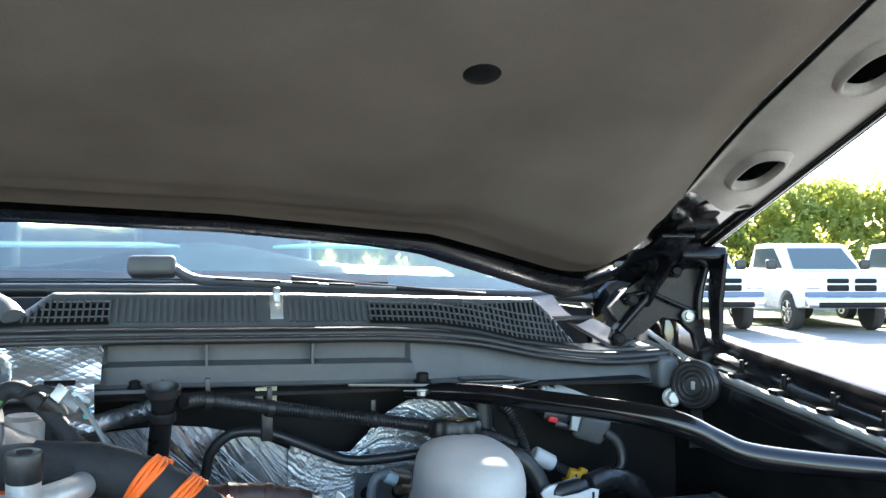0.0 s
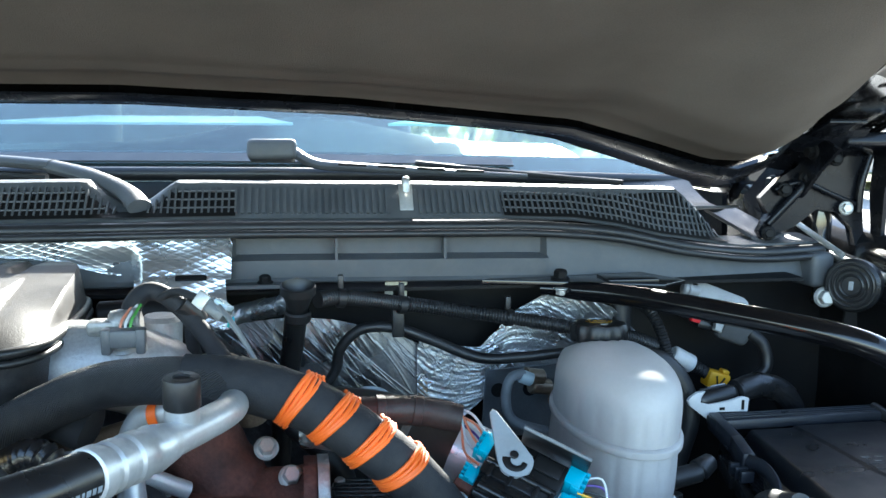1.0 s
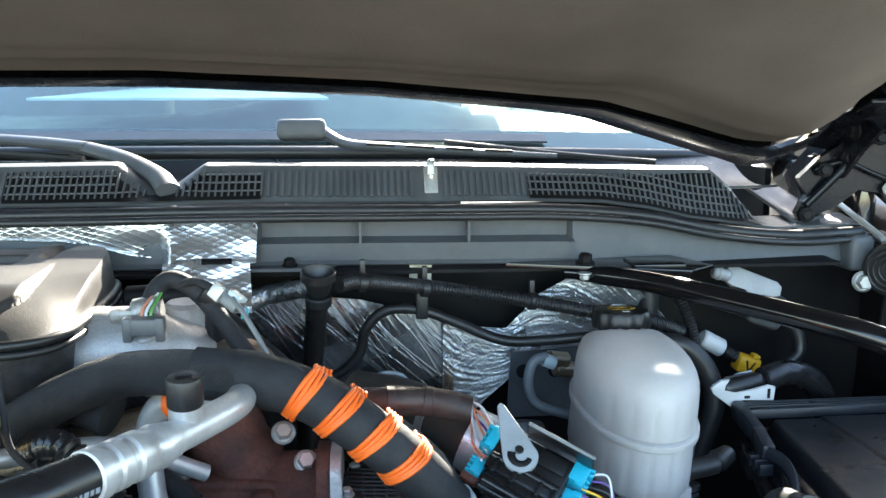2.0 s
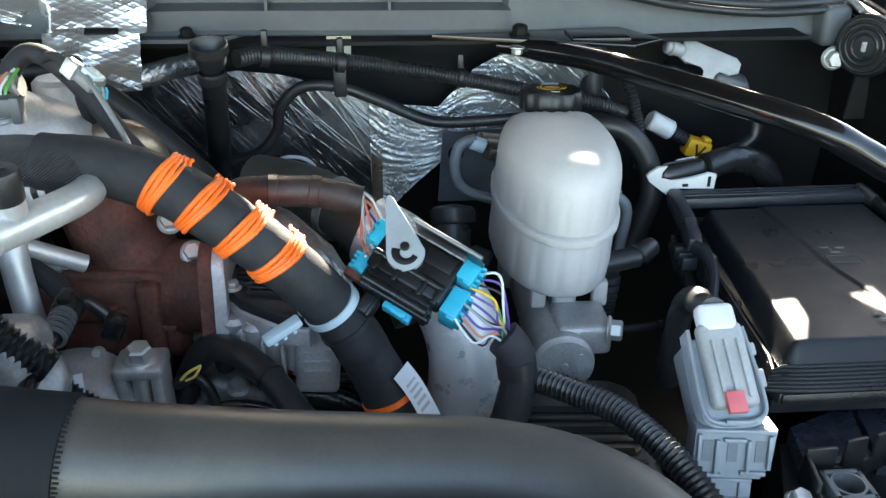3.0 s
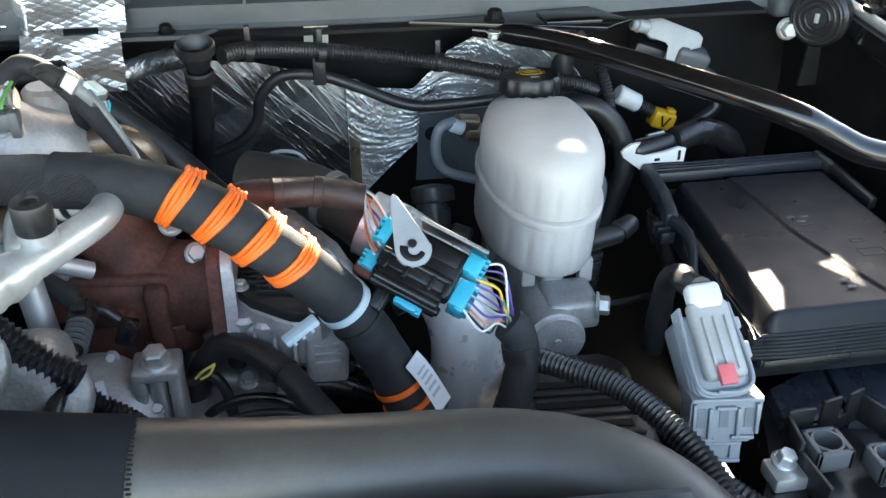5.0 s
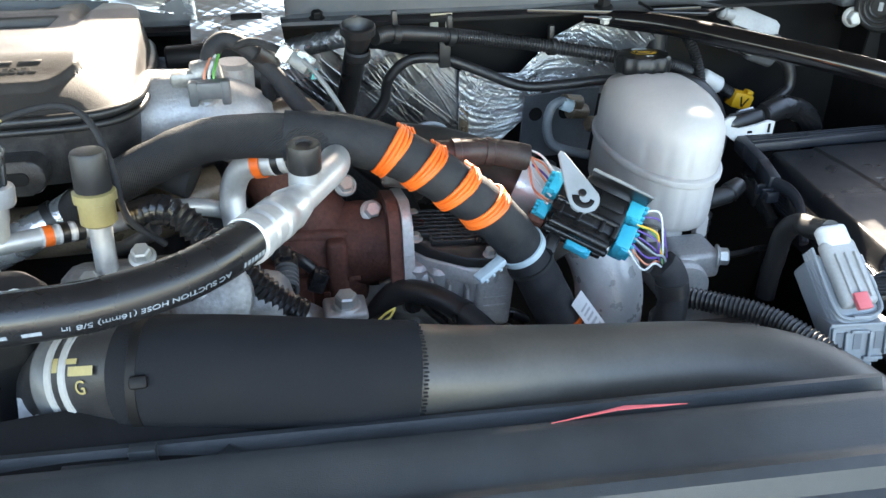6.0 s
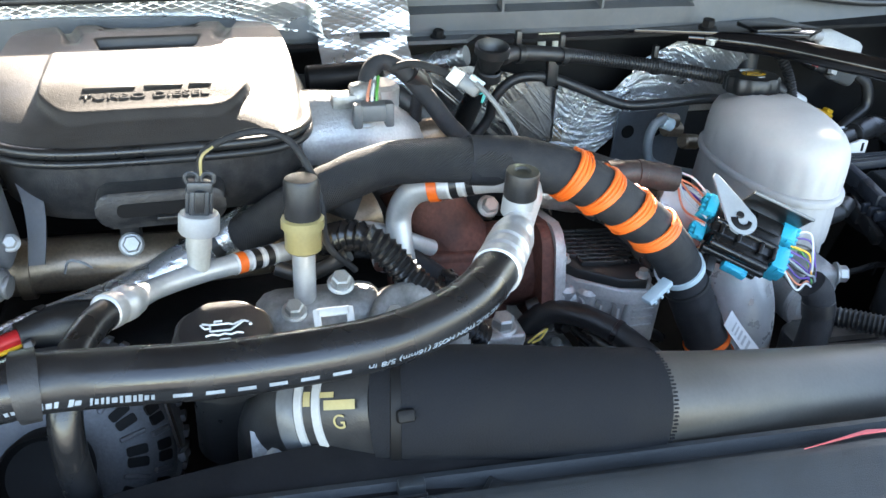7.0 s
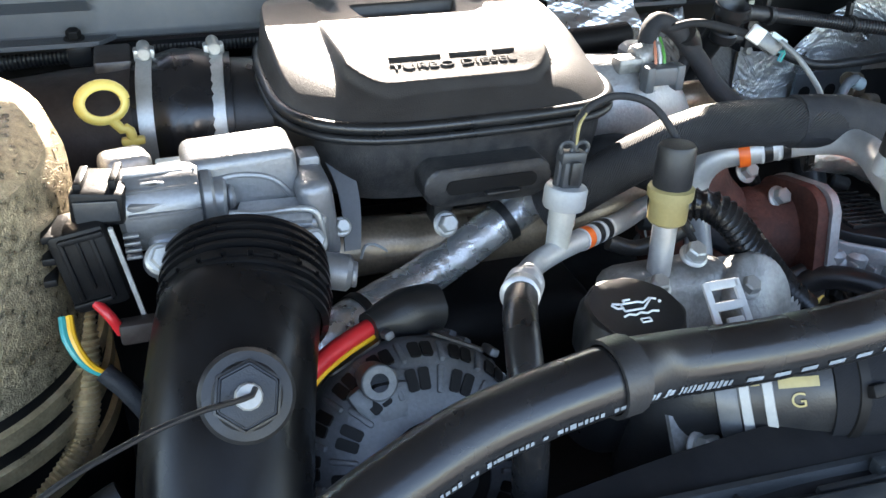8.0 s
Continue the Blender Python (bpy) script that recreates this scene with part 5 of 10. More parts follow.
def build_alternator():
    a = thing("alternator", (-0.44, 0.64, 1.05), "dusty grey alternator with slotted end frame and a lug", "alternator")
    axd = V((0.02, -0.86, 0.50)).normalized()
    c = V((-0.468, 0.650, 1.172))
    m = axes(c, c + axd, (1, 0, 0))
    bm = bmesh.new()
    lathe(bm, [(0.06, -0.09), (0.085, -0.08), (0.087, -0.045), (0.083, -0.034), (0.07, -0.034)], m, 64)
    part("rear_frame", bm, M_ALT, a)
    bm = bmesh.new()
    lathe(bm, [(0.0775, -0.045), (0.0775, -0.010)], m, 64)
    part("stator", bm, M_STATOR, a, "dark stained stator core")
    bm = bmesh.new()
    lathe(bm, [(0.0765, -0.020), (0.0815, -0.019), (0.0825, -0.010), (0.080, 0.000), (0.070, 0.014), (0.050, 0.021), (0.030, 0.022)], m, 72)
    front = part("end_frame", bm, M_ALT, a)
    for k in range(44):
        bm = bmesh.new()
        box(bm, (0.006, 0.007, 0.030), m @ Matrix.Rotation(2 * math.pi * k / 44, 4, "Z") @ Matrix.Translation((0, 0.0865, -0.058)), 0.0012)
        part("fin", bm, M_ALT, a)
    # cooling slots on the shoulder in pairs, and a second row nearer the shaft
    for row, (n, rr, zz, tip, w, h) in enumerate(((17, 0.0745, 0.0085, -0.95, 0.0074, 0.0135), (12, 0.0570, 0.0188, -0.34, 0.0070, 0.0150))):
        for k in range(n):
            for d in (-0.056, 0.056):
                ang = 2 * math.pi * k / n + d * (1 + 0.3 * row)
                mm = m @ Matrix.Rotation(ang, 4, "Z") @ Matrix.Translation((0, rr, zz)) @ Matrix.Rotation(tip, 4, "X")
                bm = bmesh.new()
                plate(bm, rounded(w, h, 0.002), 0.0016, mm)
                part("slot", bm, M_DARK, front)
            bm = bmesh.new()
            ang = 2 * math.pi * (k + 0.5) / n
            mm = m @ Matrix.Rotation(ang, 4, "Z") @ Matrix.Translation((0, rr, zz)) @ Matrix.Rotation(tip, 4, "X")
            box(bm, (0.004, 0.019, 0.004), mm, 0.0014)
            part("web", bm, M_ALT, front)
    # gaps between the frames that show the stator, each with a rib beside it
    for k in range(7):
        mm = m @ Matrix.Rotation(2 * math.pi * k / 7 + 0.2, 4, "Z") @ Matrix.Translation((0, 0.0816, -0.0085)) @ Matrix.Rotation(-1.45, 4, "X")
        bm = bmesh.new()
        plate(bm, rounded(0.040, 0.011, 0.003), 0.0018, mm)
        part("stator_window", bm, M_STATOR, front)
        bm = bmesh.new()
        box(bm, (0.007, 0.022, 0.006), mm @ Matrix.Translation((0.026, 0, 0.002)), 0.002)
        part("frame_rib", bm, M_ALT, front)
    for k in range(4):
        bm = bmesh.new()
        rod(bm, m @ Matrix.Rotation(1.5 * k + 0.55, 4, "Z") @ V((0, 0.080, -0.04)), m @ Matrix.Rotation(1.5 * k + 0.55, 4, "Z") @ V((0, 0.080, -0.012)), 0.0035, 12)
        part("through_bolt", bm, M_STEEL, a)
    bm = bmesh.new()
    lathe(bm, [(0.030, 0.015), (0.030, 0.05), (0.028, 0.053), (0.024, 0.045), (0.012, 0.04)], m, 48)
    part("pulley", bm, M_DARK, a)
    for p, q in (((-0.4945, 0.658, 1.238), 0.0118),):
        mm = axes(p, V(p) + axd)
        bm = bmesh.new()
        lathe(bm, [(0.0060, -0.02), (q, -0.02), (q, 0.001), (q - 0.001, 0.002), (0.0060, 0.002)], mm, 28, caps=False)
        lathe(bm, [(0.0064, -0.018), (0.0, -0.018)], mm, 20, caps=False)
        box(bm, (0.026, 0.028, 0.016), mm @ Matrix.Translation((0.008, -0.016, -0.012)), 0.005)
        box(bm, (0.014, 0.030, 0.014), mm @ Matrix.Translation((-0.008, -0.016, -0.012)) @ Matrix.Rotation(0.5, 4, "Z"), 0.004)
        part("lug", bm, M_ALT, a)
    r = thing("charging_cable", (-0.44, 0.73, 1.23), "red charging cable with a black rubber boot", "cable")
    bm = bmesh.new()
    tube(bm, [(-0.484, 0.711, 1.244), (-0.511, 0.695, 1.243), (-0.534, 0.680, 1.237), (-0.555, 0.662, 1.222)], 0.0062, 14, 0.004)
    part("cable", bm, M_RED, r)
    bm = bmesh.new()
    tube(bm, [(-0.482, 0.706, 1.2395), (-0.509, 0.690, 1.2385), (-0.532, 0.675, 1.2325), (-0.553, 0.657, 1.218)], 0.0019, 10, 0.004)
    part("tracer", bm, M_YELLOW, r, "yellow tracer wire")
    bm = bmesh.new()
    tube(bm, [(-0.488, 0.709, 1.244), (-0.472, 0.716, 1.244), (-0.452, 0.722, 1.242), (-0.436, 0.726, 1.239)], lambda s: 0.0105 + 0.007 * smooth01(s * 1.6), 18, 0.004, wobble=0.08)
    part("boot", bm, M_RUBBER, r, "black rubber terminal boot")


M_STATOR = mat("varnished_stator", (0.03, 0.02, 0.013), 0.5, var=0.3)
M_ALT = mat("alternator_alloy", (0.105, 0.11, 0.12), 0.55, metal=0.4, var=0.25, bump=0.4, dust=0.15)
build_alternator()


# ---- air conditioning lines ----


def build_ac():
    a = thing("suction_hose", (-0.35, 0.52, 1.32), "thick black air-conditioning hose with white print and aluminium ends", "hose")
    pts = [(-0.169, 0.582, 1.336), (-0.190, 0.555, 1.337), (-0.215, 0.535, 1.337), (-0.25, 0.516, 1.339), (-0.284, 0.507, 1.341), (-0.344, 0.505, 1.341), (-0.40, 0.502, 1.347), (-0.431, 0.495, 1.353), (-0.476, 0.493, 1.346), (-0.512, 0.487, 1.339), (-0.57, 0.47, 1.32), (-0.66, 0.44, 1.27), (-0.72, 0.42, 1.2)]
    bm = bmesh.new()
    R = 0.0150
    PR = -0.62
    line, fr, total = tube(bm, pts, R, 24, 0.004)
    hose = part("hose", bm, M_HOSE, a)

    def on_hose(s, ang, out):
        k = s / total * (len(line) - 1)
        i = max(0, min(int(k), len(line) - 2))
        q = line[i].lerp(line[i + 1], k - i)
        t, n, b = fr[i]
        return q + (n * math.cos(ang) + b * math.sin(ang)) * (R + out)
    # which way round is the front of the hose
    t, n, b = fr[len(fr) // 3]
    view = V((0.1, -0.75, 0.35))
    face = math.atan2(view.dot(b), view.dot(n))

    bm = letters("AC SUCTION HOSE (16mm) 5/8 in", 0.0075, 0.0002)
    bmesh.ops.scale(bm, vec=(0.84, 0.66, 1), verts=bm.verts)
    for v in bm.verts:
        v.co = on_hose(0.083 + v.co.x, face + PR - v.co.y / R, 0.0003 + v.co.z)
    part("print", bm, M_HOSEPRINT, hose, "white printed words")
    s = 0.138
    for k in range(6):
        bm = bmesh.new()
        sheet(bm, 6, 3, lambda u, v: on_hose(s + 0.0092 * u, face + PR + (v - 0.5) * 0.17, 0.0005))
        part("dash", bm, M_HOSEPRINT, hose)
        s += 0.0157
    # faded print as broken bars
    rng = random.Random(4)
    s0 = s + 0.002
    while s0 < 0.44:
        w = rng.uniform(0.0012, 0.0032)
        hgt = rng.uniform(0.22, 0.34) if s0 < 0.295 else rng.uniform(0.14, 0.24)
        bm = bmesh.new()
        sheet(bm, 3, 3, lambda u, v: on_hose(s0 + w * u, face + PR + (v - 0.5) * hgt, 0.0004))
        part("print_bar", bm, M_HOSEPRINT, hose)
        s0 += w + rng.choice((0.0008, 0.0008, 0.001, 0.001, 0.0045))
    s0 = 0.006
    while s0 < 0.028:
        w = rng.uniform(0.0014, 0.0034)
        bm = bmesh.new()
        sheet(bm, 3, 3, lambda u, v: on_hose(s0 + w * u, face + PR + (v - 0.5) * 0.26, 0.0004))
        part("print_bar", bm, M_HOSEPRINT, hose)
        s0 += w + 0.0011
    # clamp strap tying two hoses
    bm = bmesh.new()
    ring_band(bm, line, fr, total, 0.292 / total, 0.010, R + 0.0012, 0.0015)
    part("strap", bm, M_RUBBER, a)
    # crimped shell and aluminium bend
    bm = bmesh.new()
    q0, q1 = V((-0.172, 0.577, 1.336)), V((-0.138, 0.637, 1.331))
    m = axes(q0, q1)
    h = (q1 - q0).length
    lathe(bm, [(0.0152, 0), (0.0165, 0.001), (0.0165, 0.010), (0.0142, 0.012), (0.0142, 0.016), (0.0158, 0.018), (0.0158, 0.026), (0.0142, 0.028), (0.0142, 0.032), (0.0158, 0.034), (0.0158, 0.044), (0.0145, 0.047), (0.0145, 0.054), (0.0155, 0.056), (0.0125, h + 0.004)], m, 32)
    part("crimp", bm, M_ALU, a, "crimped aluminium shell")
    bm = bmesh.new()
    tube(bm, [(-0.140, 0.633, 1.331), (-0.122, 0.668, 1.329), (-0.105, 0.702, 1.328), (-0.103, 0.730, 1.325), (-0.120, 0.752, 1.318), (-0.150, 0.766, 1.309), (-0.176, 0.783, 1.298), (-0.188, 0.789, 1.275), (-0.188, 0.780, 1.245), (-0.182, 0.77, 1.20), (-0.175, 0.76, 1.13)], 0.0112, 22, 0.004)
    part("pipe", bm, M_ALU, a, "bright bent aluminium pipe")
    for k, (x, mtl) in enumerate(((-0.162, M_ORANGE), (-0.150, M_WHITE), (-0.146, M_BLACK), (-0.139, M_WHITE), (-0.134, M_BLACK))):
        bm = bmesh.new()
        d = V((-0.9, 0.42, -0.25)).normalized()
        c = V((x, 0.766 - (x + 0.150) * 0.45, 1.309 + (x + 0.150) * 0.32))
        w = (0.0085, 0.002, 0.0065, 0.002, 0.006)[k]
        lathe(bm, [(0.0115, -w / 2), (0.0118, -w / 2), (0.0118, w / 2), (0.0115, w / 2)], axes(c, c + d), 26, caps=False)
        part("marking_ring", bm, mtl, a)
    bm = bmesh.new()
    rod(bm, (-0.130, 0.660, 1.332), (-0.129, 0.657, 1.352), 0.0115, 20, 0.002)
    part("service_port", bm, M_ALU, a)
    bm = bmesh.new()
    lathe(bm, [(0.0115, 0), (0.0122, 0.001), (0.0122, 0.019), (0.0115, 0.0205), (0.006, 0.0208), (0.005, 0.0195)], axes((-0.129, 0.657, 1.348), (-0.128, 0.653, 1.40)), 24)
    part("port_cap", bm, M_RUBBER, a, "black service port cap")

    # the liquid line with its pressure switch
    b = thing("liquid_line", (-0.35, 0.69, 1.26), "slim aluminium refrigerant line with a switch and coloured rings", "refrigerant line")
    bm = bmesh.new()
    tube(bm, [(-0.409, 0.642, 1.301), (-0.385, 0.680, 1.290), (-0.355, 0.702, 1.286), (-0.32, 0.722, 1.281), (-0.285, 0.742, 1.276), (-0.25, 0.765, 1.272), (-0.21, 0.79, 1.26), (-0.15, 0.82, 1.22)], 0.0078, 18, 0.004)
    part("pipe", bm, M_ALU, b)
    bm = bmesh.new()
    lathe(bm, [(0.0095, -0.002), (0.0122, 0.0), (0.0122, 0.008), (0.0108, 0.010), (0.0108, 0.013), (0.0122, 0.015), (0.0122, 0.023), (0.0108, 0.025), (0.0108, 0.030), (0.009, 0.034)], axes((-0.414, 0.634, 1.303), (-0.392, 0.669, 1.293)), 26)
    part("crimp", bm, M_ALU, b)
    bm = bmesh.new()
    tube(bm, [(-0.410, 0.640, 1.302), (-0.422, 0.615, 1.304), (-0.432, 0.585, 1.298), (-0.436, 0.562, 1.27), (-0.434, 0.560, 1.22), (-0.425, 0.575, 1.10)], 0.0102, 18, 0.004)
    part("hose", bm, M_HOSE, b)
    for x, mtl, w in ((-0.331, M_WHITE, 0.002), (-0.327, M_ORANGE, 0.007), (-0.320, M_WHITE, 0.002), (-0.316, M_BLACK, 0.006), (-0.311, M_WHITE, 0.002), (-0.306, M_BLACK, 0.006), (-0.301, M_WHITE, 0.002)):
        bm = bmesh.new()
        c = V((x, 0.722 + (x + 0.32) * 0.57, 1.281 - (x + 0.32) * 0.143))
        lathe(bm, [(0.008, -w / 2), (0.0083, -w / 2), (0.0083, w / 2), (0.008, w / 2)], axes(c, c + V((0.86, 0.49, -0.12))), 22, caps=False)
        part("marking_ring", bm, mtl, b)
    m = axes((-0.357, 0.702, 1.284), (-0.352, 0.706, 1.33))
    bm = bmesh.new()
    lathe(bm, [(0.008, 0.0), (0.0085, 0.02), (0.0092, 0.022), (0.0092, 0.036)], m, 20)
    part("switch_stem", bm, M_VALVE, b)
    bm = bmesh.new()
    lathe(bm, [(0.0135, 0.034), (0.0145, 0.036), (0.0145, 0.047), (0.0135, 0.049), (0.010, 0.0495)], m, 28)
    part("switch", bm, M_OFFWHITE, b, "white pressure switch body")
    bm = bmesh.new()
    box(bm, (0.014, 0.013, 0.020), m @ Matrix.Translation((0, 0, 0.057)), 0.002)
    box(bm, (0.018, 0.011, 0.009), m @ Matrix.Translation((0, 0, 0.069)), 0.002)
    for dx in (-0.008, 0.008):
        box(bm, (0.003, 0.006, 0.018), m @ Matrix.Translation((dx, 0.0, 0.058)), 0.001)
    for dx in (-0.0055, 0.0055):
        ring = [tuple(m @ V((dx + 0.0045 * math.cos(q), -0.002, 0.0755 + 0.0042 * math.sin(q)))) for q in [2 * math.pi * i / 16 for i in range(17)]]
        tube(bm, ring, 0.0016, 8, 0.002, caps=False)
    part("plug", bm, M_GREYBLK, b, "dark grey wiring plug with two loops")
    bm = bmesh.new()
    box(bm, (0.007, 0.003, 0.016), m @ Matrix.Translation((0, -0.0085, 0.060)), 0.001)
    part("lock_tab", bm, M_BLACK, b)
    bm = bmesh.new()
    tube(bm, [tuple(m @ V((0, 0, 0.078))), (-0.345, 0.712, 1.375), (-0.33, 0.725, 1.379), (-0.305, 0.735, 1.38), (-0.285, 0.725, 1.376), (-0.272, 0.71, 1.358), (-0.266, 0.70, 1.335), (-0.262, 0.70, 1.30), (-0.24, 0.71, 1.27)], 0.0027, 10, 0.004)
    part("lead", bm, M_TAPE, b)
    bm = bmesh.new()
    tube(bm, [tuple(m @ V((0.001, -0.002, 0.076))), (-0.346, 0.708, 1.374), (-0.338, 0.716, 1.378)], 0.0011, 8, 0.002)
    part("wire", bm, M_PALEYEL, b)

    y = thing("service_valve", (-0.281, 0.69, 1.22), "upright pipe stub with a yellowed cap and black cover", "service valve")
    bm = bmesh.new()
    rod(bm, (-0.283, 0.684, 1.20), (-0.281, 0.691, 1.310), 0.0085, 20)
    part("stub", bm, M_ALU, y)
    m = axes((-0.281, 0.690, 1.303), (-0.280, 0.693, 1.36))
    bm = bmesh.new()
    lathe(bm, [(0.0115, 0), (0.0135, 0.002), (0.0135, 0.018), (0.0158, 0.019), (0.0158, 0.026), (0.012, 0.0275)], m, 12)
    part("cap", bm, M_PALEYEL, y, "yellowed plastic nut")
    bm = bmesh.new()
    lathe(bm, [(0.0125, 0.026), (0.0132, 0.028), (0.0128, 0.054), (0.0115, 0.0565), (0.006, 0.057)], m, 26)
    part("cover", bm, M_RUBBER, y, "black rubber cover")


build_ac()


# ---- main wiring harness ----
def build_harness():
    h = thing("wiring_harness", (-0.1, 0.75, 1.3), "thick taped black wiring harness tied with orange tape", "wiring harness")
    pts = [(-0.32, 0.80, 1.262), (-0.285, 0.785, 1.290), (-0.245, 0.778, 1.313), (-0.200, 0.772, 1.330), (-0.140, 0.750, 1.338), (-0.095, 0.745, 1.334), (-0.055, 0.736, 1.323), (-0.029, 0.731, 1.309), (-0.003, 0.725, 1.291), (0.020, 0.721, 1.273), (0.043, 0.723, 1.247), (0.062, 0.729, 1.218), (0.082, 0.730, 1.180), (0.100, 0.724, 1.140), (0.118, 0.716, 1.09), (0.135, 0.71, 1.02), (0.14, 0.71, 0.95)]
    R = 0.0205
    bm = bmesh.new()
    line, total = curve(pts, 0.004)
    cut = 5
    tube(bm, pts[:cut + 1], R * 0.98, 28, 0.004, flat=0.9, wobble=0.04)
    part("braided_sleeve", bm, M_BRAID, h, "black braided sleeve")
    bm = bmesh.new()
    # overlapping turns of tape
    tube(bm, pts[4:], lambda s: R * (1.0 + 0.020 * ((s * 22) % 1.0)) - 0.002 * smooth01((s - 0.6) * 4), 28, 0.0022, wobble=0.03)
    line, total = curve(pts[4:], 0.003)
    fr = frames_along(line)
    part("taped_trunk", bm, M_TAPE, h)
    for at in ((-0.055, 0.736, 1.323), (-0.029, 0.731, 1.309), (-0.003, 0.725, 1.291), (0.020, 0.721, 1.273)):
        k = min(range(len(line)), key=lambda i: (line[i] - V(at)).length)
        t, n, b = fr[k]
        tilt = (t + V((0.0, 0.0, -0.35))).normalized()
        mm = axes(line[k], line[k] + tilt)
        bm = bmesh.new()
        for j in range(4):
            ring = [tuple(mm @ V(((R * 1.05 + 0.0004 * math.sin(q * 3 + j)) * math.cos(q), (R * 1.05) * math.sin(q), (j - 1.5) * 0.0030 + 0.0009 * math.sin(q * 2 + j * 1.3)))) for q in [2 * math.pi * i / 36 for i in range(37)]]
            tube(bm, ring, 0.0019, 8, 0.006, caps=False)
        band = part("orange_tie", bm, M_ORANGE, h, "bright orange tape")
        bm = bmesh.new()
        crest = max([mm @ V((R * 1.07 * math.cos(q), R * 1.07 * math.sin(q), 0)) for q in [2 * math.pi * i / 48 for i in range(48)]], key=lambda w: w.z + 0.5 * w.y)
        for q in range(5):
            e = crest + t * (0.003 * (q - 2)) + b * (0.0012 * (q % 2))
            tube(bm, [tuple(e - b * 0.006), tuple(e + n * 0.0012), tuple(e + b * 0.005 + t * 0.002), tuple(e + b * 0.007 - n * 0.001)], 0.0017, 8, 0.002)
        part("knot", bm, M_ORANGE, band)
    for z in (1.143, 1.127):
        k = min(range(len(line)), key=lambda i: abs(line[i].z - z))
        bm = bmesh.new()
        ring_band(bm, line, fr, total, k / (len(line) - 1), 0.005, R * 1.04, 0.001, 28)
        part("orange_tie", bm, M_ORANGE, h)
    # pale cable tie with its mounting foot
    k = min(range(len(line)), key=lambda i: abs(line[i].z - 1.226) + (0 if line[i].x > 0 else 9))
    bm = bmesh.new()
    ring_band(bm, line, fr, total, k / (len(line) - 1), 0.0075, R * 1.03, 0.0015, 32)
    tie = part("cable_tie", bm, M_TIE, h, "pale blue-grey cable tie")
    bm = bmesh.new()
    m = axes((0.033, 0.706, 1.226), (0.005, 0.694, 1.213))
    box(bm, (0.011, 0.006, 0.030), m @ Matrix.Translation((0, 0, 0.012)), 0.0015)
    part("tie_foot", bm, M_TIE, tie)
    for q in range(3):
        bm = bmesh.new()
        box(bm, (0.013, 0.003, 0.003), m @ Matrix.Translation((0, -0.003, 0.005 + q * 0.008)), 0.0005)
        part("foot_tooth", bm, M_TIE, tie)
    bm = bmesh.new()
    kk = min(range(len(line)), key=lambda i: abs(line[i].z - 1.206) + (0 if line[i].x > 0 else 9))
    ring_band(bm, line, fr, total, kk / (len(line) - 1), 0.004, R * 1.03, 0.001, 28)
    part("tape_edge", bm, M_RUBBER, h)
    # paper tag on the lower trunk
    k = min(range(len(line)), key=lambda i: abs(line[i].z - 1.148) + (0 if line[i].x > 0 else 9))
    q = line[k]

    def paper(u, v):
        # curls off the trunk and hangs down beside it
        return q + V((0.006 + 0.024 * u + 0.011 * v, -0.016 - 0.022 * u + 0.006 * math.sin(u * 3.2) + 0.008 * v, 0.022 - 0.034 * u + 0.010 * v))
    bm = bmesh.new()
    sheet(bm, 12, 4, paper, 0.0006)
    tag = part("tag", bm, M_WHITE, h, "white paper tag")
    for k in range(5):
        bm = bmesh.new()
        w0 = 0.30 + 0.11 * k
        sheet(bm, 3, 2, lambda u, v: paper(w0 + 0.05 * u, 0.2 + 0.6 * v) + V((0, -0.0006, 0.0008)))
        part("print_bar", bm, M_MARK, tag)

build_harness()


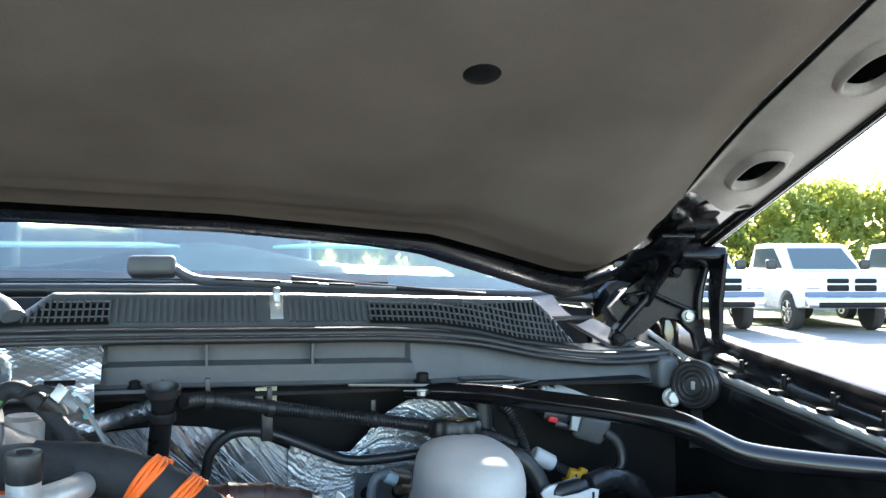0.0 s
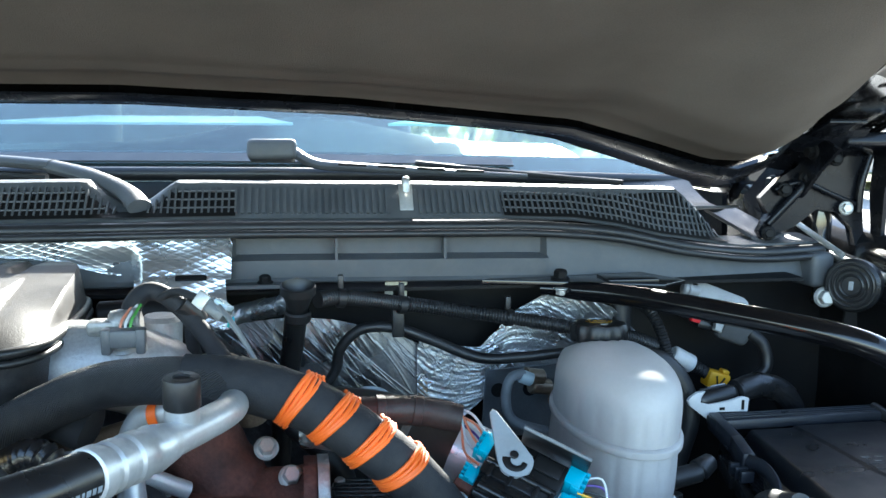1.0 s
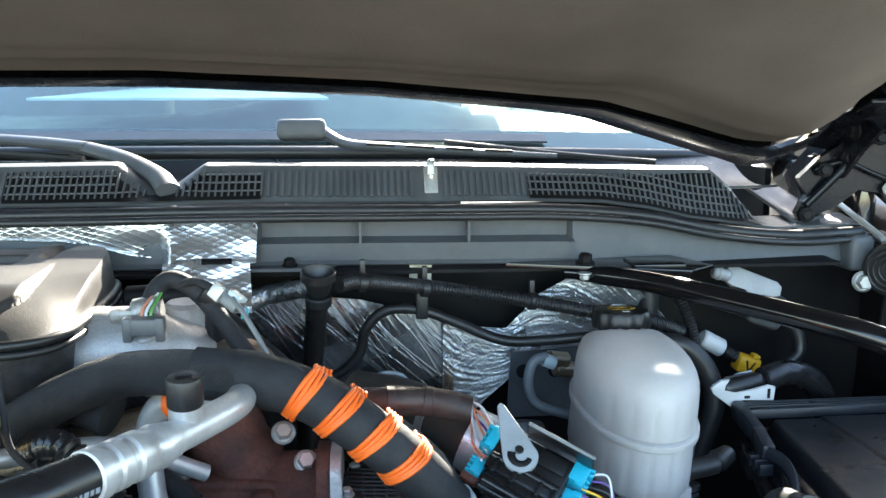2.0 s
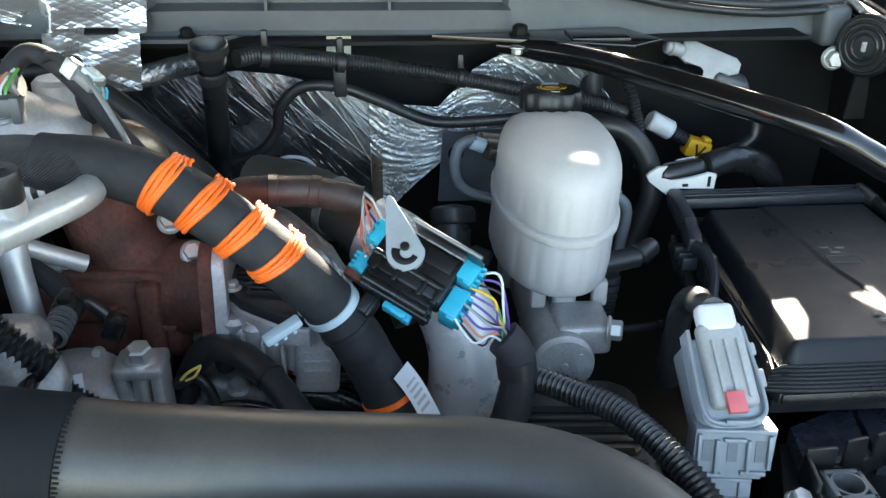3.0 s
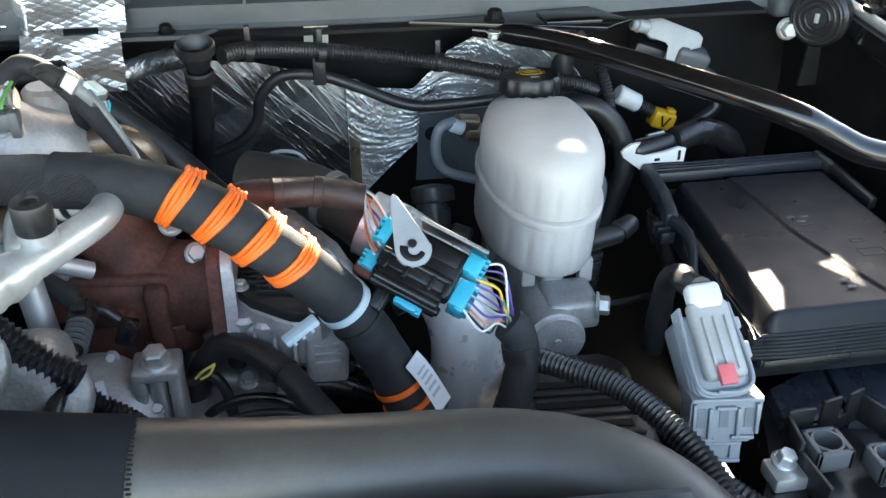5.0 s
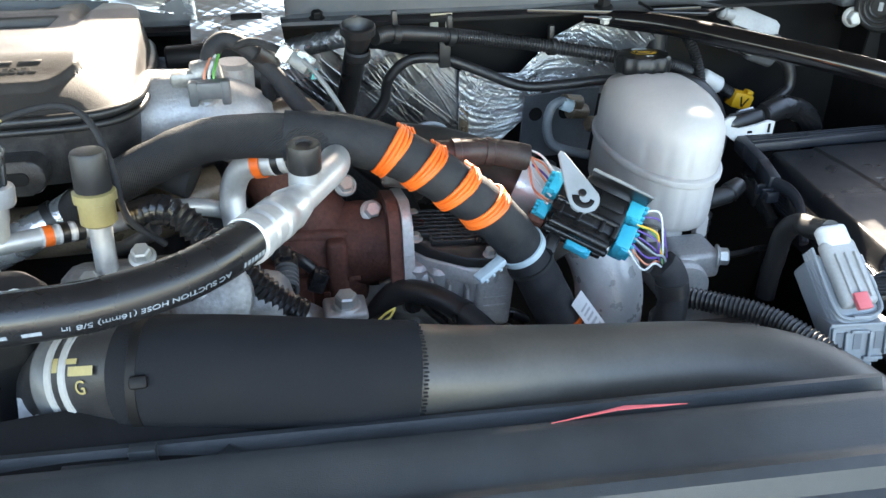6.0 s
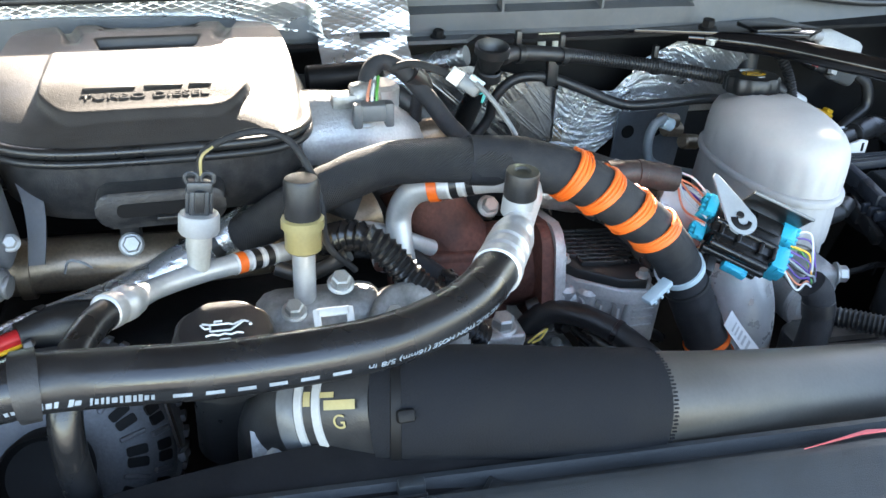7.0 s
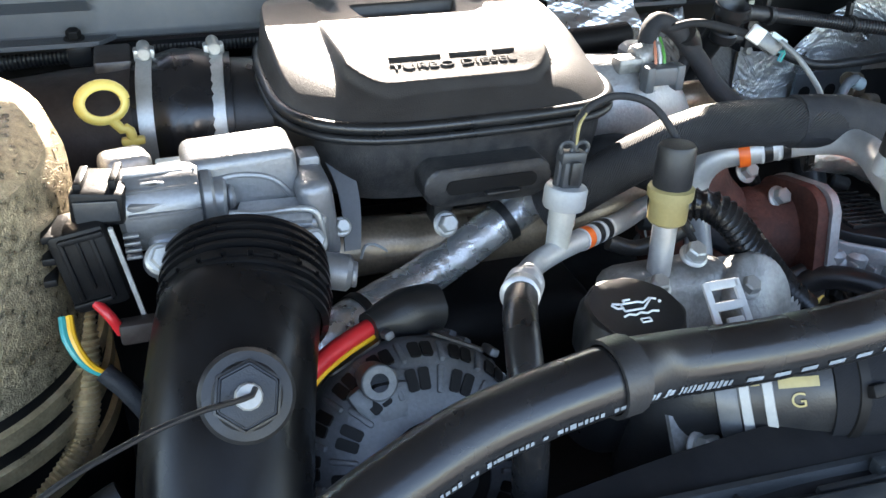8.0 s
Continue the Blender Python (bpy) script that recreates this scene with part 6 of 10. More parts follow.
def build_cac():
    c = thing("charge_air_pipe", (0, 0.54, 1.2), "grey coated charge air pipe with a black woven sleeve", "pipe")
    bm = bmesh.new()
    tube(bm, [(-0.11, 0.539, 1.251), (-0.04, 0.541, 1.238), (0.04, 0.548, 1.223), (0.11, 0.554, 1.212), (0.16, 0.553, 1.206), (0.205, 0.538, 1.202), (0.243, 0.512, 1.191), (0.272, 0.47, 1.168), (0.287, 0.41, 1.12), (0.29, 0.34, 1.05), (0.29, 0.3, 0.97)], 0.0345, 40, 0.008)
    part("pipe", bm, M_PIPE, c)
    bm = bmesh.new()
    tube(bm, [(-0.250, 0.561, 1.257), (-0.23, 0.555, 1.259), (-0.18, 0.546, 1.258), (-0.12, 0.540, 1.251), (-0.074, 0.539, 1.244)], 0.0372, 40, 0.006)
    part("woven_sleeve", bm, M_SLEEVE, c, "black woven sleeve")
    bm = bmesh.new()
    for k in range(90):
        a = 2 * math.pi * k / 90
        m = axes((-0.0745, 0.539, 1.2442), (-0.02, 0.542, 1.2345))
        box(bm, (0.0009, 0.0009, 0.003), m @ Matrix.Translation((0.0368 * math.cos(a), 0.0368 * math.sin(a), 0.0007 * (k % 2))))
    part("frayed_edge", bm, M_SLEEVE, c, kind="stuff")
    bm = bmesh.new()
    lathe(bm, [(0.0372, -0.0035), (0.0384, -0.003), (0.0384, 0.003), (0.0372, 0.0035)], axes((-0.241, 0.558, 1.258), (-0.18, 0.546, 1.258)), 44, caps=False)
    box(bm, (0.011, 0.008, 0.010), Matrix.Translation((-0.242, 0.524, 1.276)) @ Matrix.Rotation(0.9, 4, "X"), 0.002)
    part("band_clamp", bm, M_DARK, c)
    bm = bmesh.new()
    tube(bm, [(-0.294, 0.588, 1.241), (-0.268, 0.571, 1.252), (-0.244, 0.557, 1.260)], 0.0345, 40, 0.006)
    boot = part("rubber_boot", bm, M_RUBBER, c, "black rubber joining boot with yellow print")
    bd = V((0.052, -0.034, 0.021)).normalized()
    bf = V((0.05, -0.75, 0.62))
    bf = (bf - bd * bf.dot(bd)).normalized()
    bg = bd.cross(bf)
    bc = V((-0.268, 0.571, 1.252))
    for s in (-0.004, -0.017):
        bm = bmesh.new()
        lathe(bm, [(0.0345, -0.003), (0.0358, -0.0026), (0.0358, 0.0026), (0.0345, 0.003)], axes(bc + bd * s, bc + bd * (s + 0.1)), 44, caps=False)
        part("clamp", bm, M_OFFWHITE, c, "pale clamp ring")
    for s, w, ang, h in ((0.013, 0.022, 0.02, 0.17), (-0.0105, 0.005, -0.10, 0.26), (0.004, 0.010, -0.16, 0.10)):
        bm = bmesh.new()
        sheet(bm, 4, 4, lambda u, v: bc + bd * (s + w * (u - 0.5)) + (bf * math.cos(ang + (v - 0.5) * h) + bg * math.sin(ang + (v - 0.5) * h)) * 0.0350)
        part("print", bm, M_PALEYEL, boot)
    bm = letters("G", 0.0125, 0.0002)
    for v in bm.verts:
        ang = 0.33 - v.co.y / 0.0345
        v.co = bc + bd * (0.012 + v.co.x) + (bf * math.cos(ang) + bg * math.sin(ang)) * (0.0350 + v.co.z)
    part("print_letter", bm, M_PALEYEL, boot, "yellow printed letter")
    bm = bmesh.new()
    lathe(bm, [(0.0320, -0.034), (0.0352, -0.033), (0.0352, -0.022), (0.0345, -0.021)], axes(bc, bc + bd), 44, caps=False)
    part("pipe_end", bm, M_PLUGGREY, c, "grey pipe end")
    bm = bmesh.new()
    tube(bm, [(-0.288, 0.585, 1.243), (-0.302, 0.597, 1.231), (-0.310, 0.607, 1.204), (-0.310, 0.615, 1.12)], 0.031, 32, 0.008)
    part("elbow", bm, M_RUBBER, c, "black rubber elbow")
    # white tab and bolt below the hose
    b = thing("lower_bracket", (-0.31, 0.57, 1.18), "small bracket with a pale flanged bolt", "bracket")
    bm = bmesh.new()
    plate(bm, [(-0.02, -0.012), (0.022, -0.02), (0.02, 0.012), (-0.02, 0.03)], 0.004, axes((-0.312, 0.570, 1.205), (-0.31, 0.47, 1.27)))
    part("plate", bm, M_CASTDK, b)
    bolt(b, (-0.314, 0.568, 1.214), (0.1, -0.8, 0.5), 0.016)


build_cac()


# ---- bulkhead side: shields, looms, tubes ----
def build_shields():
    # crinkled foil on the bulkhead, in two overlapping sheets
    def crinkle(x, z, amp):
        out = 0.16 * abs(noise.noise(V((x * 16, z * 16, 3.1))))
        for ang, fa, fb, w, sd in ((-0.85, 4, 110, 0.40, 1.0), (-0.95, 5, 140, 0.32, 7.0), (-0.60, 6, 150, 0.16, 13.0), (0.6, 10, 70, 0.10, 19.0)):
            p, q = x * math.cos(ang) + z * math.sin(ang), -x * math.sin(ang) + z * math.cos(ang)
            r = 1 - abs(noise.noise(V((p * fa, q * fb, sd)))) * 5
            out += w * max(0, r) * max(0, noise.noise(V((p * 12, q * 30, sd + 4))) + 0.35)
        return amp * out
    s = thing("bulkhead_heat_shield", (0.0, 1.13, 1.1), "crinkled silver foil heat shield on the bulkhead", "heat shield")
    top = [(-0.30, 1.30), (-0.16, 1.290), (-0.06, 1.298), (-0.013, 1.293), (0.055, 1.276), (0.10, 1.255)]
    bot = [(-0.30, 1.10), (-0.15, 1.09), (0.0, 1.08), (0.10, 1.07)]
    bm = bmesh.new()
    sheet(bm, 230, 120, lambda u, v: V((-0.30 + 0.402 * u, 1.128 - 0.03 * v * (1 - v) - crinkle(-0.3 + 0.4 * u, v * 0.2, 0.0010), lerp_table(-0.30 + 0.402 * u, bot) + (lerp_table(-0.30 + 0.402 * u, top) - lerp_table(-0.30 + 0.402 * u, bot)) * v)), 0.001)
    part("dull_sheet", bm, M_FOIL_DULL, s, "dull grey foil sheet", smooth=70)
    top = [(0.085, 1.262), (0.165, 1.255), (0.185, 1.275), (0.205, 1.300), (0.238, 1.322), (0.28, 1.325), (0.32, 1.31), (0.35, 1.28), (0.37, 1.25)]
    bot = [(0.085, 1.125), (0.10, 1.122), (0.143, 1.165), (0.185, 1.202), (0.25, 1.222), (0.37, 1.22)]
    bm = bmesh.new()
    sheet(bm, 190, 110, lambda u, v: V((0.087 + 0.283 * u, 1.118 - 0.04 * smooth01((u - 0.3) * 2) * v - crinkle(0.087 + 0.283 * u, v * 0.2 + 5, 0.0036), lerp_table(0.087 + 0.283 * u, bot) + (lerp_table(0.087 + 0.283 * u, top) - lerp_table(0.087 + 0.283 * u, bot)) * v)), 0.001)
    part("bright_sheet", bm, M_FOIL, s, "bright foil sheet", smooth=70)
    bm = bmesh.new()
    box(bm, (0.013, 0.004, 0.15), Matrix.Translation((0.094, 1.117, 1.185)) @ Matrix.Rotation(-0.06, 4, "X"), 0.001)
    part("seam_strip", bm, M_OLIVE, s, "grey-green seam strip")
    bolt(s, (0.097, 1.118, 1.263), (0, -1, 0.1), 0.010)
    # embossed diamond sheet over the turbo
    d = thing("turbo_heat_shield", (-0.3, 1.03, 1.33), "embossed silver diamond-pattern heat shield over the turbo", "heat shield")

    def emboss(a, b):
        p, q = (a + b * 1.6) / 0.017, (a - b * 1.6) / 0.017
        e = max(1 - abs((p % 1) - 0.5) * 7, 1 - abs((q % 1) - 0.5) * 7, 0)
        return 0.0006 * e

    def main(u, v):
        x = -0.54 + 0.415 * u
        k = v * 0.075 * (0.50 + 0.50 * smooth01((u - 0.48) / 0.26))
        bright = smooth01((u - 0.74) / 0.05)
        y, z = 1.047 + (0.10 - 0.46 * bright) * k, 1.4065 - 0.60 * k
        z -= 0.008 * (1 - math.sqrt(max(0, 1 - (max(0, u - 0.98) / 0.02) ** 2))) * (1 - v)
        h = emboss(x, k) + (0.004 + 0.003 * smooth01((u - 0.55) / 0.2)) * noise.noise(V((x * 16, k * 26, 2))) + 0.006 * smooth01((v - 0.82) / 0.18) ** 2
        return V((x, y - h * 0.7 + 0.004 * math.sin(u * 9), z + h * 0.7))
    bm = bmesh.new()
    sheet(bm, 300, 60, main, 0.0012)
    part("sheet", bm, M_FOIL_FLAT, d, smooth=80)

    def tab(u, v):
        x = -0.223 + 0.092 * u + 0.006 * v * u
        k = v * 0.095
        y, z = 1.022 - 0.40 * k, 1.3665 - 0.50 * k
        h = emboss(x, k) + 0.008 * noise.noise(V((x * 24, k * 30, 7)))
        return V((x, y - h, z + h * 0.6))
    bm = bmesh.new()
    sheet(bm, 90, 60, tab, 0.0012)
    tb = part("tab", bm, M_FOIL_FLAT, d, smooth=80)
    bm = bmesh.new()
    box(bm, (0.032, 0.007, 0.003), Matrix.Translation((-0.165, 1.0175, 1.368)) @ Matrix.Rotation(0.6, 4, "X"), 0.001)
    part("slot", bm, M_DARK, tb)
    # wrapped pipe running on from the shield
    bm = bmesh.new()
    tube(bm, [(-0.16, 1.05, 1.31), (-0.12, 1.06, 1.318), (-0.09, 1.05, 1.327), (-0.06, 1.03, 1.338)], 0.011, 16, 0.004, wobble=0.15)
    part("foil_pipe", bm, M_FOIL, d, "foil wrapped pipe")


M_FOIL_FLAT = mat("embossed_foil", (0.80, 0.81, 0.82), 0.28, metal=0.9, var=0.1, scale=20, fine=160, bump=0.25, rvar=0.12)
build_shields()


def build_tubes():
    t = thing("filler_tube", (-0.07, 1.0, 1.2), "black steel filler tube with an open cup", "filler tube")
    bm = bmesh.new()
    tube(bm, [(-0.055, 0.968, 1.352), (-0.058, 0.980, 1.325), (-0.066, 1.02, 1.26), (-0.075, 1.05, 1.20), (-0.08, 1.06, 1.10)], 0.0115, 18, 0.006)
    part("tube", bm, M_BLACK, t)
    bm = bmesh.new()
    m = axes((-0.055, 0.962, 1.350), (-0.054, 0.951, 1.40))
    lathe(bm, [(0.010, -0.006), (0.0135, 0.004), (0.0155, 0.010), (0.0180, 0.011), (0.0180, 0.019), (0.0165, 0.020), (0.0148, 0.014), (0.010, 0.008), (0.0, 0.006)], m, 28, caps=False)
    lathe(bm, [(0.0012, 0.0), (0.0022, 0.0), (0.0022, 0.0006), (0.0012, 0.0006)], m @ Matrix.Translation((0, 0.0172, 0.020)), 12, caps=False)
    part("cup", bm, M_BLACK, t)
    bm = bmesh.new()
    lathe(bm, [(0.0118, -0.020), (0.0135, -0.018), (0.0135, -0.010), (0.0118, -0.008)], m, 24, caps=False)
    part("collar", bm, M_BLACK, t)
    bm = bmesh.new()
    lathe(bm, [(0.0115, 0.0075), (0.0, 0.0075)], m, 24, caps=False)
    part("throat", bm, M_DARK, t)

    l = thing("bulkhead_loom", (0.1, 1.05, 1.32), "black corrugated wiring loom along the bulkhead", "wiring loom")
    bm = bmesh.new()
    line = [(-0.035, 0.985, 1.348), (-0.01, 1.005, 1.346), (0.05, 1.045, 1.330), (0.11, 1.06, 1.318), (0.17, 1.055, 1.309), (0.225, 1.035, 1.303), (0.27, 1.02, 1.297), (0.33, 1.03, 1.283), (0.36, 1.04, 1.27)]
    tube(bm, line, 0.0088, 14, rib=0.0036, depth=0.0016)
    part("corrugated_tube", bm, M_RUBBER, l)
    for p in ((-0.01, 1.0, 1.346), (0.06, 1.045, 1.327), (0.185, 1.052, 1.307)):
        bm = bmesh.new()
        lathe(bm, [(0.0092, -0.004), (0.0102, -0.004), (0.0102, 0.004), (0.0092, 0.004)], axes(p, V(p) + V((0.9, 0.2, -0.15))), 18, caps=False)
        box(bm, (0.006, 0.008, 0.02), Matrix.Translation(V(p) + V((0, 0.006, 0.014))), 0.001)
        part("clip", bm, M_BLACK, l)
    tg = thing("paper_tag", (0.055, 1.10, 1.32), "small cream tag clipped above the loom", "tag")
    bm = bmesh.new()
    plate(bm, [(0, 0), (0.010, 0), (0.010, 0.015), (0.019, 0.015), (0.019, 0.0), (0.026, 0.0), (0.027, 0.026), (0.001, 0.024)], 0.002, Matrix(((1, 0, 0, 0.044), (0, 0, 1, 1.085), (0, 1, 0, 1.322), (0, 0, 0, 1))))
    part("card", bm, M_PALE, tg)

    h = thing("vacuum_line", (0.05, 1.08, 1.25), "slim black rubber vacuum line looped over the shield", "hose")
    bm = bmesh.new()
    tube(bm, [(-0.13, 1.07, 1.19), (-0.072, 1.08, 1.205), (-0.035, 1.08, 1.219), (-0.014, 1.08, 1.243), (-0.008, 1.078, 1.27), (0.016, 1.075, 1.293), (0.055, 1.072, 1.294), (0.097, 1.07, 1.279), (0.153, 1.06, 1.258), (0.205, 1.05, 1.260), (0.257, 1.04, 1.266), (0.30, 1.03, 1.26)], 0.0062, 14, 0.005)
    part("hose", bm, M_RUBBER, h)
    bm = bmesh.new()
    box(bm, (0.014, 0.01, 0.035), Matrix.Translation((0.058, 1.068, 1.302)), 0.002)
    part("clip", bm, M_BLACK, h)

    hose_thing("heater_hose", [(-0.24, 0.965, 1.335), (-0.20, 0.965, 1.337), (-0.160, 0.962, 1.322), (-0.118, 0.958, 1.287), (-0.088, 0.952, 1.259), (-0.056, 0.94, 1.228), (-0.02, 0.93, 1.19), (0.0, 0.92, 1.12)], 0.0140, M_RUBBER, "fat black rubber heater hose running down behind the harness", "hose")
    hose_thing("drain_tube", [(-0.118, 0.808, 1.382), (-0.108, 0.797, 1.372), (-0.097, 0.787, 1.357), (-0.089, 0.781, 1.343), (-0.083, 0.779, 1.325)], 0.0022, M_CLEARPLUG, "thin pale grey drain tube", "tube", "tube", step=0.004)
    hose_thing("breather_pipe", [(-0.17, 0.90, 1.285), (-0.145, 0.895, 1.302), (-0.118, 0.895, 1.303), (-0.105, 0.90, 1.285), (-0.10, 0.91, 1.25)], 0.0155, M_OLIVE, "heat-stained olive metal pipe", "pipe", "pipe")
    hose_thing("white_lead", [(-0.014, 0.94, 1.240), (-0.006, 0.94, 1.256), (0.010, 0.94, 1.265), (0.030, 0.94, 1.261), (0.042, 0.94, 1.242)], 0.0020, M_LGREY, "thin pale lead lying behind the harness", "wire", "wire", step=0.004)


M_PALE = mat("cream_card", (0.6, 0.57, 0.45), 0.7, var=0.08)
build_tubes()


def build_left_loom():
    l = thing("bulkhead_loom", (-0.6, 1.08, 1.32), "thin black corrugated loom behind the inlet duct", "wiring loom")
    bm = bmesh.new()
    tube(bm, [(-0.95, 1.09, 1.315), (-0.8, 1.085, 1.322), (-0.70, 1.08, 1.330), (-0.58, 1.078, 1.334), (-0.45, 1.075, 1.333)], 0.0085, 14, rib=0.0036, depth=0.0015)
    part("corrugated_tube", bm, M_RUBBER, l)
    for x in (-0.66, -0.78):
        bm = bmesh.new()
        box(bm, (0.022, 0.014, 0.02), Matrix.Translation((x, 1.076, 1.332)), 0.003)
        part("clip", bm, M_BLACK, l)


build_left_loom()


def build_sensor_cluster():
    # alloy outlet right of the cover with its sensor and leads
    o = thing("turbo_outlet", (-0.2, 0.9, 1.2), "cast aluminium turbo outlet with an upright neck", "turbo outlet")
    bm = bmesh.new()
    tube(bm, [(-0.30, 0.89, 1.30), (-0.25, 0.885, 1.315), (-0.205, 0.885, 1.31), (-0.17, 0.90, 1.285), (-0.15, 0.92, 1.23)], lambda s: 0.042 - 0.006 * s, 30, 0.008, wobble=0.05)
    part("body", bm, M_CAST, o, smooth=60)
    bm = bmesh.new()
    rod(bm, (-0.182, 0.915, 1.29), (-0.180, 0.915, 1.352), 0.019, 26, 0.004)
    part("neck", bm, M_CAST, o)
    bm = bmesh.new()
    rod(bm, (-0.245, 0.955, 1.345), (-0.17, 0.955, 1.348), 0.013, 18, 0.002)
    part("fitting", bm, M_DARK, o)
    bolt(o, (-0.205, 0.86, 1.336), (0, -0.4, 1), 0.015)
    s = thing("boost_sensor", (-0.21, 0.855, 1.35), "grey boost sensor with a black wiring plug", "sensor")
    bm = bmesh.new()
    box(bm, (0.024, 0.018, 0.014), Matrix.Translation((-0.222, 0.864, 1.354)), 0.004)
    rod(bm, (-0.215, 0.868, 1.355), (-0.190, 0.868, 1.360), 0.012, 18, 0.002)
    part("body", bm, M_CASTDK, s)
    bm = bmesh.new()
    box(bm, (0.034, 0.016, 0.016), Matrix.Translation((-0.200, 0.845, 1.349)), 0.003)
    for dx in (-0.014, 0.014):
        box(bm, (0.008, 0.012, 0.022), Matrix.Translation((-0.200 + dx, 0.842, 1.347)), 0.002)
    part("plug", bm, M_PLUGGREY, s)
    for k, mtl in enumerate((M_PEACH, M_WHITE, M_GREEN)):
        bm = bmesh.new()
        tube(bm, [(-0.204 + 0.004 * k, 0.848, 1.352), (-0.203 + 0.004 * k, 0.852, 1.362), (-0.196 + 0.003 * k, 0.87, 1.372)], 0.0014, 6, 0.003)
        part("wire", bm, mtl, s)
    b = thing("branch_harness", (-0.15, 0.9, 1.3), "taped grey-black branch harness arching down to the trunk", "wiring harness")
    bm = bmesh.new()
    tube(bm, [(-0.199, 0.862, 1.352), (-0.198, 0.875, 1.370), (-0.185, 0.885, 1.381), (-0.165, 0.885, 1.372), (-0.143, 0.88, 1.348), (-0.12, 0.87, 1.318), (-0.095, 0.845, 1.30), (-0.07, 0.80, 1.305)], 0.0085, 14, 0.004, wobble=0.08)
    part("trunk", bm, M_TAPE, b)
    bm = bmesh.new()
    tube(bm, [(-0.148, 0.883, 1.352), (-0.15, 0.89, 1.335), (-0.145, 0.9, 1.31), (-0.12, 0.89, 1.29)], 0.006, 12, 0.004, wobble=0.08)
    part("offshoot", bm, M_TAPE, b)
    bm = bmesh.new()
    tube(bm, [(-0.158, 0.882, 1.37), (-0.15, 0.885, 1.362), (-0.145, 0.888, 1.352)], 0.0105, 12, 0.003)
    part("tie", bm, M_BLACK, b)
    p = thing("clear_plug", (-0.12, 0.81, 1.37), "pale translucent wiring plug near the shield", "wiring plug")
    m = Matrix.Translation((-0.120, 0.820, 1.376)) @ Matrix.Rotation(0.6, 4, "Y") @ Matrix.Rotation(-0.5, 4, "Z") @ Matrix.Scale(0.85, 4)
    bm = bmesh.new()
    box(bm, (0.024, 0.018, 0.014), m, 0.003)
    for q in (-0.006, 0.0, 0.006):
        box(bm, (0.022, 0.002, 0.003), m @ Matrix.Translation((0, q, 0.0072)), 0.0005)
    part("body", bm, M_CLEARPLUG, p)
    bm = bmesh.new()
    tube(bm, [tuple(m @ V((-0.012, 0, 0))), (-0.144, 0.845, 1.384), (-0.16, 0.865, 1.384), (-0.175, 0.88, 1.376)], 0.0035, 10, 0.004)
    part("lead", bm, M_TAPE, p)
    bm = bmesh.new()
    box(bm, (0.014, 0.006, 0.016), m @ Matrix.Translation((-0.016, -0.008, 0.0)), 0.001)
    part("metal_clip", bm, M_STEEL, p)
    bm = bmesh.new()
    box(bm, (0.016, 0.014, 0.005), m @ Matrix.Translation((0.004, -0.004, 0.009)), 0.001)
    part("clip", bm, M_TIE, p)
    for k, mtl in enumerate((M_TEAL, M_LGREY, M_BLUE)):
        bm = bmesh.new()
        tube(bm, [tuple(m @ V((0.014, -0.004 + 0.004 * k, 0.0))), tuple(m @ V((0.017, -0.006 + 0.005 * k, 0.003))), tuple(m @ V((0.020, -0.002 + 0.004 * k, -0.006)))], 0.0011, 6, 0.003)
        part("wire", bm, mtl, p)


build_sensor_cluster()


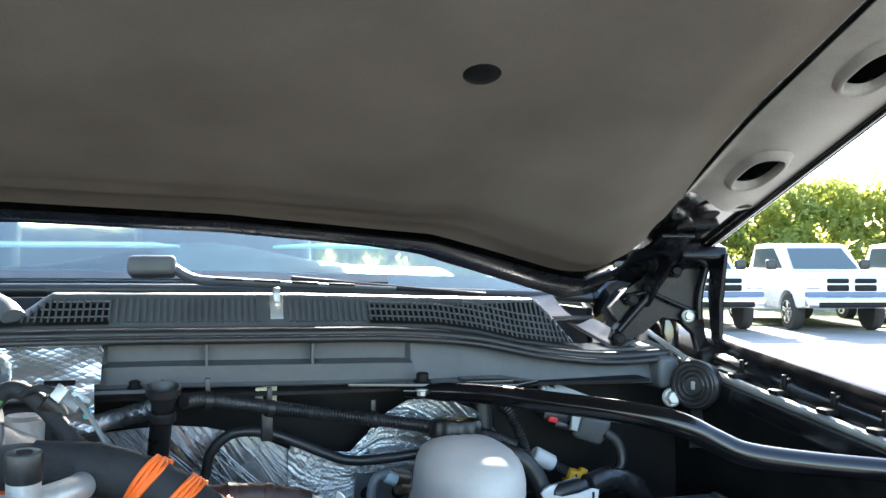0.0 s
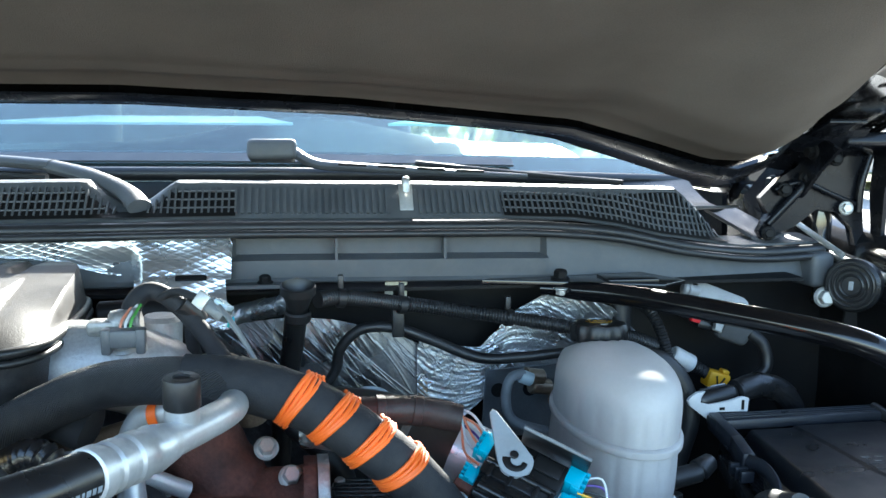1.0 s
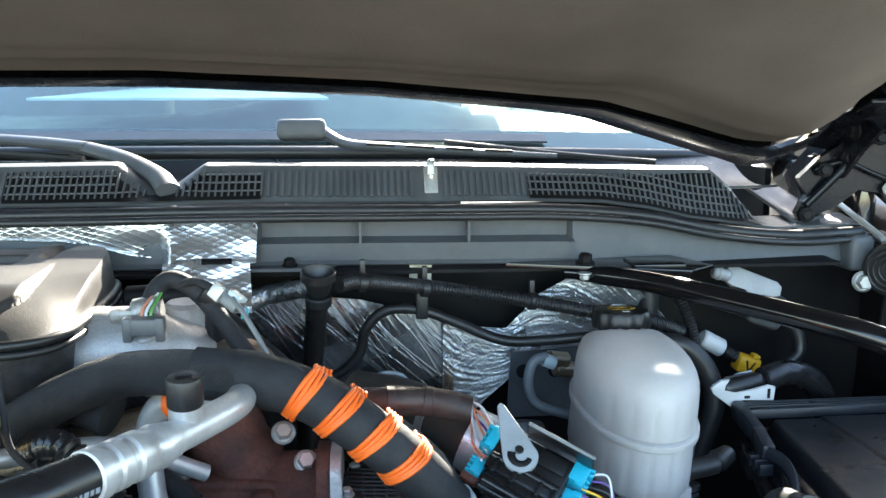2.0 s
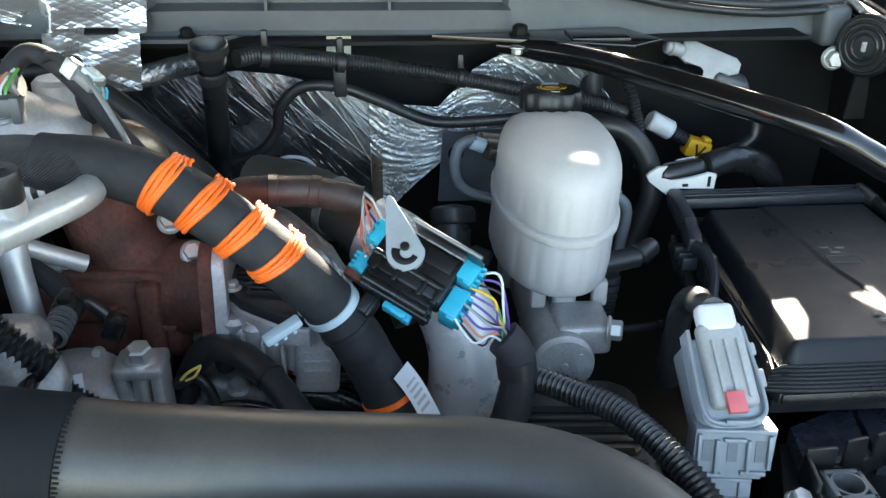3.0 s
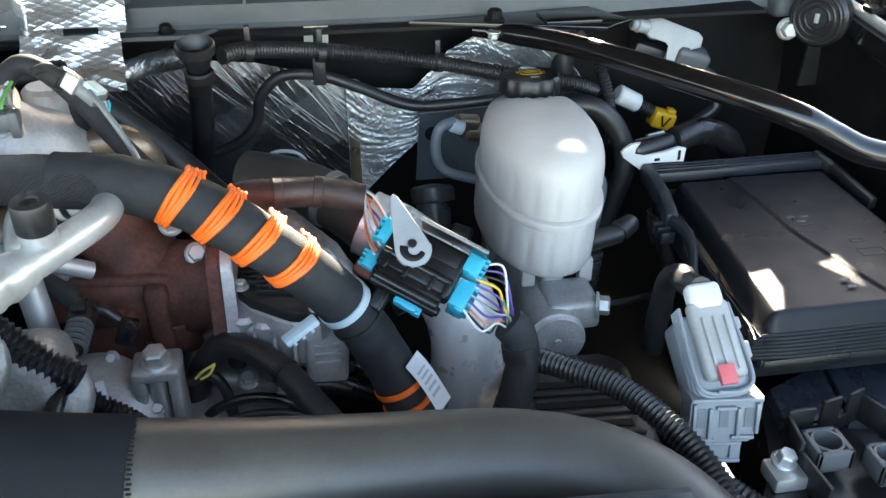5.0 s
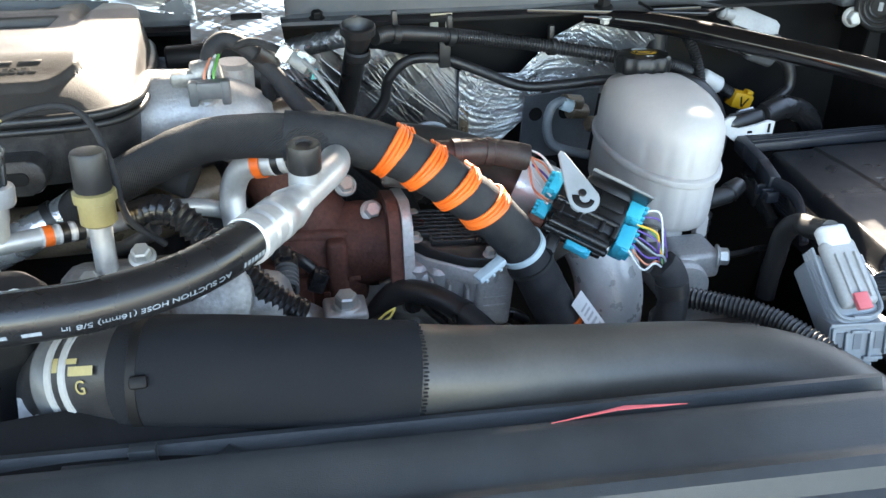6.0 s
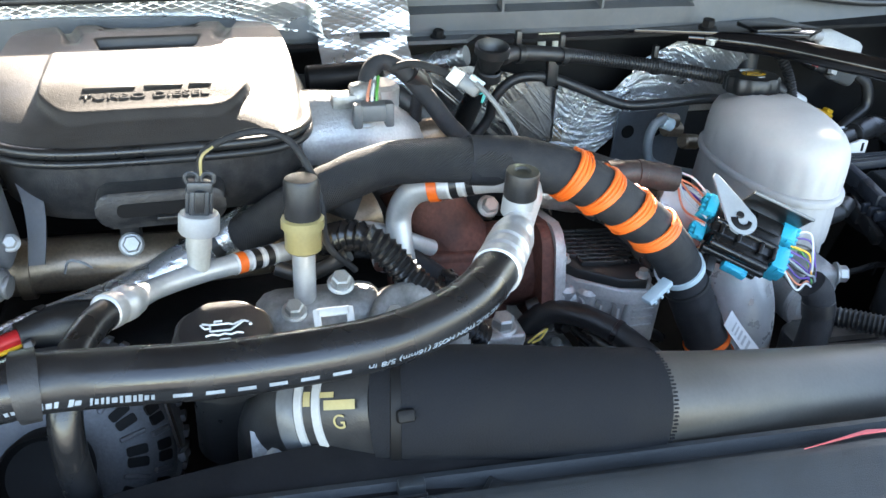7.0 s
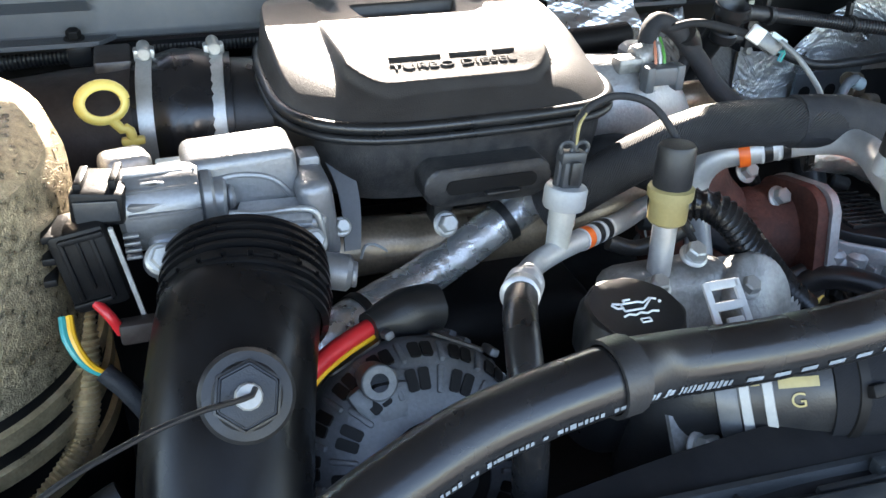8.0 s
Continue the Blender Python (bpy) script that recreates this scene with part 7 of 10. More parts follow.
# ---- brake fluid reservoir and master cylinder ----
def build_brake():
    r = thing("brake_reservoir", (0.262, 0.93, 1.14), "translucent white brake fluid reservoir with a black cap", "fluid reservoir")
    bm = bmesh.new()
    # oval in plan, with a proud seam, an upright skirt and a rounded shoulder
    H, ZB = 0.0744, 1.2355
    rows = [(-0.0612, 0.70), (-0.0605, 0.80), (-0.0580, 0.885), (-0.0550, 0.935), (-0.0510, 0.962), (-0.040, 0.966), (-0.020, 0.958), (-0.0050, 0.946), (-0.0038, 0.996), (-0.0030, 1.006), (0.0024, 1.006), (0.0032, 0.996), (0.0044, 0.950), (0.010, 0.955)]
    rows += [(H * w, 0.955 * (1 - w ** 5.4) ** 0.488) for w in (0.25, 0.38, 0.5, 0.6, 0.69, 0.77, 0.835, 0.89, 0.93, 0.96, 0.98, 0.993, 0.999)]
    rings = []
    for dz, k in rows:
        ring = []
        for j in range(144):
            a = 2 * math.pi * j / 144
            c, s = math.cos(a), math.sin(a)
            below = smooth01((-0.006 - dz) / 0.006) * smooth01((dz + 0.060) / 0.012)
            above = smooth01((dz - 0.006) / 0.005) * smooth01((0.042 - dz) / 0.014)
            kk = k * (1 - 0.020 * max(0, math.cos(a * 18)) ** 3 * (below + 0.8 * above))
            x = 0.2596 + 0.0585 * dz + 0.0567 * kk * math.copysign(abs(c) ** 0.94, c)
            y = 0.9072 - 0.023 * dz + (0.1112 if s < 0 else 0.1073) * kk * math.copysign(abs(s) ** 0.95, s)
            dip = 0.0135 * smooth01((0.043 - math.hypot(x - 0.266, y - 0.972)) / 0.016) * smooth01((dz - 0.05) / 0.02)
            ring.append(bm.verts.new((x, y, ZB + dz - dip)))
        rings.append(ring)
    for a, b in zip(rings, rings[1:]):
        for j in range(144):
            bm.faces.new((a[j], a[(j + 1) % 144], b[(j + 1) % 144], b[j]))
    bm.faces.new(rings[0][::-1])
    bm.faces.new(rings[-1])
    part("bottle", bm, M_POLY, r, smooth=50)
    for x in (0.238, 0.295):
        bm = bmesh.new()
        box(bm, (0.014, 0.012, 0.026), Matrix.Translation((x, 0.842, 1.164)), 0.003)
        part("foot", bm, M_POLY, r)
    bm = bmesh.new()
    lathe(bm, [(0.006, 0), (0.008, 0.003), (0.004, 0.005)], axes((0.2215, 0.858, 1.203), (0.18, 0.80, 1.20)), 14)
    part("moulded_dot", bm, M_POLY, r)
    c = V((0.266, 0.972, 1.2985))
    m = axes(c, c + V((0.0, 0.05, 1)))
    bm = bmesh.new()
    lathe(bm, [(0.024, -0.004), (0.0245, 0.004)], m, 40)
    part("neck", bm, M_POLY, r)
    bm = bmesh.new()
    lathe(bm, [(0.0295, 0.0), (0.0305, 0.002), (0.0305, 0.015), (0.0285, 0.0185), (0.02, 0.0195)], m, 96, 12, 0.035)
    cap = part("cap", bm, M_BLACK, r, "black fluted screw cap")
    bm = bmesh.new()
    bmesh.ops.create_circle(bm, cap_ends=True, radius=1, segments=28, matrix=m @ Matrix.Translation((0, -0.001, 0.0204)) @ Matrix.Diagonal((0.0150, 0.0105, 1, 1)))
    part("warning_symbol", bm, M_YELLOW, cap, "yellow warning symbol")
    bm = bmesh.new()
    ring = [tuple(m @ V((0.0095 * math.cos(q), -0.001 + 0.0065 * math.sin(q), 0.0206))) for q in [2 * math.pi * i / 24 for i in range(25)]]
    tube(bm, ring, 0.0007, 6, 0.003, caps=False)
    for dx in (-0.0118, 0.0118):
        tube(bm, [tuple(m @ V((dx, -0.006, 0.0206))), tuple(m @ V((dx * 1.06, -0.001, 0.0206))), tuple(m @ V((dx, 0.004, 0.0206)))], 0.0006, 6, 0.003)
    part("symbol_lines", bm, M_BLACK, cap)
    for y, w in ((0.0155, 0.018), (-0.0155, 0.008), (0.0195, 0.012)):
        bm = bmesh.new()
        box(bm, (w, 0.0022, 0.0004), m @ Matrix.Translation((0.001, y, 0.0199)))
        part("print_bar", bm, M_MARK, cap)

    mc = thing("master_cylinder", (0.262, 0.9, 1.1), "cast aluminium brake master cylinder with a round end face", "master cylinder")
    bm = bmesh.new()
    rod(bm, (0.252, 0.778, 1.128), (0.256, 0.98, 1.120), 0.0275, 40, 0.003)
    box(bm, (0.05, 0.05, 0.03), Matrix.Translation((0.272, 0.815, 1.143)), 0.006, 3)
    box(bm, (0.022, 0.03, 0.035), Matrix.Translation((0.262, 0.85, 1.15)), 0.004, 3)
    box(bm, (0.075, 0.03, 0.05), Matrix.Translation((0.255, 0.95, 1.14)), 0.006)
    part("body", bm, M_CAST, mc)
    bm = bmesh.new()
    lathe(bm, [(0.0255, 0), (0.0265, 0.0015), (0.0255, 0.003)], axes((0.252, 0.7785, 1.128), (0.252, 0.60, 1.125)), 40)
    part("end_face", bm, M_CAST, mc)
    bm = bmesh.new()
    lathe(bm, [(0.004, 0.003), (0.003, 0.0045)], axes((0.252, 0.7785, 1.128), (0.252, 0.60, 1.125)), 12)
    part("dimple", bm, M_STEEL, mc)
    for dx, dz in ((-0.014, 0.006), (0.014, 0.008), (-0.014, -0.003), (0.013, -0.002)):
        bm = bmesh.new()
        box(bm, (0.003, 0.0006, 0.009), Matrix.Translation((0.252 + dx, 0.775, 1.128 + dz)))
        part("stamped_bar", bm, M_MARK, mc)
    bolt(mc, (0.293, 0.797, 1.151), (1, -0.35, 0.05), 0.016)
    bm = bmesh.new()
    tube(bm, [(0.300, 0.796, 1.151), (0.325, 0.80, 1.150), (0.355, 0.81, 1.147), (0.40, 0.83, 1.13)], 0.0034, 10, 0.004)
    tube(bm, [(0.338, 0.80, 1.154), (0.341, 0.797, 1.158), (0.345, 0.797, 1.152), (0.344, 0.799, 1.142)], 0.0012, 6, 0.002)
    part("brake_line", bm, M_DARK, mc)
    bm = bmesh.new()
    rod(bm, (0.29, 0.85, 1.186), (0.335, 0.86, 1.19), 0.010, 16, 0.002)
    rod(bm, (0.332, 0.86, 1.19), (0.352, 0.868, 1.198), 0.0115, 16, 0.003, r1=0.009)
    part("level_switch", bm, M_BLACK, mc, "black level switch boot")
    bm = bmesh.new()
    for k in range(5):
        rod(bm, (0.312, 0.87, 1.165 - 0.009 * k), (0.312, 0.869, 1.158 - 0.009 * k), 0.0105 - 0.0006 * k, 14, 0.001)
    part("bellows", bm, M_RUBBER, mc)

    v = thing("vacuum_pump", (0.18, 1.09, 1.0), "black cylindrical pump beside the reservoir", "pump")
    bm = bmesh.new()
    m = axes((0.1775, 1.028, 1.078), (0.180, 1.072, 1.152))
    lathe(bm, [(0.0, -0.001), (0.012, -0.001), (0.0125, 0.0), (0.019, 0.0), (0.0205, 0.002), (0.0205, 0.062), (0.0245, 0.064), (0.026, 0.068), (0.026, 0.080), (0.022, 0.084), (0.01, 0.086)], m, 40, caps=False)
    part("body", bm, M_PUMP, v)
    bm = bmesh.new()
    for k in range(20):
        a = 2 * math.pi * k / 20
        box(bm, (0.0014, 0.0014, 0.0008), m @ Matrix.Translation((0.0155 * math.cos(a), 0.0155 * math.sin(a), -0.0004)))
    part("dot_ring", bm, M_MARK, v, kind="stuff")
    bm = bmesh.new()
    rod(bm, (0.196, 1.03, 1.112), (0.218, 1.02, 1.106), 0.010, 16, 0.003)
    part("outlet", bm, M_PUMP, v)
    # steel brake lines and their bracket behind the bottle
    b = thing("line_bracket", (0.17, 1.12, 1.1), "grey steel bracket plate with holes", "bracket")
    bm = bmesh.new()
    plate(bm, [(-0.035, -0.05), (0.06, -0.05), (0.07, 0.04), (-0.03, 0.035)], 0.004, Matrix(((1, 0, 0, 0.20), (0, 0, 1, 1.10), (0, 1, 0, 1.195), (0, 0, 0, 1))))
    part("plate", bm, M_BKT, b)
    for x in (0.185, 0.225):
        bm = bmesh.new()
        lathe(bm, [(0.0, 0.0), (0.009, 0.0)], axes((x, 1.0985, 1.205), (x, 1.0, 1.205)), 20, caps=False)
        part("hole", bm, M_DARK, b)
    for k, pts in enumerate(([(0.20, 1.035, 1.245), (0.183, 1.03, 1.240), (0.178, 1.03, 1.215), (0.188, 1.03, 1.190), (0.225, 1.02, 1.179), (0.26, 1.0, 1.178)], [(0.305, 0.985, 1.25), (0.325, 0.985, 1.222), (0.345, 0.98, 1.20)], [(0.31, 0.96, 1.20), (0.340, 0.965, 1.203), (0.353, 0.97, 1.185), (0.35, 0.97, 1.15), (0.345, 0.97, 1.10)])):
        hose_thing("brake_pipe", pts, 0.0058, M_LINE, "grey coated steel brake pipe", "brake pipe", "pipe", step=0.004)
    u = thing("line_unions", (0.23, 1.06, 1.2), "dark brass line unions behind the bottle", "pipe union")
    for p in ((0.215, 1.06, 1.222), (0.24, 1.055, 1.205), (0.205, 1.055, 1.236)):
        bm = bmesh.new()
        rod(bm, p, V(p) + V((0.026, 0.008, -0.006)), 0.010, 12, 0.002)
        part("union", bm, M_OLIVE, u)
    k = thing("label_tag", (0.19, 1.04, 1.21), "blue-white tag on the brake pipe", "tag")
    bm = bmesh.new()
    rod(bm, (0.196, 1.035, 1.242), (0.210, 1.035, 1.236), 0.008, 12, 0.001)
    part("sleeve", bm, M_TIE, k)


M_PUMP = mat("dark_grey_pump_casing", (0.05, 0.053, 0.057), 0.38, var=0.15, dust=0.06)
M_BKT = mat("grey_bracket_steel", (0.16, 0.18, 0.20), 0.4, metal=0.6, var=0.15)
M_LINE = mat("coated_line", (0.16, 0.18, 0.20), 0.45, var=0.12)
build_brake()


# ---- brace bar ----
def build_brace():
    b = thing("brace_bar", (0.3, 0.95, 1.34), "gloss black tubular brace bar from cowl to fender", "brace bar")
    bm = bmesh.new()
    tube(bm, [(0.225, 1.055, 1.340), (0.255, 1.035, 1.341), (0.30, 0.985, 1.344), (0.351, 0.898, 1.346), (0.407, 0.806, 1.346), (0.440, 0.770, 1.340), (0.470, 0.760, 1.325), (0.500, 0.750, 1.312), (0.56, 0.735, 1.303), (0.64, 0.71, 1.296)], lambda s: 0.0118 - 0.004 * smooth01((0.10 - s) / 0.10), 24, 0.006, flat=1.0)
    part("bar", bm, M_BAR, b)
    bm = bmesh.new()
    plate(bm, [(0, 0), (0.20, -0.055), (0.235, -0.03), (0.20, 0.035), (0.05, 0.035)], 0.004, Matrix.Translation((0.155, 1.06, 1.347)), 0.001)
    box(bm, (0.06, 0.045, 0.004), Matrix.Translation((0.325, 1.045, 1.352)), 0.001)
    part("bracket", bm, M_BAR, b)
    bolt(b, (0.245, 1.05, 1.351), (0, -0.1, 1), 0.014, M_DARK)
    bolt(b, (0.24, 1.03, 1.345), (0, 0, -1), 0.010, M_STEEL)


build_brace()


# ---- fuse box, plugs and battery side ----
def build_fusebox():
    f = thing("fuse_box", (0.5, 0.8, 1.08), "black plastic fuse box with an embossed lid and ribbed skirt", "fuse box")
    bm = bmesh.new()
    plate(bm, [(0.404, 0.955), (0.60, 0.950), (0.60, 0.685), (0.395, 0.685)], 0.045, Matrix.Translation((0, 0, 1.14)), 0.004)
    part("body", bm, M_BLACK, f)
    for k in range(7):
        bm = bmesh.new()
        z = 1.187 - 0.0028 * k
        tube(bm, [(0.400 - 0.0008 * k, 0.90, z), (0.390 - 0.0008 * k, 0.695, z), (0.400, 0.680 - 0.0012 * k, z), (0.60, 0.681 - 0.0012 * k, z)], 0.0017 + 0.0001 * k, 8, 0.02)
        part("skirt_rib", bm, M_LID, f)
    bm = bmesh.new()
    beam(bm, [(0.391, 0.73, 1.162), (0.398, 0.677, 1.161), (0.60, 0.678, 1.161)], 0.012, 0.013, 0.005)
    part("skirt_band", bm, M_BLACK, f)
    # raised frame round the back of the lid
    bm = bmesh.new()
    beam(bm, [(0.396, 0.947, 1.207), (0.590, 0.950, 1.207)], 0.024, 0.012, 0.003)
    for dy in (-0.006, 0.0, 0.006):
        beam(bm, [(0.402, 0.948 + dy, 1.2135), (0.588, 0.951 + dy, 1.2135)], 0.0022, 0.002, 0.0006)
    part("rear_frame", bm, M_FRAME, f)
    bm = bmesh.new()
    beam(bm, [(0.397, 0.956, 1.205), (0.394, 0.90, 1.200), (0.387, 0.862, 1.197)], 0.013, 0.020, 0.003)
    part("side_frame", bm, M_FRAME, f)
    bm = bmesh.new()
    tube(bm, [(0.386, 0.862, 1.198), (0.390, 0.838, 1.200), (0.388, 0.812, 1.196), (0.379, 0.786, 1.186), (0.374, 0.770, 1.172)], 0.0042, 10, 0.004, flat=1.8)
    part("side_latch", bm, M_FRAME, f)
    for k in range(3):
        bm = bmesh.new()
        box(bm, (0.014, 0.005, 0.012), Matrix.Translation((0.378, 0.868 - 0.011 * k, 1.188)), 0.001)
        part("catch_tooth", bm, M_FRAME, f)
    bm = bmesh.new()
    beam(bm, [(0.588, 0.952, 1.212), (0.597, 0.93, 1.206), (0.60, 0.86, 1.20)], 0.010, 0.014, 0.003)
    part("side_frame", bm, M_BLACK, f)
    for y, z in ((0.91, 1.178), (0.875, 1.168)):
        bm = bmesh.new()
        beam(bm, [(0.386, y, z), (0.383, y - 0.03, z - 0.01)], 0.010, 0.016, 0.002)
        part("catch", bm, M_BLACK, f)

    def lid(u, v):
        x0 = 0.393 + 0.022 * v
        x, y = x0 + (0.594 - x0) * u, 0.676 + 0.266 * v
        e = min(u, 1 - u) * 0.2 / 0.014
        g = min(v, 1 - v) * 0.284 / 0.016
        z = 1.184 + 0.022 * smooth01(min(1, e)) * smooth01(min(1, g))
        line = 0.40 - 0.25 * (v - 0.75) if v > 0.75 else (0.40 - 0.15 * (v - 0.75) if v > 0.5 else 0.437 - 0.40 * (v - 0.5))
        d = u - line
        z -= 0.0022 * smooth01(-d / 0.01) * smooth01(min(1, e)) * smooth01(min(1, g))
        return V((x, y, z))
    bm = bmesh.new()
    sheet(bm, 120, 110, lid, 0.003)
    part("lid", bm, M_LID, f, "black lid with embossed symbols", smooth=50)
    # embossed panel marks: raised bars standing for small print
    for (x, y, w, h) in ((0.505, 0.812, 0.03, 0.012), (0.535, 0.783, 0.012, 0.006), (0.538, 0.762, 0.024, 0.012)):
        bm = bmesh.new()
        ring = [(x - w / 2, y - h / 2, 1.2062), (x + w / 2, y - h / 2, 1.2062), (x + w / 2, y + h / 2, 1.2062), (x - w / 2, y + h / 2, 1.2062), (x - w / 2, y - h / 2, 1.2062)]
        for a, b in zip(ring, ring[1:]):
            rod(bm, a, b, 0.0007, 6)
        part("embossed_frame", bm, M_BLACK, f)
    for x, y in ((0.497, 0.835), (0.511, 0.834), (0.503, 0.825), (0.487, 0.722), (0.4875, 0.712)):
        bm = bmesh.new()
        box(bm, (0.008, 0.003, 0.0012), Matrix.Translation((x, y, 1.2062)), 0.0004)
        part("embossed_bar", bm, M_MARKDK, f)
    for p in ((0.396, 0.80, 1.18), (0.396, 0.735, 1.170)):
        bm = bmesh.new()
        tube(bm, [(p[0] + 0.004, p[1] + 0.045, p[2] + 0.012), (p[0] - 0.008, p[1] + 0.02, p[2] + 0.004), (p[0] - 0.008, p[1] - 0.02, p[2] - 0.006), (p[0] + 0.004, p[1] - 0.045, p[2] - 0.008)], 0.004, 10, 0.005, flat=1.5)
        part("latch", bm, M_BLACK, f)

    w = thing("harness_plug", (0.345, 0.65, 1.12), "light grey lever-lock wiring plug with a red tab", "wiring plug")
    m = axes((0.3415, 0.632, 1.168), (0.3365, 0.739, 1.248), (1, 0, 0)) @ Matrix.Rotation(math.pi, 4, "Z") @ Matrix.Diagonal((0.84, 0.84, 0.70, 1))
    # z runs up to the cable end, x across the depth, y across the width
    bm = bmesh.new()
    box(bm, (0.046, 0.054, 0.090), m @ Matrix.Translation((0.012, 0, 0.052)), 0.006, 3)
    part("housing", bm, M_LGREY, w)
    for k in range(4):
        bm = bmesh.new()
        x = -0.014 + 0.0055 * k
        ring = [tuple(m @ V(p)) for p in ((x + 0.002, 0.0245, 0.105), (x, 0.0275, 0.03), (x, 0.022, 0.008 - 0.002 * k), (x, 0.0, 0.003 - 0.002 * k), (x, -0.022, 0.008 - 0.002 * k), (x, -0.0275, 0.03), (x + 0.002, -0.0245, 0.105))]
        tube(bm, ring, 0.0017, 8, 0.003)
        part("rim", bm, M_LGREY, w)
    bm = bmesh.new()
    box(bm, (0.016, 0.040, 0.090), m @ Matrix.Translation((-0.018, 0, 0.062)), 0.006, 3)
    cov = part("cover", bm, M_OFFWHITE, w, "dull white plastic cover")
    bm = bmesh.new()
    box(bm, (0.018, 0.034, 0.034), m @ Matrix.Translation((-0.018, 0, 0.112)), 0.007, 3)
    part("cable_end", bm, M_WHITE, cov)
    for dy in (-0.011, 0.0, 0.011):
        bm = bmesh.new()
        box(bm, (0.004, 0.003, 0.062), m @ Matrix.Translation((-0.027, dy, 0.056)), 0.001)
        part("rib", bm, M_OFFWHITE, cov)
    bm = bmesh.new()
    box(bm, (0.006, 0.016, 0.022), m @ Matrix.Translation((-0.029, 0.004, 0.020)), 0.001)
    part("lock_tab", bm, M_PINK, w, "faded red lock tab")
    bm = bmesh.new()
    box(bm, (0.006, 0.014, 0.020), m @ Matrix.Translation((-0.006, -0.029, 0.050)), 0.002)
    box(bm, (0.006, 0.010, 0.014), m @ Matrix.Translation((-0.006, -0.029, 0.082)), 0.002)
    part("side_clip", bm, M_OFFWHITE, w)
    # front block with its ribbed face, and the foot under it
    fm = Matrix.Translation((0.341, 0.634, 1.153)) @ Matrix.Rotation(-0.12, 4, "Z") @ Matrix.Rotation(-0.22, 4, "X")
    bm = bmesh.new()
    plate(bm, [(-0.027, 0.019), (-0.028, -0.008), (-0.020, -0.019), (0.020, -0.019), (0.027, -0.008), (0.029, 0.019)], 0.024, fm @ Matrix(((1, 0, 0, 0), (0, 0, 1, -0.012), (0, 1, 0, 0), (0, 0, 0, 1))), 0.002)
    block = part("front_block", bm, M_LGREY, w)
    for (x, z, sx, sz) in ((0, 0.018, 0.056, 0.003), (-0.0245, 0.002, 0.003, 0.026), (0.0245, 0.002, 0.003, 0.026), (-0.012, -0.002, 0.003, 0.026), (0.010, -0.002, 0.003, 0.026), (-0.016, -0.016, 0.016, 0.003), (0.014, -0.014, 0.018, 0.003), (0, 0.011, 0.016, 0.003), (0.001, 0.0245, 0.018, 0.004)):
        bm = bmesh.new()
        box(bm, (sx, 0.004, sz), fm @ Matrix.Translation((x, -0.0135, z)), 0.0008)
        part("front_rib", bm, M_LGREY, block)
    for x in (-0.0185, 0.0185, -0.001):
        bm = bmesh.new()
        box(bm, (0.007, 0.001, 0.016), fm @ Matrix.Translation((x, -0.0123, 0.002)))
        part("recess", bm, M_RECESS, block)
    bm = bmesh.new()
    box(bm, (0.036, 0.02, 0.018), fm @ Matrix.Translation((-0.002, 0.0, -0.029)), 0.002)
    foot = part("foot", bm, M_LGREY, w)
    for (x, z, sx, sz) in ((-0.002, -0.021, 0.034, 0.003), (-0.002, -0.036, 0.034, 0.003), (-0.012, -0.028, 0.004, 0.012), (0.008, -0.028, 0.004, 0.012)):
        bm = bmesh.new()
        box(bm, (sx, 0.003, sz), fm @ Matrix.Translation((x, -0.011, z)), 0.0008)
        part("foot_rib", bm, M_LGREY, foot)
    bm = bmesh.new()
    tube(bm, [tuple(m @ V((-0.018, 0, 0.122))), (0.340, 0.722, 1.219), (0.346, 0.740, 1.213), (0.347, 0.757, 1.203), (0.346, 0.768, 1.185), (0.345, 0.772, 1.15), (0.345, 0.775, 1.11)], 0.0105, 16, 0.005, wobble=0.1)
    part("sleeve", bm, M_RUBBER, w, "black taped cable sleeve")

    c = thing("corrugated_harness", (0.27, 0.62, 1.18), "black corrugated harness curving beside the plug", "wiring loom")
    bm = bmesh.new()
    tube(bm, [(0.203, 0.715, 1.165), (0.213, 0.70, 1.170), (0.228, 0.685, 1.173), (0.262, 0.650, 1.176), (0.286, 0.608, 1.172), (0.305, 0.57, 1.158), (0.318, 0.535, 1.13), (0.33, 0.50, 1.07)], 0.0105, 16, rib=0.0042, depth=0.002)
    part("corrugated_tube", bm, M_RUBBER, c)
    bm = bmesh.new()
    tube(bm, [(0.33, 0.60, 1.115), (0.345, 0.575, 1.118), (0.37, 0.56, 1.10), (0.40, 0.55, 1.05)], 0.0085, 14, rib=0.0040, depth=0.0018)
    part("corrugated_branch", bm, M_RUBBER, c)

    e = thing("control_module", (0.24, 0.65, 1.0), "flat black control module cover with slots", "control module")
    bm = bmesh.new()
    m = Matrix.Translation((0.245, 0.655, 1.10)) @ Matrix.Rotation(-0.06, 4, "Z")
    plate(bm, rounded(0.105, 0.20, 0.02), 0.028, m, 0.004)
    part("case", bm, M_BLACK, e)
    for k in range(4):
        bm = bmesh.new()
        box(bm, (0.075, 0.008, 0.001), m @ Matrix.Translation((0, 0.06 - 0.026 * k, 0.0286)))
        part("slot", bm, M_DARK, e)
        bm = bmesh.new()
        box(bm, (0.09, 0.004, 0.003), m @ Matrix.Translation((0, 0.048 - 0.026 * k, 0.029)), 0.001)
        part("rib", bm, M_BLACK, e)

    b = thing("battery_terminal_block", (0.45, 0.6, 1.0), "black battery top with a terminal fuse holder", "battery")
    bm = bmesh.new()
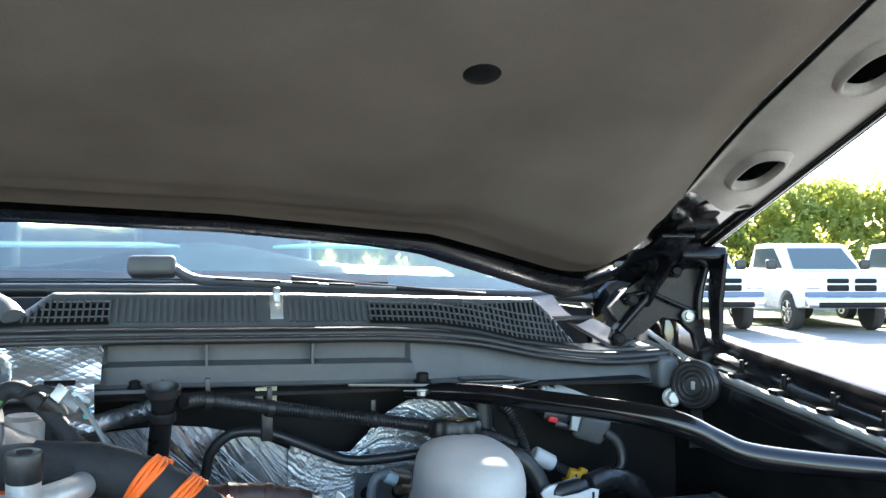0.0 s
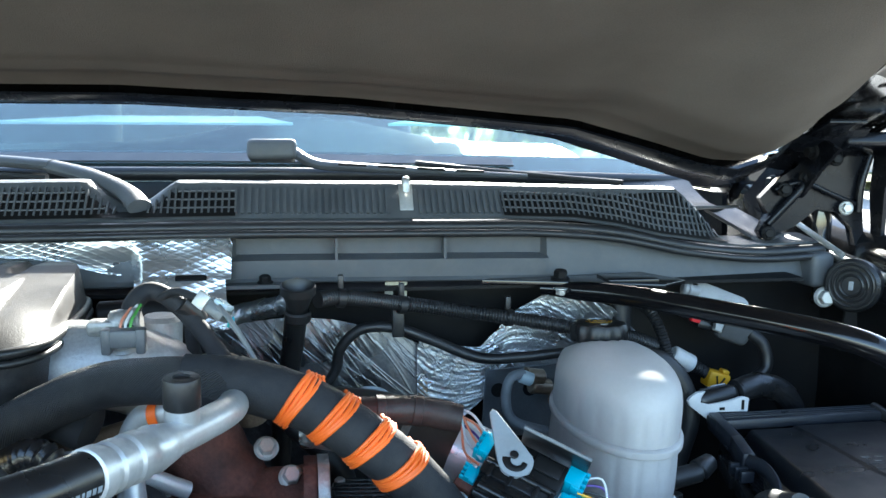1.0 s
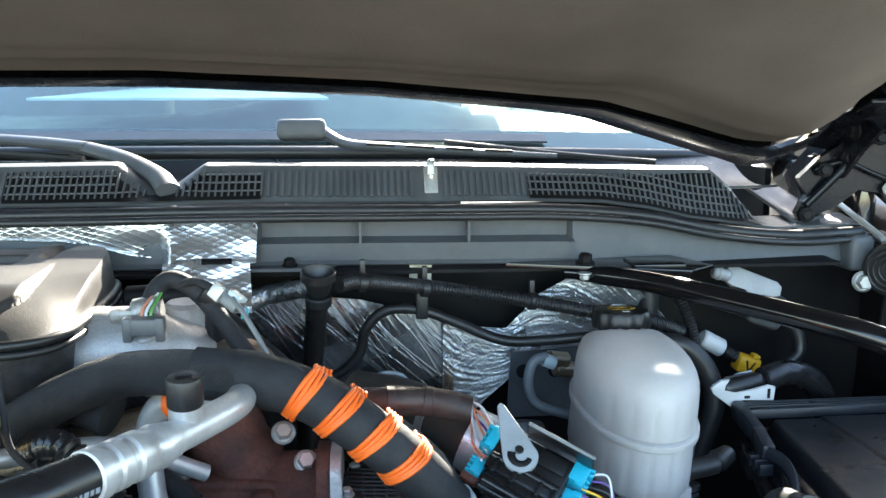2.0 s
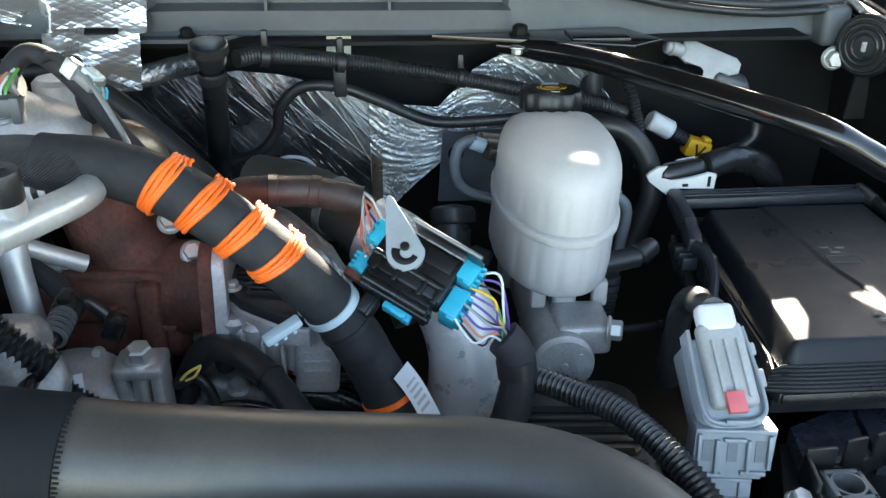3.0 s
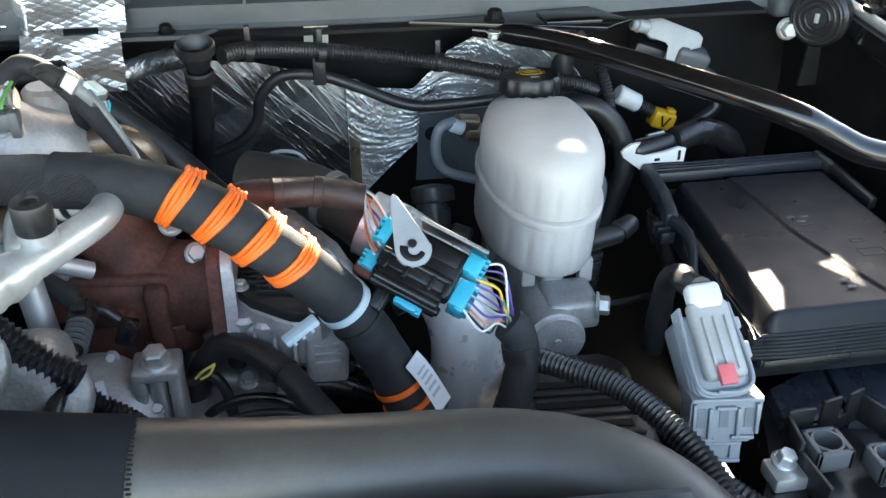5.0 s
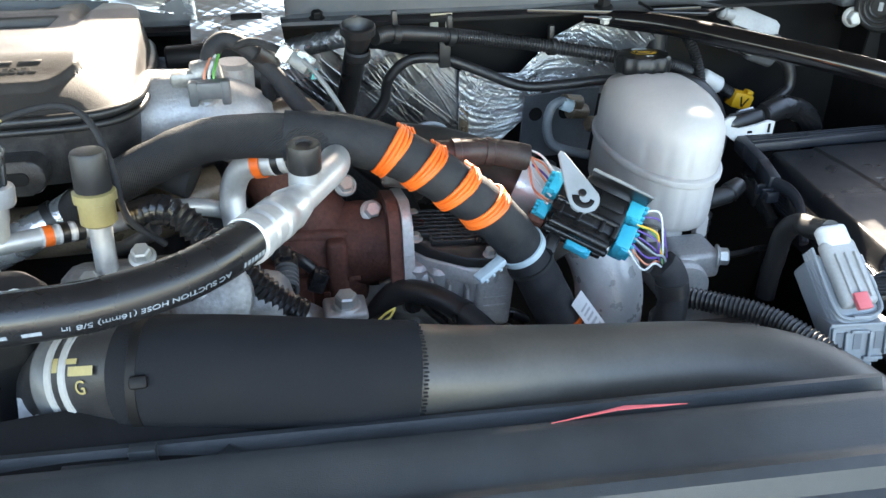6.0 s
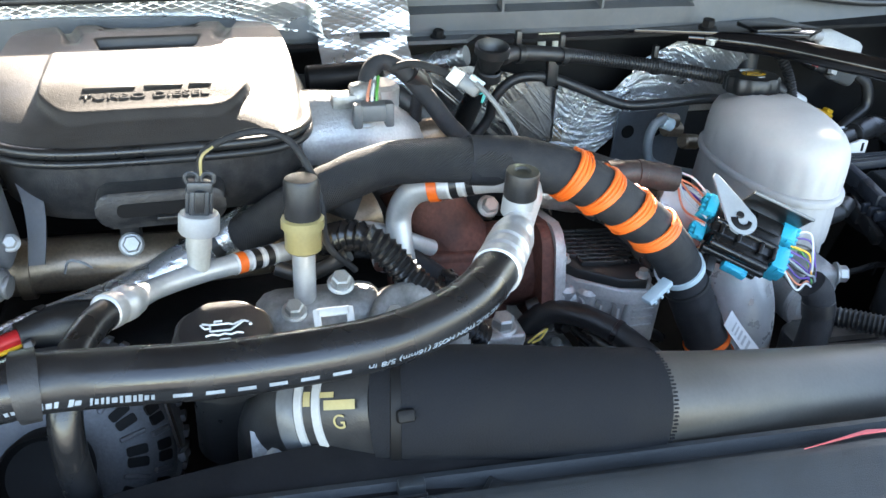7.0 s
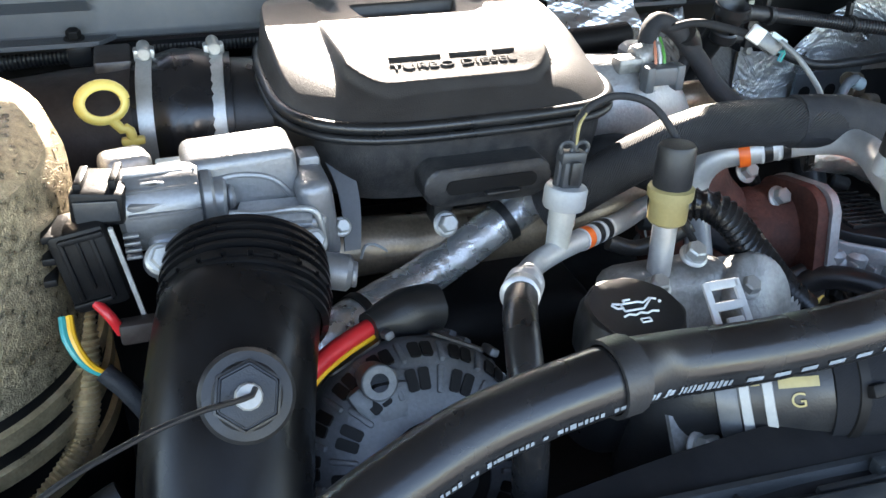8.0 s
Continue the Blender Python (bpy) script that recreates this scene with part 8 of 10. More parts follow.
    plate(bm, [(0.400, 0.68), (0.60, 0.70), (0.60, 0.40), (0.34, 0.40), (0.345, 0.57), (0.385, 0.61)], 0.09, Matrix.Translation((0, 0, 1.025)), 0.005)
    part("case", bm, M_BLACK, b)
    for pts in ([(0.411, 0.680), (0.472, 0.706), (0.458, 0.640), (0.403, 0.633)], [(0.476, 0.708), (0.545, 0.709), (0.545, 0.620), (0.462, 0.638)]):
        bm = bmesh.new()
        plate(bm, pts, 0.020, Matrix.Translation((0, 0, 1.110)), 0.002)
        part("cell_cover", bm, M_BLUEBLK, b, "blue-black glossy cell cover")
    # castellated partition in front of the covers
    for p, q, z, h in (((0.383, 0.606), (0.404, 0.606), 1.150, 0.030), ((0.404, 0.606), (0.412, 0.607), 1.140, 0.014), ((0.412, 0.607), (0.428, 0.610), 1.153, 0.034), ((0.428, 0.610), (0.438, 0.613), 1.142, 0.014), ((0.438, 0.613), (0.452, 0.618), 1.152, 0.034), ((0.452, 0.618), (0.462, 0.596), 1.150, 0.026), ((0.462, 0.596), (0.472, 0.575), 1.144, 0.018), ((0.472, 0.575), (0.482, 0.545), 1.150, 0.026), ((0.383, 0.606), (0.378, 0.575), 1.146, 0.030), ((0.378, 0.575), (0.380, 0.535), 1.140, 0.026), ((0.482, 0.600), (0.53, 0.590), 1.146, 0.022), ((0.482, 0.570), (0.53, 0.560), 1.142, 0.020)):
        bm = bmesh.new()
        beam(bm, [(p[0] + 0.014, p[1] + 0.021, z - 0.012), (q[0] + 0.014, q[1] + 0.021, z - 0.012)], 0.0035, h, 0.001)
        part("partition", bm, M_BLACK, b)
    for x, y, s in ((0.417, 0.602, 0.030), (0.456, 0.580, 0.028)):
        bm = bmesh.new()
        lathe(bm, [(0.0105, 0.0), (0.0105, 0.016), (0.0125, 0.016)], Matrix.Translation((x, y, 1.126)), 28, caps=False)
        for ax, sg in (("x", -1), ("x", 1), ("y", -1), ("y", 1)):
            o = V((sg * s * 0.43, 0, 0)) if ax == "x" else V((0, sg * s * 0.43, 0))
            box(bm, (s * 0.14, s, 0.018) if ax == "x" else (s, s * 0.14, 0.018), Matrix.Translation(V((x, y, 1.133)) + o), 0.001)
        plate(bm, rounded(s, s, 0.002), 0.002, Matrix.Translation((x, y, 1.124)))
        part("socket", bm, M_GREYPL, b, "grey plastic socket")
    bm = bmesh.new()
    box(bm, (0.028, 0.026, 0.014), Matrix.Translation((0.380, 0.592, 1.122)), 0.003)
    part("terminal", bm, M_STEEL, b, "zinc battery terminal")
    bolt(b, (0.381, 0.598, 1.129), (0.1, -0.2, 1), 0.013)

    hs = thing("rubber_hose_loop", (0.36, 1.0, 1.2), "black rubber hose looping down behind the bottle", "hose")
    bm = bmesh.new()
    tube(bm, [(0.30, 1.01, 1.262), (0.325, 1.0, 1.270), (0.352, 0.995, 1.263), (0.374, 0.99, 1.237), (0.382, 0.985, 1.20), (0.374, 0.985, 1.165), (0.36, 0.985, 1.12)], 0.0115, 16, 0.005)
    part("hose", bm, M_RUBBER, hs)
    hs = thing("corrugated_lead", (0.37, 1.04, 1.25), "thin black corrugated lead", "wiring loom")
    bm = bmesh.new()
    tube(bm, [(0.345, 1.07, 1.325), (0.360, 1.05, 1.305), (0.370, 1.04, 1.28), (0.377, 1.035, 1.25), (0.38, 1.03, 1.21)], 0.007, 12, rib=0.0036, depth=0.0014)
    part("corrugated_tube", bm, M_RUBBER, hs)
    hose_thing("bulkhead_post", [(0.335, 1.09, 1.33), (0.334, 1.085, 1.28), (0.333, 1.08, 1.23)], 0.013, M_RUBBER, "short black rubber stub on the bulkhead", "hose")

    s = thing("relay_box", (0.44, 1.06, 1.27), "pale grey relay module with a black back on the bulkhead", "relay")
    up = Matrix(((1, 0, 0, 0), (0, 0.35, -1, 1.085), (0, 1, 0.35, 0), (0, 0, 0, 1)))
    up.translation = V((0, 1.085 - 0.35 * 1.31, 0))
    bm = bmesh.new()
    plate(bm, [(0.428, 1.318), (0.434, 1.333), (0.440, 1.335), (0.494, 1.314), (0.499, 1.308), (0.496, 1.298), (0.483, 1.296), (0.474, 1.302), (0.468, 1.298), (0.459, 1.274), (0.449, 1.278), (0.458, 1.302), (0.454, 1.307), (0.436, 1.310)], 0.005, up, 0.0015)
    part("cover", bm, M_OFFWHITE, s)
    bm = bmesh.new()
    rod(bm, (0.410, 1.080, 1.331), (0.432, 1.080, 1.325), 0.0075, 16, 0.002)
    rod(bm, (0.416, 1.080, 1.3295), (0.420, 1.080, 1.3285), 0.0088, 16, 0.001)
    part("mounting_stub", bm, M_OFFWHITE, s)
    bm = bmesh.new()
    box(bm, (0.046, 0.03, 0.040), Matrix.Translation((0.488, 1.094, 1.278)) @ Matrix.Rotation(0.35, 4, "Y") @ Matrix.Rotation(0.3, 4, "X"), 0.008, 3)
    part("body", bm, M_PLUGGREY, s, "dark grey wiring plug")
    bm = bmesh.new()
    box(bm, (0.040, 0.03, 0.018), Matrix.Translation((0.436, 1.094, 1.294)) @ Matrix.Rotation(0.35, 4, "Y"), 0.004, 2)
    box(bm, (0.030, 0.03, 0.010), Matrix.Translation((0.446, 1.092, 1.281)) @ Matrix.Rotation(0.35, 4, "Y"), 0.003, 2)
    part("second_plug", bm, M_BLACK, s)
    bm = bmesh.new()
    box(bm, (0.012, 0.008, 0.007), Matrix.Translation((0.427, 1.076, 1.292)) @ Matrix.Rotation(0.3, 4, "Y"), 0.001)
    part("red_tab", bm, M_RED, s)
    lead = thing("relay_lead", (0.48, 1.05, 1.25), "black lead looping from the relay to a yellow plug", "cable")
    bm = bmesh.new()
    tube(bm, [(0.505, 1.085, 1.27), (0.522, 1.08, 1.255), (0.525, 1.075, 1.228), (0.50, 1.07, 1.210), (0.475, 1.065, 1.195), (0.44, 1.06, 1.185)], 0.0075, 14, 0.004)
    part("lead", bm, M_RUBBER, lead)
    w2 = thing("white_coupler", (0.40, 1.07, 1.24), "white pipe coupler with a corrugated black end", "coupler")
    bm = bmesh.new()
    rod(bm, (0.405, 1.09, 1.245), (0.433, 1.09, 1.230), 0.0115, 20, 0.002)
    part("coupler", bm, M_WHITE, w2)
    bm = bmesh.new()
    tube(bm, [(0.432, 1.09, 1.230), (0.445, 1.09, 1.223), (0.457, 1.09, 1.214)], 0.008, 12, rib=0.0036, depth=0.0014)
    part("corrugated_end", bm, M_RUBBER, w2)
    y = thing("yellow_plug", (0.455, 1.05, 1.21), "bright yellow wiring plug with black marks", "wiring plug")
    bm = bmesh.new()
    m = Matrix.Translation((0.464, 1.088, 1.210)) @ Matrix.Rotation(0.3, 4, "Y")
    box(bm, (0.030, 0.022, 0.022), m, 0.004)
    box(bm, (0.010, 0.012, 0.006), m @ Matrix.Translation((0.006, -0.004, 0.013)), 0.002)
    part("body", bm, M_YELLOW, y)
    bm = bmesh.new()
    for a in (-0.5, 0.5):
        box(bm, (0.0022, 0.0008, 0.014), m @ Matrix.Translation((0.003 * a * 2, -0.0113, 0)) @ Matrix.Rotation(a * 0.8, 4, "Y"))
    part("mark", bm, M_BLACK, y)
    k = thing("black_white_plug", (0.41, 0.985, 1.2), "black wiring plug held in a white lock frame", "wiring plug")
    m = Matrix.Translation((0.409, 0.980, 1.2245)) @ Matrix.Rotation(-0.10, 4, "Y") @ Matrix.Rotation(0.15, 4, "Z") @ Matrix.Rotation(-0.5, 4, "X")
    bm = bmesh.new()
    box(bm, (0.054, 0.024, 0.020), m, 0.008, 3)
    part("body", bm, M_HOSE, k)
    bm = bmesh.new()
    for q in (-0.006, 0.0, 0.006):
        box(bm, (0.034, 0.002, 0.002), m @ Matrix.Translation((-0.002, q, 0.0102)), 0.0006)
    part("grip_rib", bm, M_HOSE, k)
    # white frame: a hooked end, a lower rail and a windowed plate
    bm = bmesh.new()
    fm = Matrix(((1, 0, 0, 0), (0, 0, -1, 0.964), (0, 1, 0, 0), (0, 0, 0, 1)))
    plate(bm, [(0.367, 1.228), (0.370, 1.222), (0.387, 1.209), (0.395, 1.203), (0.398, 1.211), (0.402, 1.215), (0.439, 1.212), (0.440, 1.228), (0.432, 1.230), (0.415, 1.2255), (0.394, 1.222), (0.381, 1.225), (0.382, 1.232), (0.388, 1.238), (0.378, 1.237), (0.370, 1.232)], 0.004, fm, 0.001)
    frame_part = part("lock_frame", bm, M_WHITE, k, "white plastic lock frame")
    for x, z, w, h in ((0.4325, 1.221, 0.003, 0.011), (0.408, 1.2175, 0.006, 0.003)):
        bm = bmesh.new()
        box(bm, (w, 0.001, h), Matrix.Translation((x, 0.9596, z)))
        part("slot", bm, M_DARK, frame_part)
    bm = bmesh.new()
    box(bm, (0.02, 0.008, 0.004), m @ Matrix.Translation((0.010, 0.006, 0.0115)), 0.001)
    part("top_tab", bm, M_WHITE, frame_part)
    bm = bmesh.new()
    lathe(bm, [(0.0125, 0), (0.0145, 0.001), (0.0145, 0.006), (0.0125, 0.007)], axes(m @ V((0.026, 0, 0)), m @ V((0.1, 0.01, 0))), 24)
    part("collar", bm, M_HOSE, k)
    bm = bmesh.new()
    tube(bm, [tuple(m @ V((0.030, 0.0, 0.0))), (0.460, 0.992, 1.231), (0.49, 1.0, 1.226), (0.515, 1.0, 1.205), (0.53, 1.0, 1.15)], 0.0145, 18, 0.003, wobble=0.16)
    part("sleeve", bm, M_HOSE, k, "shiny black wrapped sleeve")

    n = thing("horn", (0.645, 1.08, 1.28), "round black horn with a spiral face", "horn")
    m = axes((0.632, 1.068, 1.331), (0.632 - 0.8, 1.068 - 0.62, 1.331 + 0.02)) @ Matrix.Scale(0.92, 4)
    bm = bmesh.new()
    lathe(bm, [(0.02, -0.03), (0.034, -0.02), (0.037, -0.004), (0.037, 0.004), (0.033, 0.008)], m, 40)
    body = part("body", bm, M_BLACK, n)
    for rr in (0.029, 0.022, 0.015):
        bm = bmesh.new()
        ring = [tuple(m @ V((rr * math.cos(q), rr * math.sin(q), 0.008))) for q in [2 * math.pi * i / 32 for i in range(33)]]
        tube(bm, ring, 0.0022, 8, 0.004, caps=False)
        part("ring", bm, M_BLACK, body)
    bm = bmesh.new()
    box(bm, (0.006, 0.012, 0.003), m @ Matrix.Translation((0, 0, 0.009)), 0.001)
    part("mark", bm, M_MARK, body)
    bm = bmesh.new()
    plate(bm, [(-0.012, -0.06), (0.014, -0.06), (0.03, 0.02), (0.02, 0.05), (-0.005, 0.045)], 0.004, Matrix(((1, 0, 0, 0.648), (0, 0, 1, 1.09), (0, 1, 0, 1.30), (0, 0, 0, 1))))
    part("bracket", bm, M_BLACK, n)
    bolt(n, (0.611, 1.095, 1.311), (-0.2, -1, 0.1), 0.017)


M_FRAME = mat("blue_grey_plastic", (0.013, 0.016, 0.023), 0.38, dust=0.05, fine=1200, bump=0.3)
M_LID = mat("grained_black_plastic", (0.0085, 0.0100, 0.0130), 0.36, dust=0.02, spec=0.28, fine=1400, bump=0.35)
M_BLUEBLK = mat("blue_black_plastic", (0.016, 0.021, 0.032), 0.3, var=0.2, dust=0.1, scale=40)
M_GREYPL = mat("mid_grey_plastic", (0.09, 0.095, 0.10), 0.45, var=0.1)
M_RECESS = mat("shaded_grey_plastic", (0.16, 0.18, 0.20), 0.5, var=0.1)
M_MARKDK = mat("worn_emboss", (0.10, 0.10, 0.10), 0.5)
build_fusebox()


# ---- exhaust gas cooler, heads and the clutter low down ----
def duct_clamp(gd):
    """A thin steel band with its screw round the grey duct."""
    m = axes((0.052, 0.884, 1.2405), (0.066, 0.873, 1.2365))
    bm = bmesh.new()
    lathe(bm, [(0.026, 0), (0.0275, 0.0005), (0.0275, 0.008), (0.026, 0.0085)], m, 32, caps=False)
    part("clamp_band", bm, M_CASTDK, gd)


def build_egr():
    e = thing("egr_housing", (-0.1, 0.85, 1.1), "rust-red cast iron exhaust gas housing with bolts", "exhaust housing")
    bm = bmesh.new()
    tube(bm, [(-0.155, 0.88, 1.265), (-0.145, 0.872, 1.245), (-0.13, 0.865, 1.215), (-0.105, 0.855, 1.185), (-0.07, 0.845, 1.18), (-0.045, 0.842, 1.182)], lambda s: 0.036 + 0.008 * s, 26, 0.006, wobble=0.06)
    part("outlet", bm, M_RUST, e, smooth=55)
    bm = bmesh.new()
    box(bm, (0.11, 0.07, 0.085), Matrix.Translation((-0.125, 0.845, 1.165)) @ Matrix.Rotation(0.1, 4, "Z"), 0.014, 3)
    part("casting", bm, M_RUST, e, smooth=55)
    for size, at, ry in (((0.05, 0.02, 0.065), (-0.15, 0.812, 1.155), 0.0), ((0.02, 0.02, 0.09), (-0.10, 0.812, 1.16), 0.0), ((0.12, 0.03, 0.016), (-0.145, 0.83, 1.205), 0.06), ((0.045, 0.014, 0.012), (-0.14, 0.806, 1.178), -0.05), ((0.03, 0.03, 0.03), (-0.175, 0.822, 1.19), 0.0)):
        bm = bmesh.new()
        box(bm, size, Matrix.Translation(at) @ Matrix.Rotation(ry, 4, "Y"), 0.0055, 3)
        part("cast_pad", bm, M_RUST, e, smooth=55)
    bm = bmesh.new()
    m = Matrix(((0, 0, 1, -0.052), (1, 0, 0, 0.822), (0, 1, 0, 1.185), (0, 0, 0, 1))) @ Matrix.Rotation(-0.2, 4, "Z")
    plate(bm, rounded(0.085, 0.105, 0.022), 0.012, m, 0.003)
    part("flange", bm, M_RUST, e)
    for p in ((-0.063, 0.83, 1.222), (-0.175, 0.825, 1.216), (-0.195, 0.825, 1.208), (-0.085, 0.855, 1.240)):
        bolt(e, p, (0.1, -0.75, 0.6), 0.014)
    for (x, z, w) in ((-0.145, 1.245, 0.022), (-0.142, 1.236, 0.026), (-0.112, 1.15, 0.006), (-0.085, 1.165, 0.012)):
        bm = bmesh.new()
        box(bm, (w, 0.003, 0.005), Matrix.Translation((x, 0.838 if z > 1.2 else 0.803, z)), 0.001)
        part("cast_mark", bm, M_RUST, e)

    a = thing("egr_cooler", (0.0, 0.82, 1.1), "grey cast aluminium valve housing with cooling ribs", "valve housing")
    bm = bmesh.new()
    plate(bm, rounded(0.09, 0.11, 0.02), 0.010, Matrix(((0, 0, 1, -0.040), (1, 0, 0, 0.820), (0, 1, 0, 1.183), (0, 0, 0, 1))) @ Matrix.Rotation(-0.2, 4, "Z"), 0.003)
    part("flange", bm, M_CAST, a)
    bm = bmesh.new()
    top = [(-0.036, 0.80), (-0.038, 0.835), (-0.025, 0.85), (0.03, 0.85), (0.056, 0.815), (0.054, 0.765), (0.038, 0.742), (0.014, 0.748), (-0.020, 0.775)]
    plate(bm, top, 0.016, Matrix.Translation((0, 0, 1.180)), 0.003)
    part("housing", bm, M_CAST, a, smooth=50)
    bm = bmesh.new()
    box(bm, (0.085, 0.08, 0.05), Matrix.Translation((0.010, 0.81, 1.16)), 0.014, 3)
    part("lower_housing", bm, M_CAST, a, smooth=50)
    for k, (x, y, z, r) in enumerate(((-0.026, 0.783, 1.163, 0.012), (-0.008, 0.772, 1.157, 0.011), (0.008, 0.766, 1.152, 0.010), (0.022, 0.764, 1.158, 0.009))):
        bm = bmesh.new()
        rod(bm, (x, y, 1.188), (x, y + 0.004, z - 0.016), r, 20, 0.004, r1=r * 0.8)
        part("lobe", bm, M_CAST, a)
    for k in range(3):
        bm = bmesh.new()
        box(bm, (0.003, 0.022, 0.030), Matrix.Translation((-0.017 + 0.016 * k, 0.770 - 0.005 * k, 1.165 - 0.003 * k)), 0.001)
        part("rib", bm, M_CAST, a)
    bm = bmesh.new()
    box(bm, (0.036, 0.045, 0.058), Matrix.Translation((0.042, 0.775, 1.155)) @ Matrix.Rotation(0.08, 4, "Y"), 0.005, 3)
    block = part("end_block", bm, M_CAST, a, smooth=50)
    for k in range(3):
        bm = bmesh.new()
        box(bm, (0.022, 0.002, 0.003), Matrix.Translation((0.042, 0.7515, 1.168 - 0.009 * k)), 0.0006)
        part("cast_bar", bm, M_CAST, block)
    # black finned cover on top
    mm = Matrix.Translation((0.0, 0.0, 1.1965))
    bm = bmesh.new()
    plate(bm, [(x * 0.97 + 0.0003, 0.797 + (y - 0.797) * 0.95) for x, y in top], 0.010, mm, 0.003)
    cov = part("cover", bm, M_BLACK, a, "black finned plastic cover")
    for k in range(9):
        y = 0.778 + 0.008 * k
        x0 = -0.026 + (0.012 if k < 2 else 0)
        bm = bmesh.new()
        box(bm, (0.048 - x0 - (0.012 if k > 7 else 0), 0.0032, 0.005), mm @ Matrix.Translation(((0.048 + x0) / 2, y, 0.0120)) @ Matrix.Rotation(-0.12, 4, "Z"), 0.001)
        part("fin", bm, M_BLACK, cov)
    for k in range(6):
        bm = bmesh.new()
        box(bm, (0.0025, 0.052, 0.0035), mm @ Matrix.Translation((-0.012 + 0.010 * k, 0.808, 0.0115)), 0.0006)
        part("cross_fin", bm, M_BLACK, cov)
    for p in ((-0.026, 0.794), (-0.020, 0.842), (0.036, 0.752)):
        bolt(a, (*p, 1.2065), (0, -0.1, 1), 0.0085, M_STEEL)
    bolt(a, (-0.034, 0.766, 1.152), (0.2, -1, 0.2), 0.011, M_DARK)

    # grey duct behind the harness, and a foil-wrapped branch
    gd = hose_thing("grey_duct", [(-0.02, 0.93, 1.245), (0.03, 0.90, 1.245), (0.075, 0.865, 1.232), (0.11, 0.83, 1.205), (0.13, 0.80, 1.17)], 0.026, M_PIPE, "dusty grey duct behind the harness", "duct", "duct")
    duct_clamp(gd)
    hose_thing("foil_branch", [(-0.05, 0.82, 1.270), (-0.01, 0.806, 1.268), (0.025, 0.79, 1.252), (0.048, 0.778, 1.232), (0.062, 0.772, 1.20)], 0.0165, M_FOIL_BR, "crinkled foil wrapped branch pipe", "pipe", "pipe", wobble=0.22)
    hose_thing("brown_loom", [(-0.035, 0.83, 1.265), (-0.015, 0.81, 1.284), (0.01, 0.80, 1.290), (0.045, 0.803, 1.287), (0.082, 0.80, 1.279)], 0.0125, M_BROWN, "dark brown taped loom with a torn end", "wiring loom", "sleeve", wobble=0.08)
    bl = bpy.data.objects["brown_loom"]
    for p, q in (((0.012, 0.80, 1.290), (0.03, 0.802, 1.2885)), ((0.045, 0.803, 1.287), (0.06, 0.802, 1.2845))):
        bm = bmesh.new()
        lathe(bm, [(0.0126, -0.004), (0.0134, -0.0035), (0.0134, 0.0035), (0.0126, 0.004)], axes(p, q), 20, caps=False)
        part("tape_turn", bm, M_BROWN, bl)
    p = thing("charge_pipe", (0.15, 0.79, 1.0), "bright cast aluminium charge pipe bending downwards", "pipe")
    bm = bmesh.new()
    tube(bm, [(0.085, 0.84, 1.235), (0.115, 0.825, 1.222), (0.148, 0.80, 1.195), (0.166, 0.782, 1.155), (0.166, 0.77, 1.11), (0.155, 0.765, 1.05), (0.14, 0.77, 0.98)], lambda q: 0.030 + 0.004 * smooth01(q * 2), 36, 0.006)
    part("pipe", bm, M_ALUCAST, p)
    s = thing("taped_branch", (0.19, 0.7, 1.1), "black taped branch hanging from the connector", "wiring harness")
    bm = bmesh.new()
    tube(bm, [(0.186, 0.708, 1.205), (0.194, 0.705, 1.195), (0.198, 0.70, 1.17), (0.192, 0.695, 1.14), (0.18, 0.69, 1.09), (0.17, 0.69, 1.03)], 0.0145, 18, 0.004, wobble=0.07)
    part("trunk", bm, M_TAPE, s)
    for p, q in (((0.1955, 0.7035, 1.188), (0.1975, 0.7010, 1.174)), ((0.1905, 0.694, 1.135), (0.1865, 0.692, 1.118))):
        bm = bmesh.new()
        lathe(bm, [(0.0145, 0), (0.0154, 0.0005), (0.0155, 0.014), (0.0145, 0.0145)], axes(p, q), 22, caps=False)
        part("tape_band", bm, M_RUBBER, s)


M_ALUCAST = mat("smooth_cast_alloy", (0.60, 0.605, 0.60), 0.34, metal=0.40, var=0.08, scale=60, fine=250, bump=0.4, dust=0.1)
build_egr()


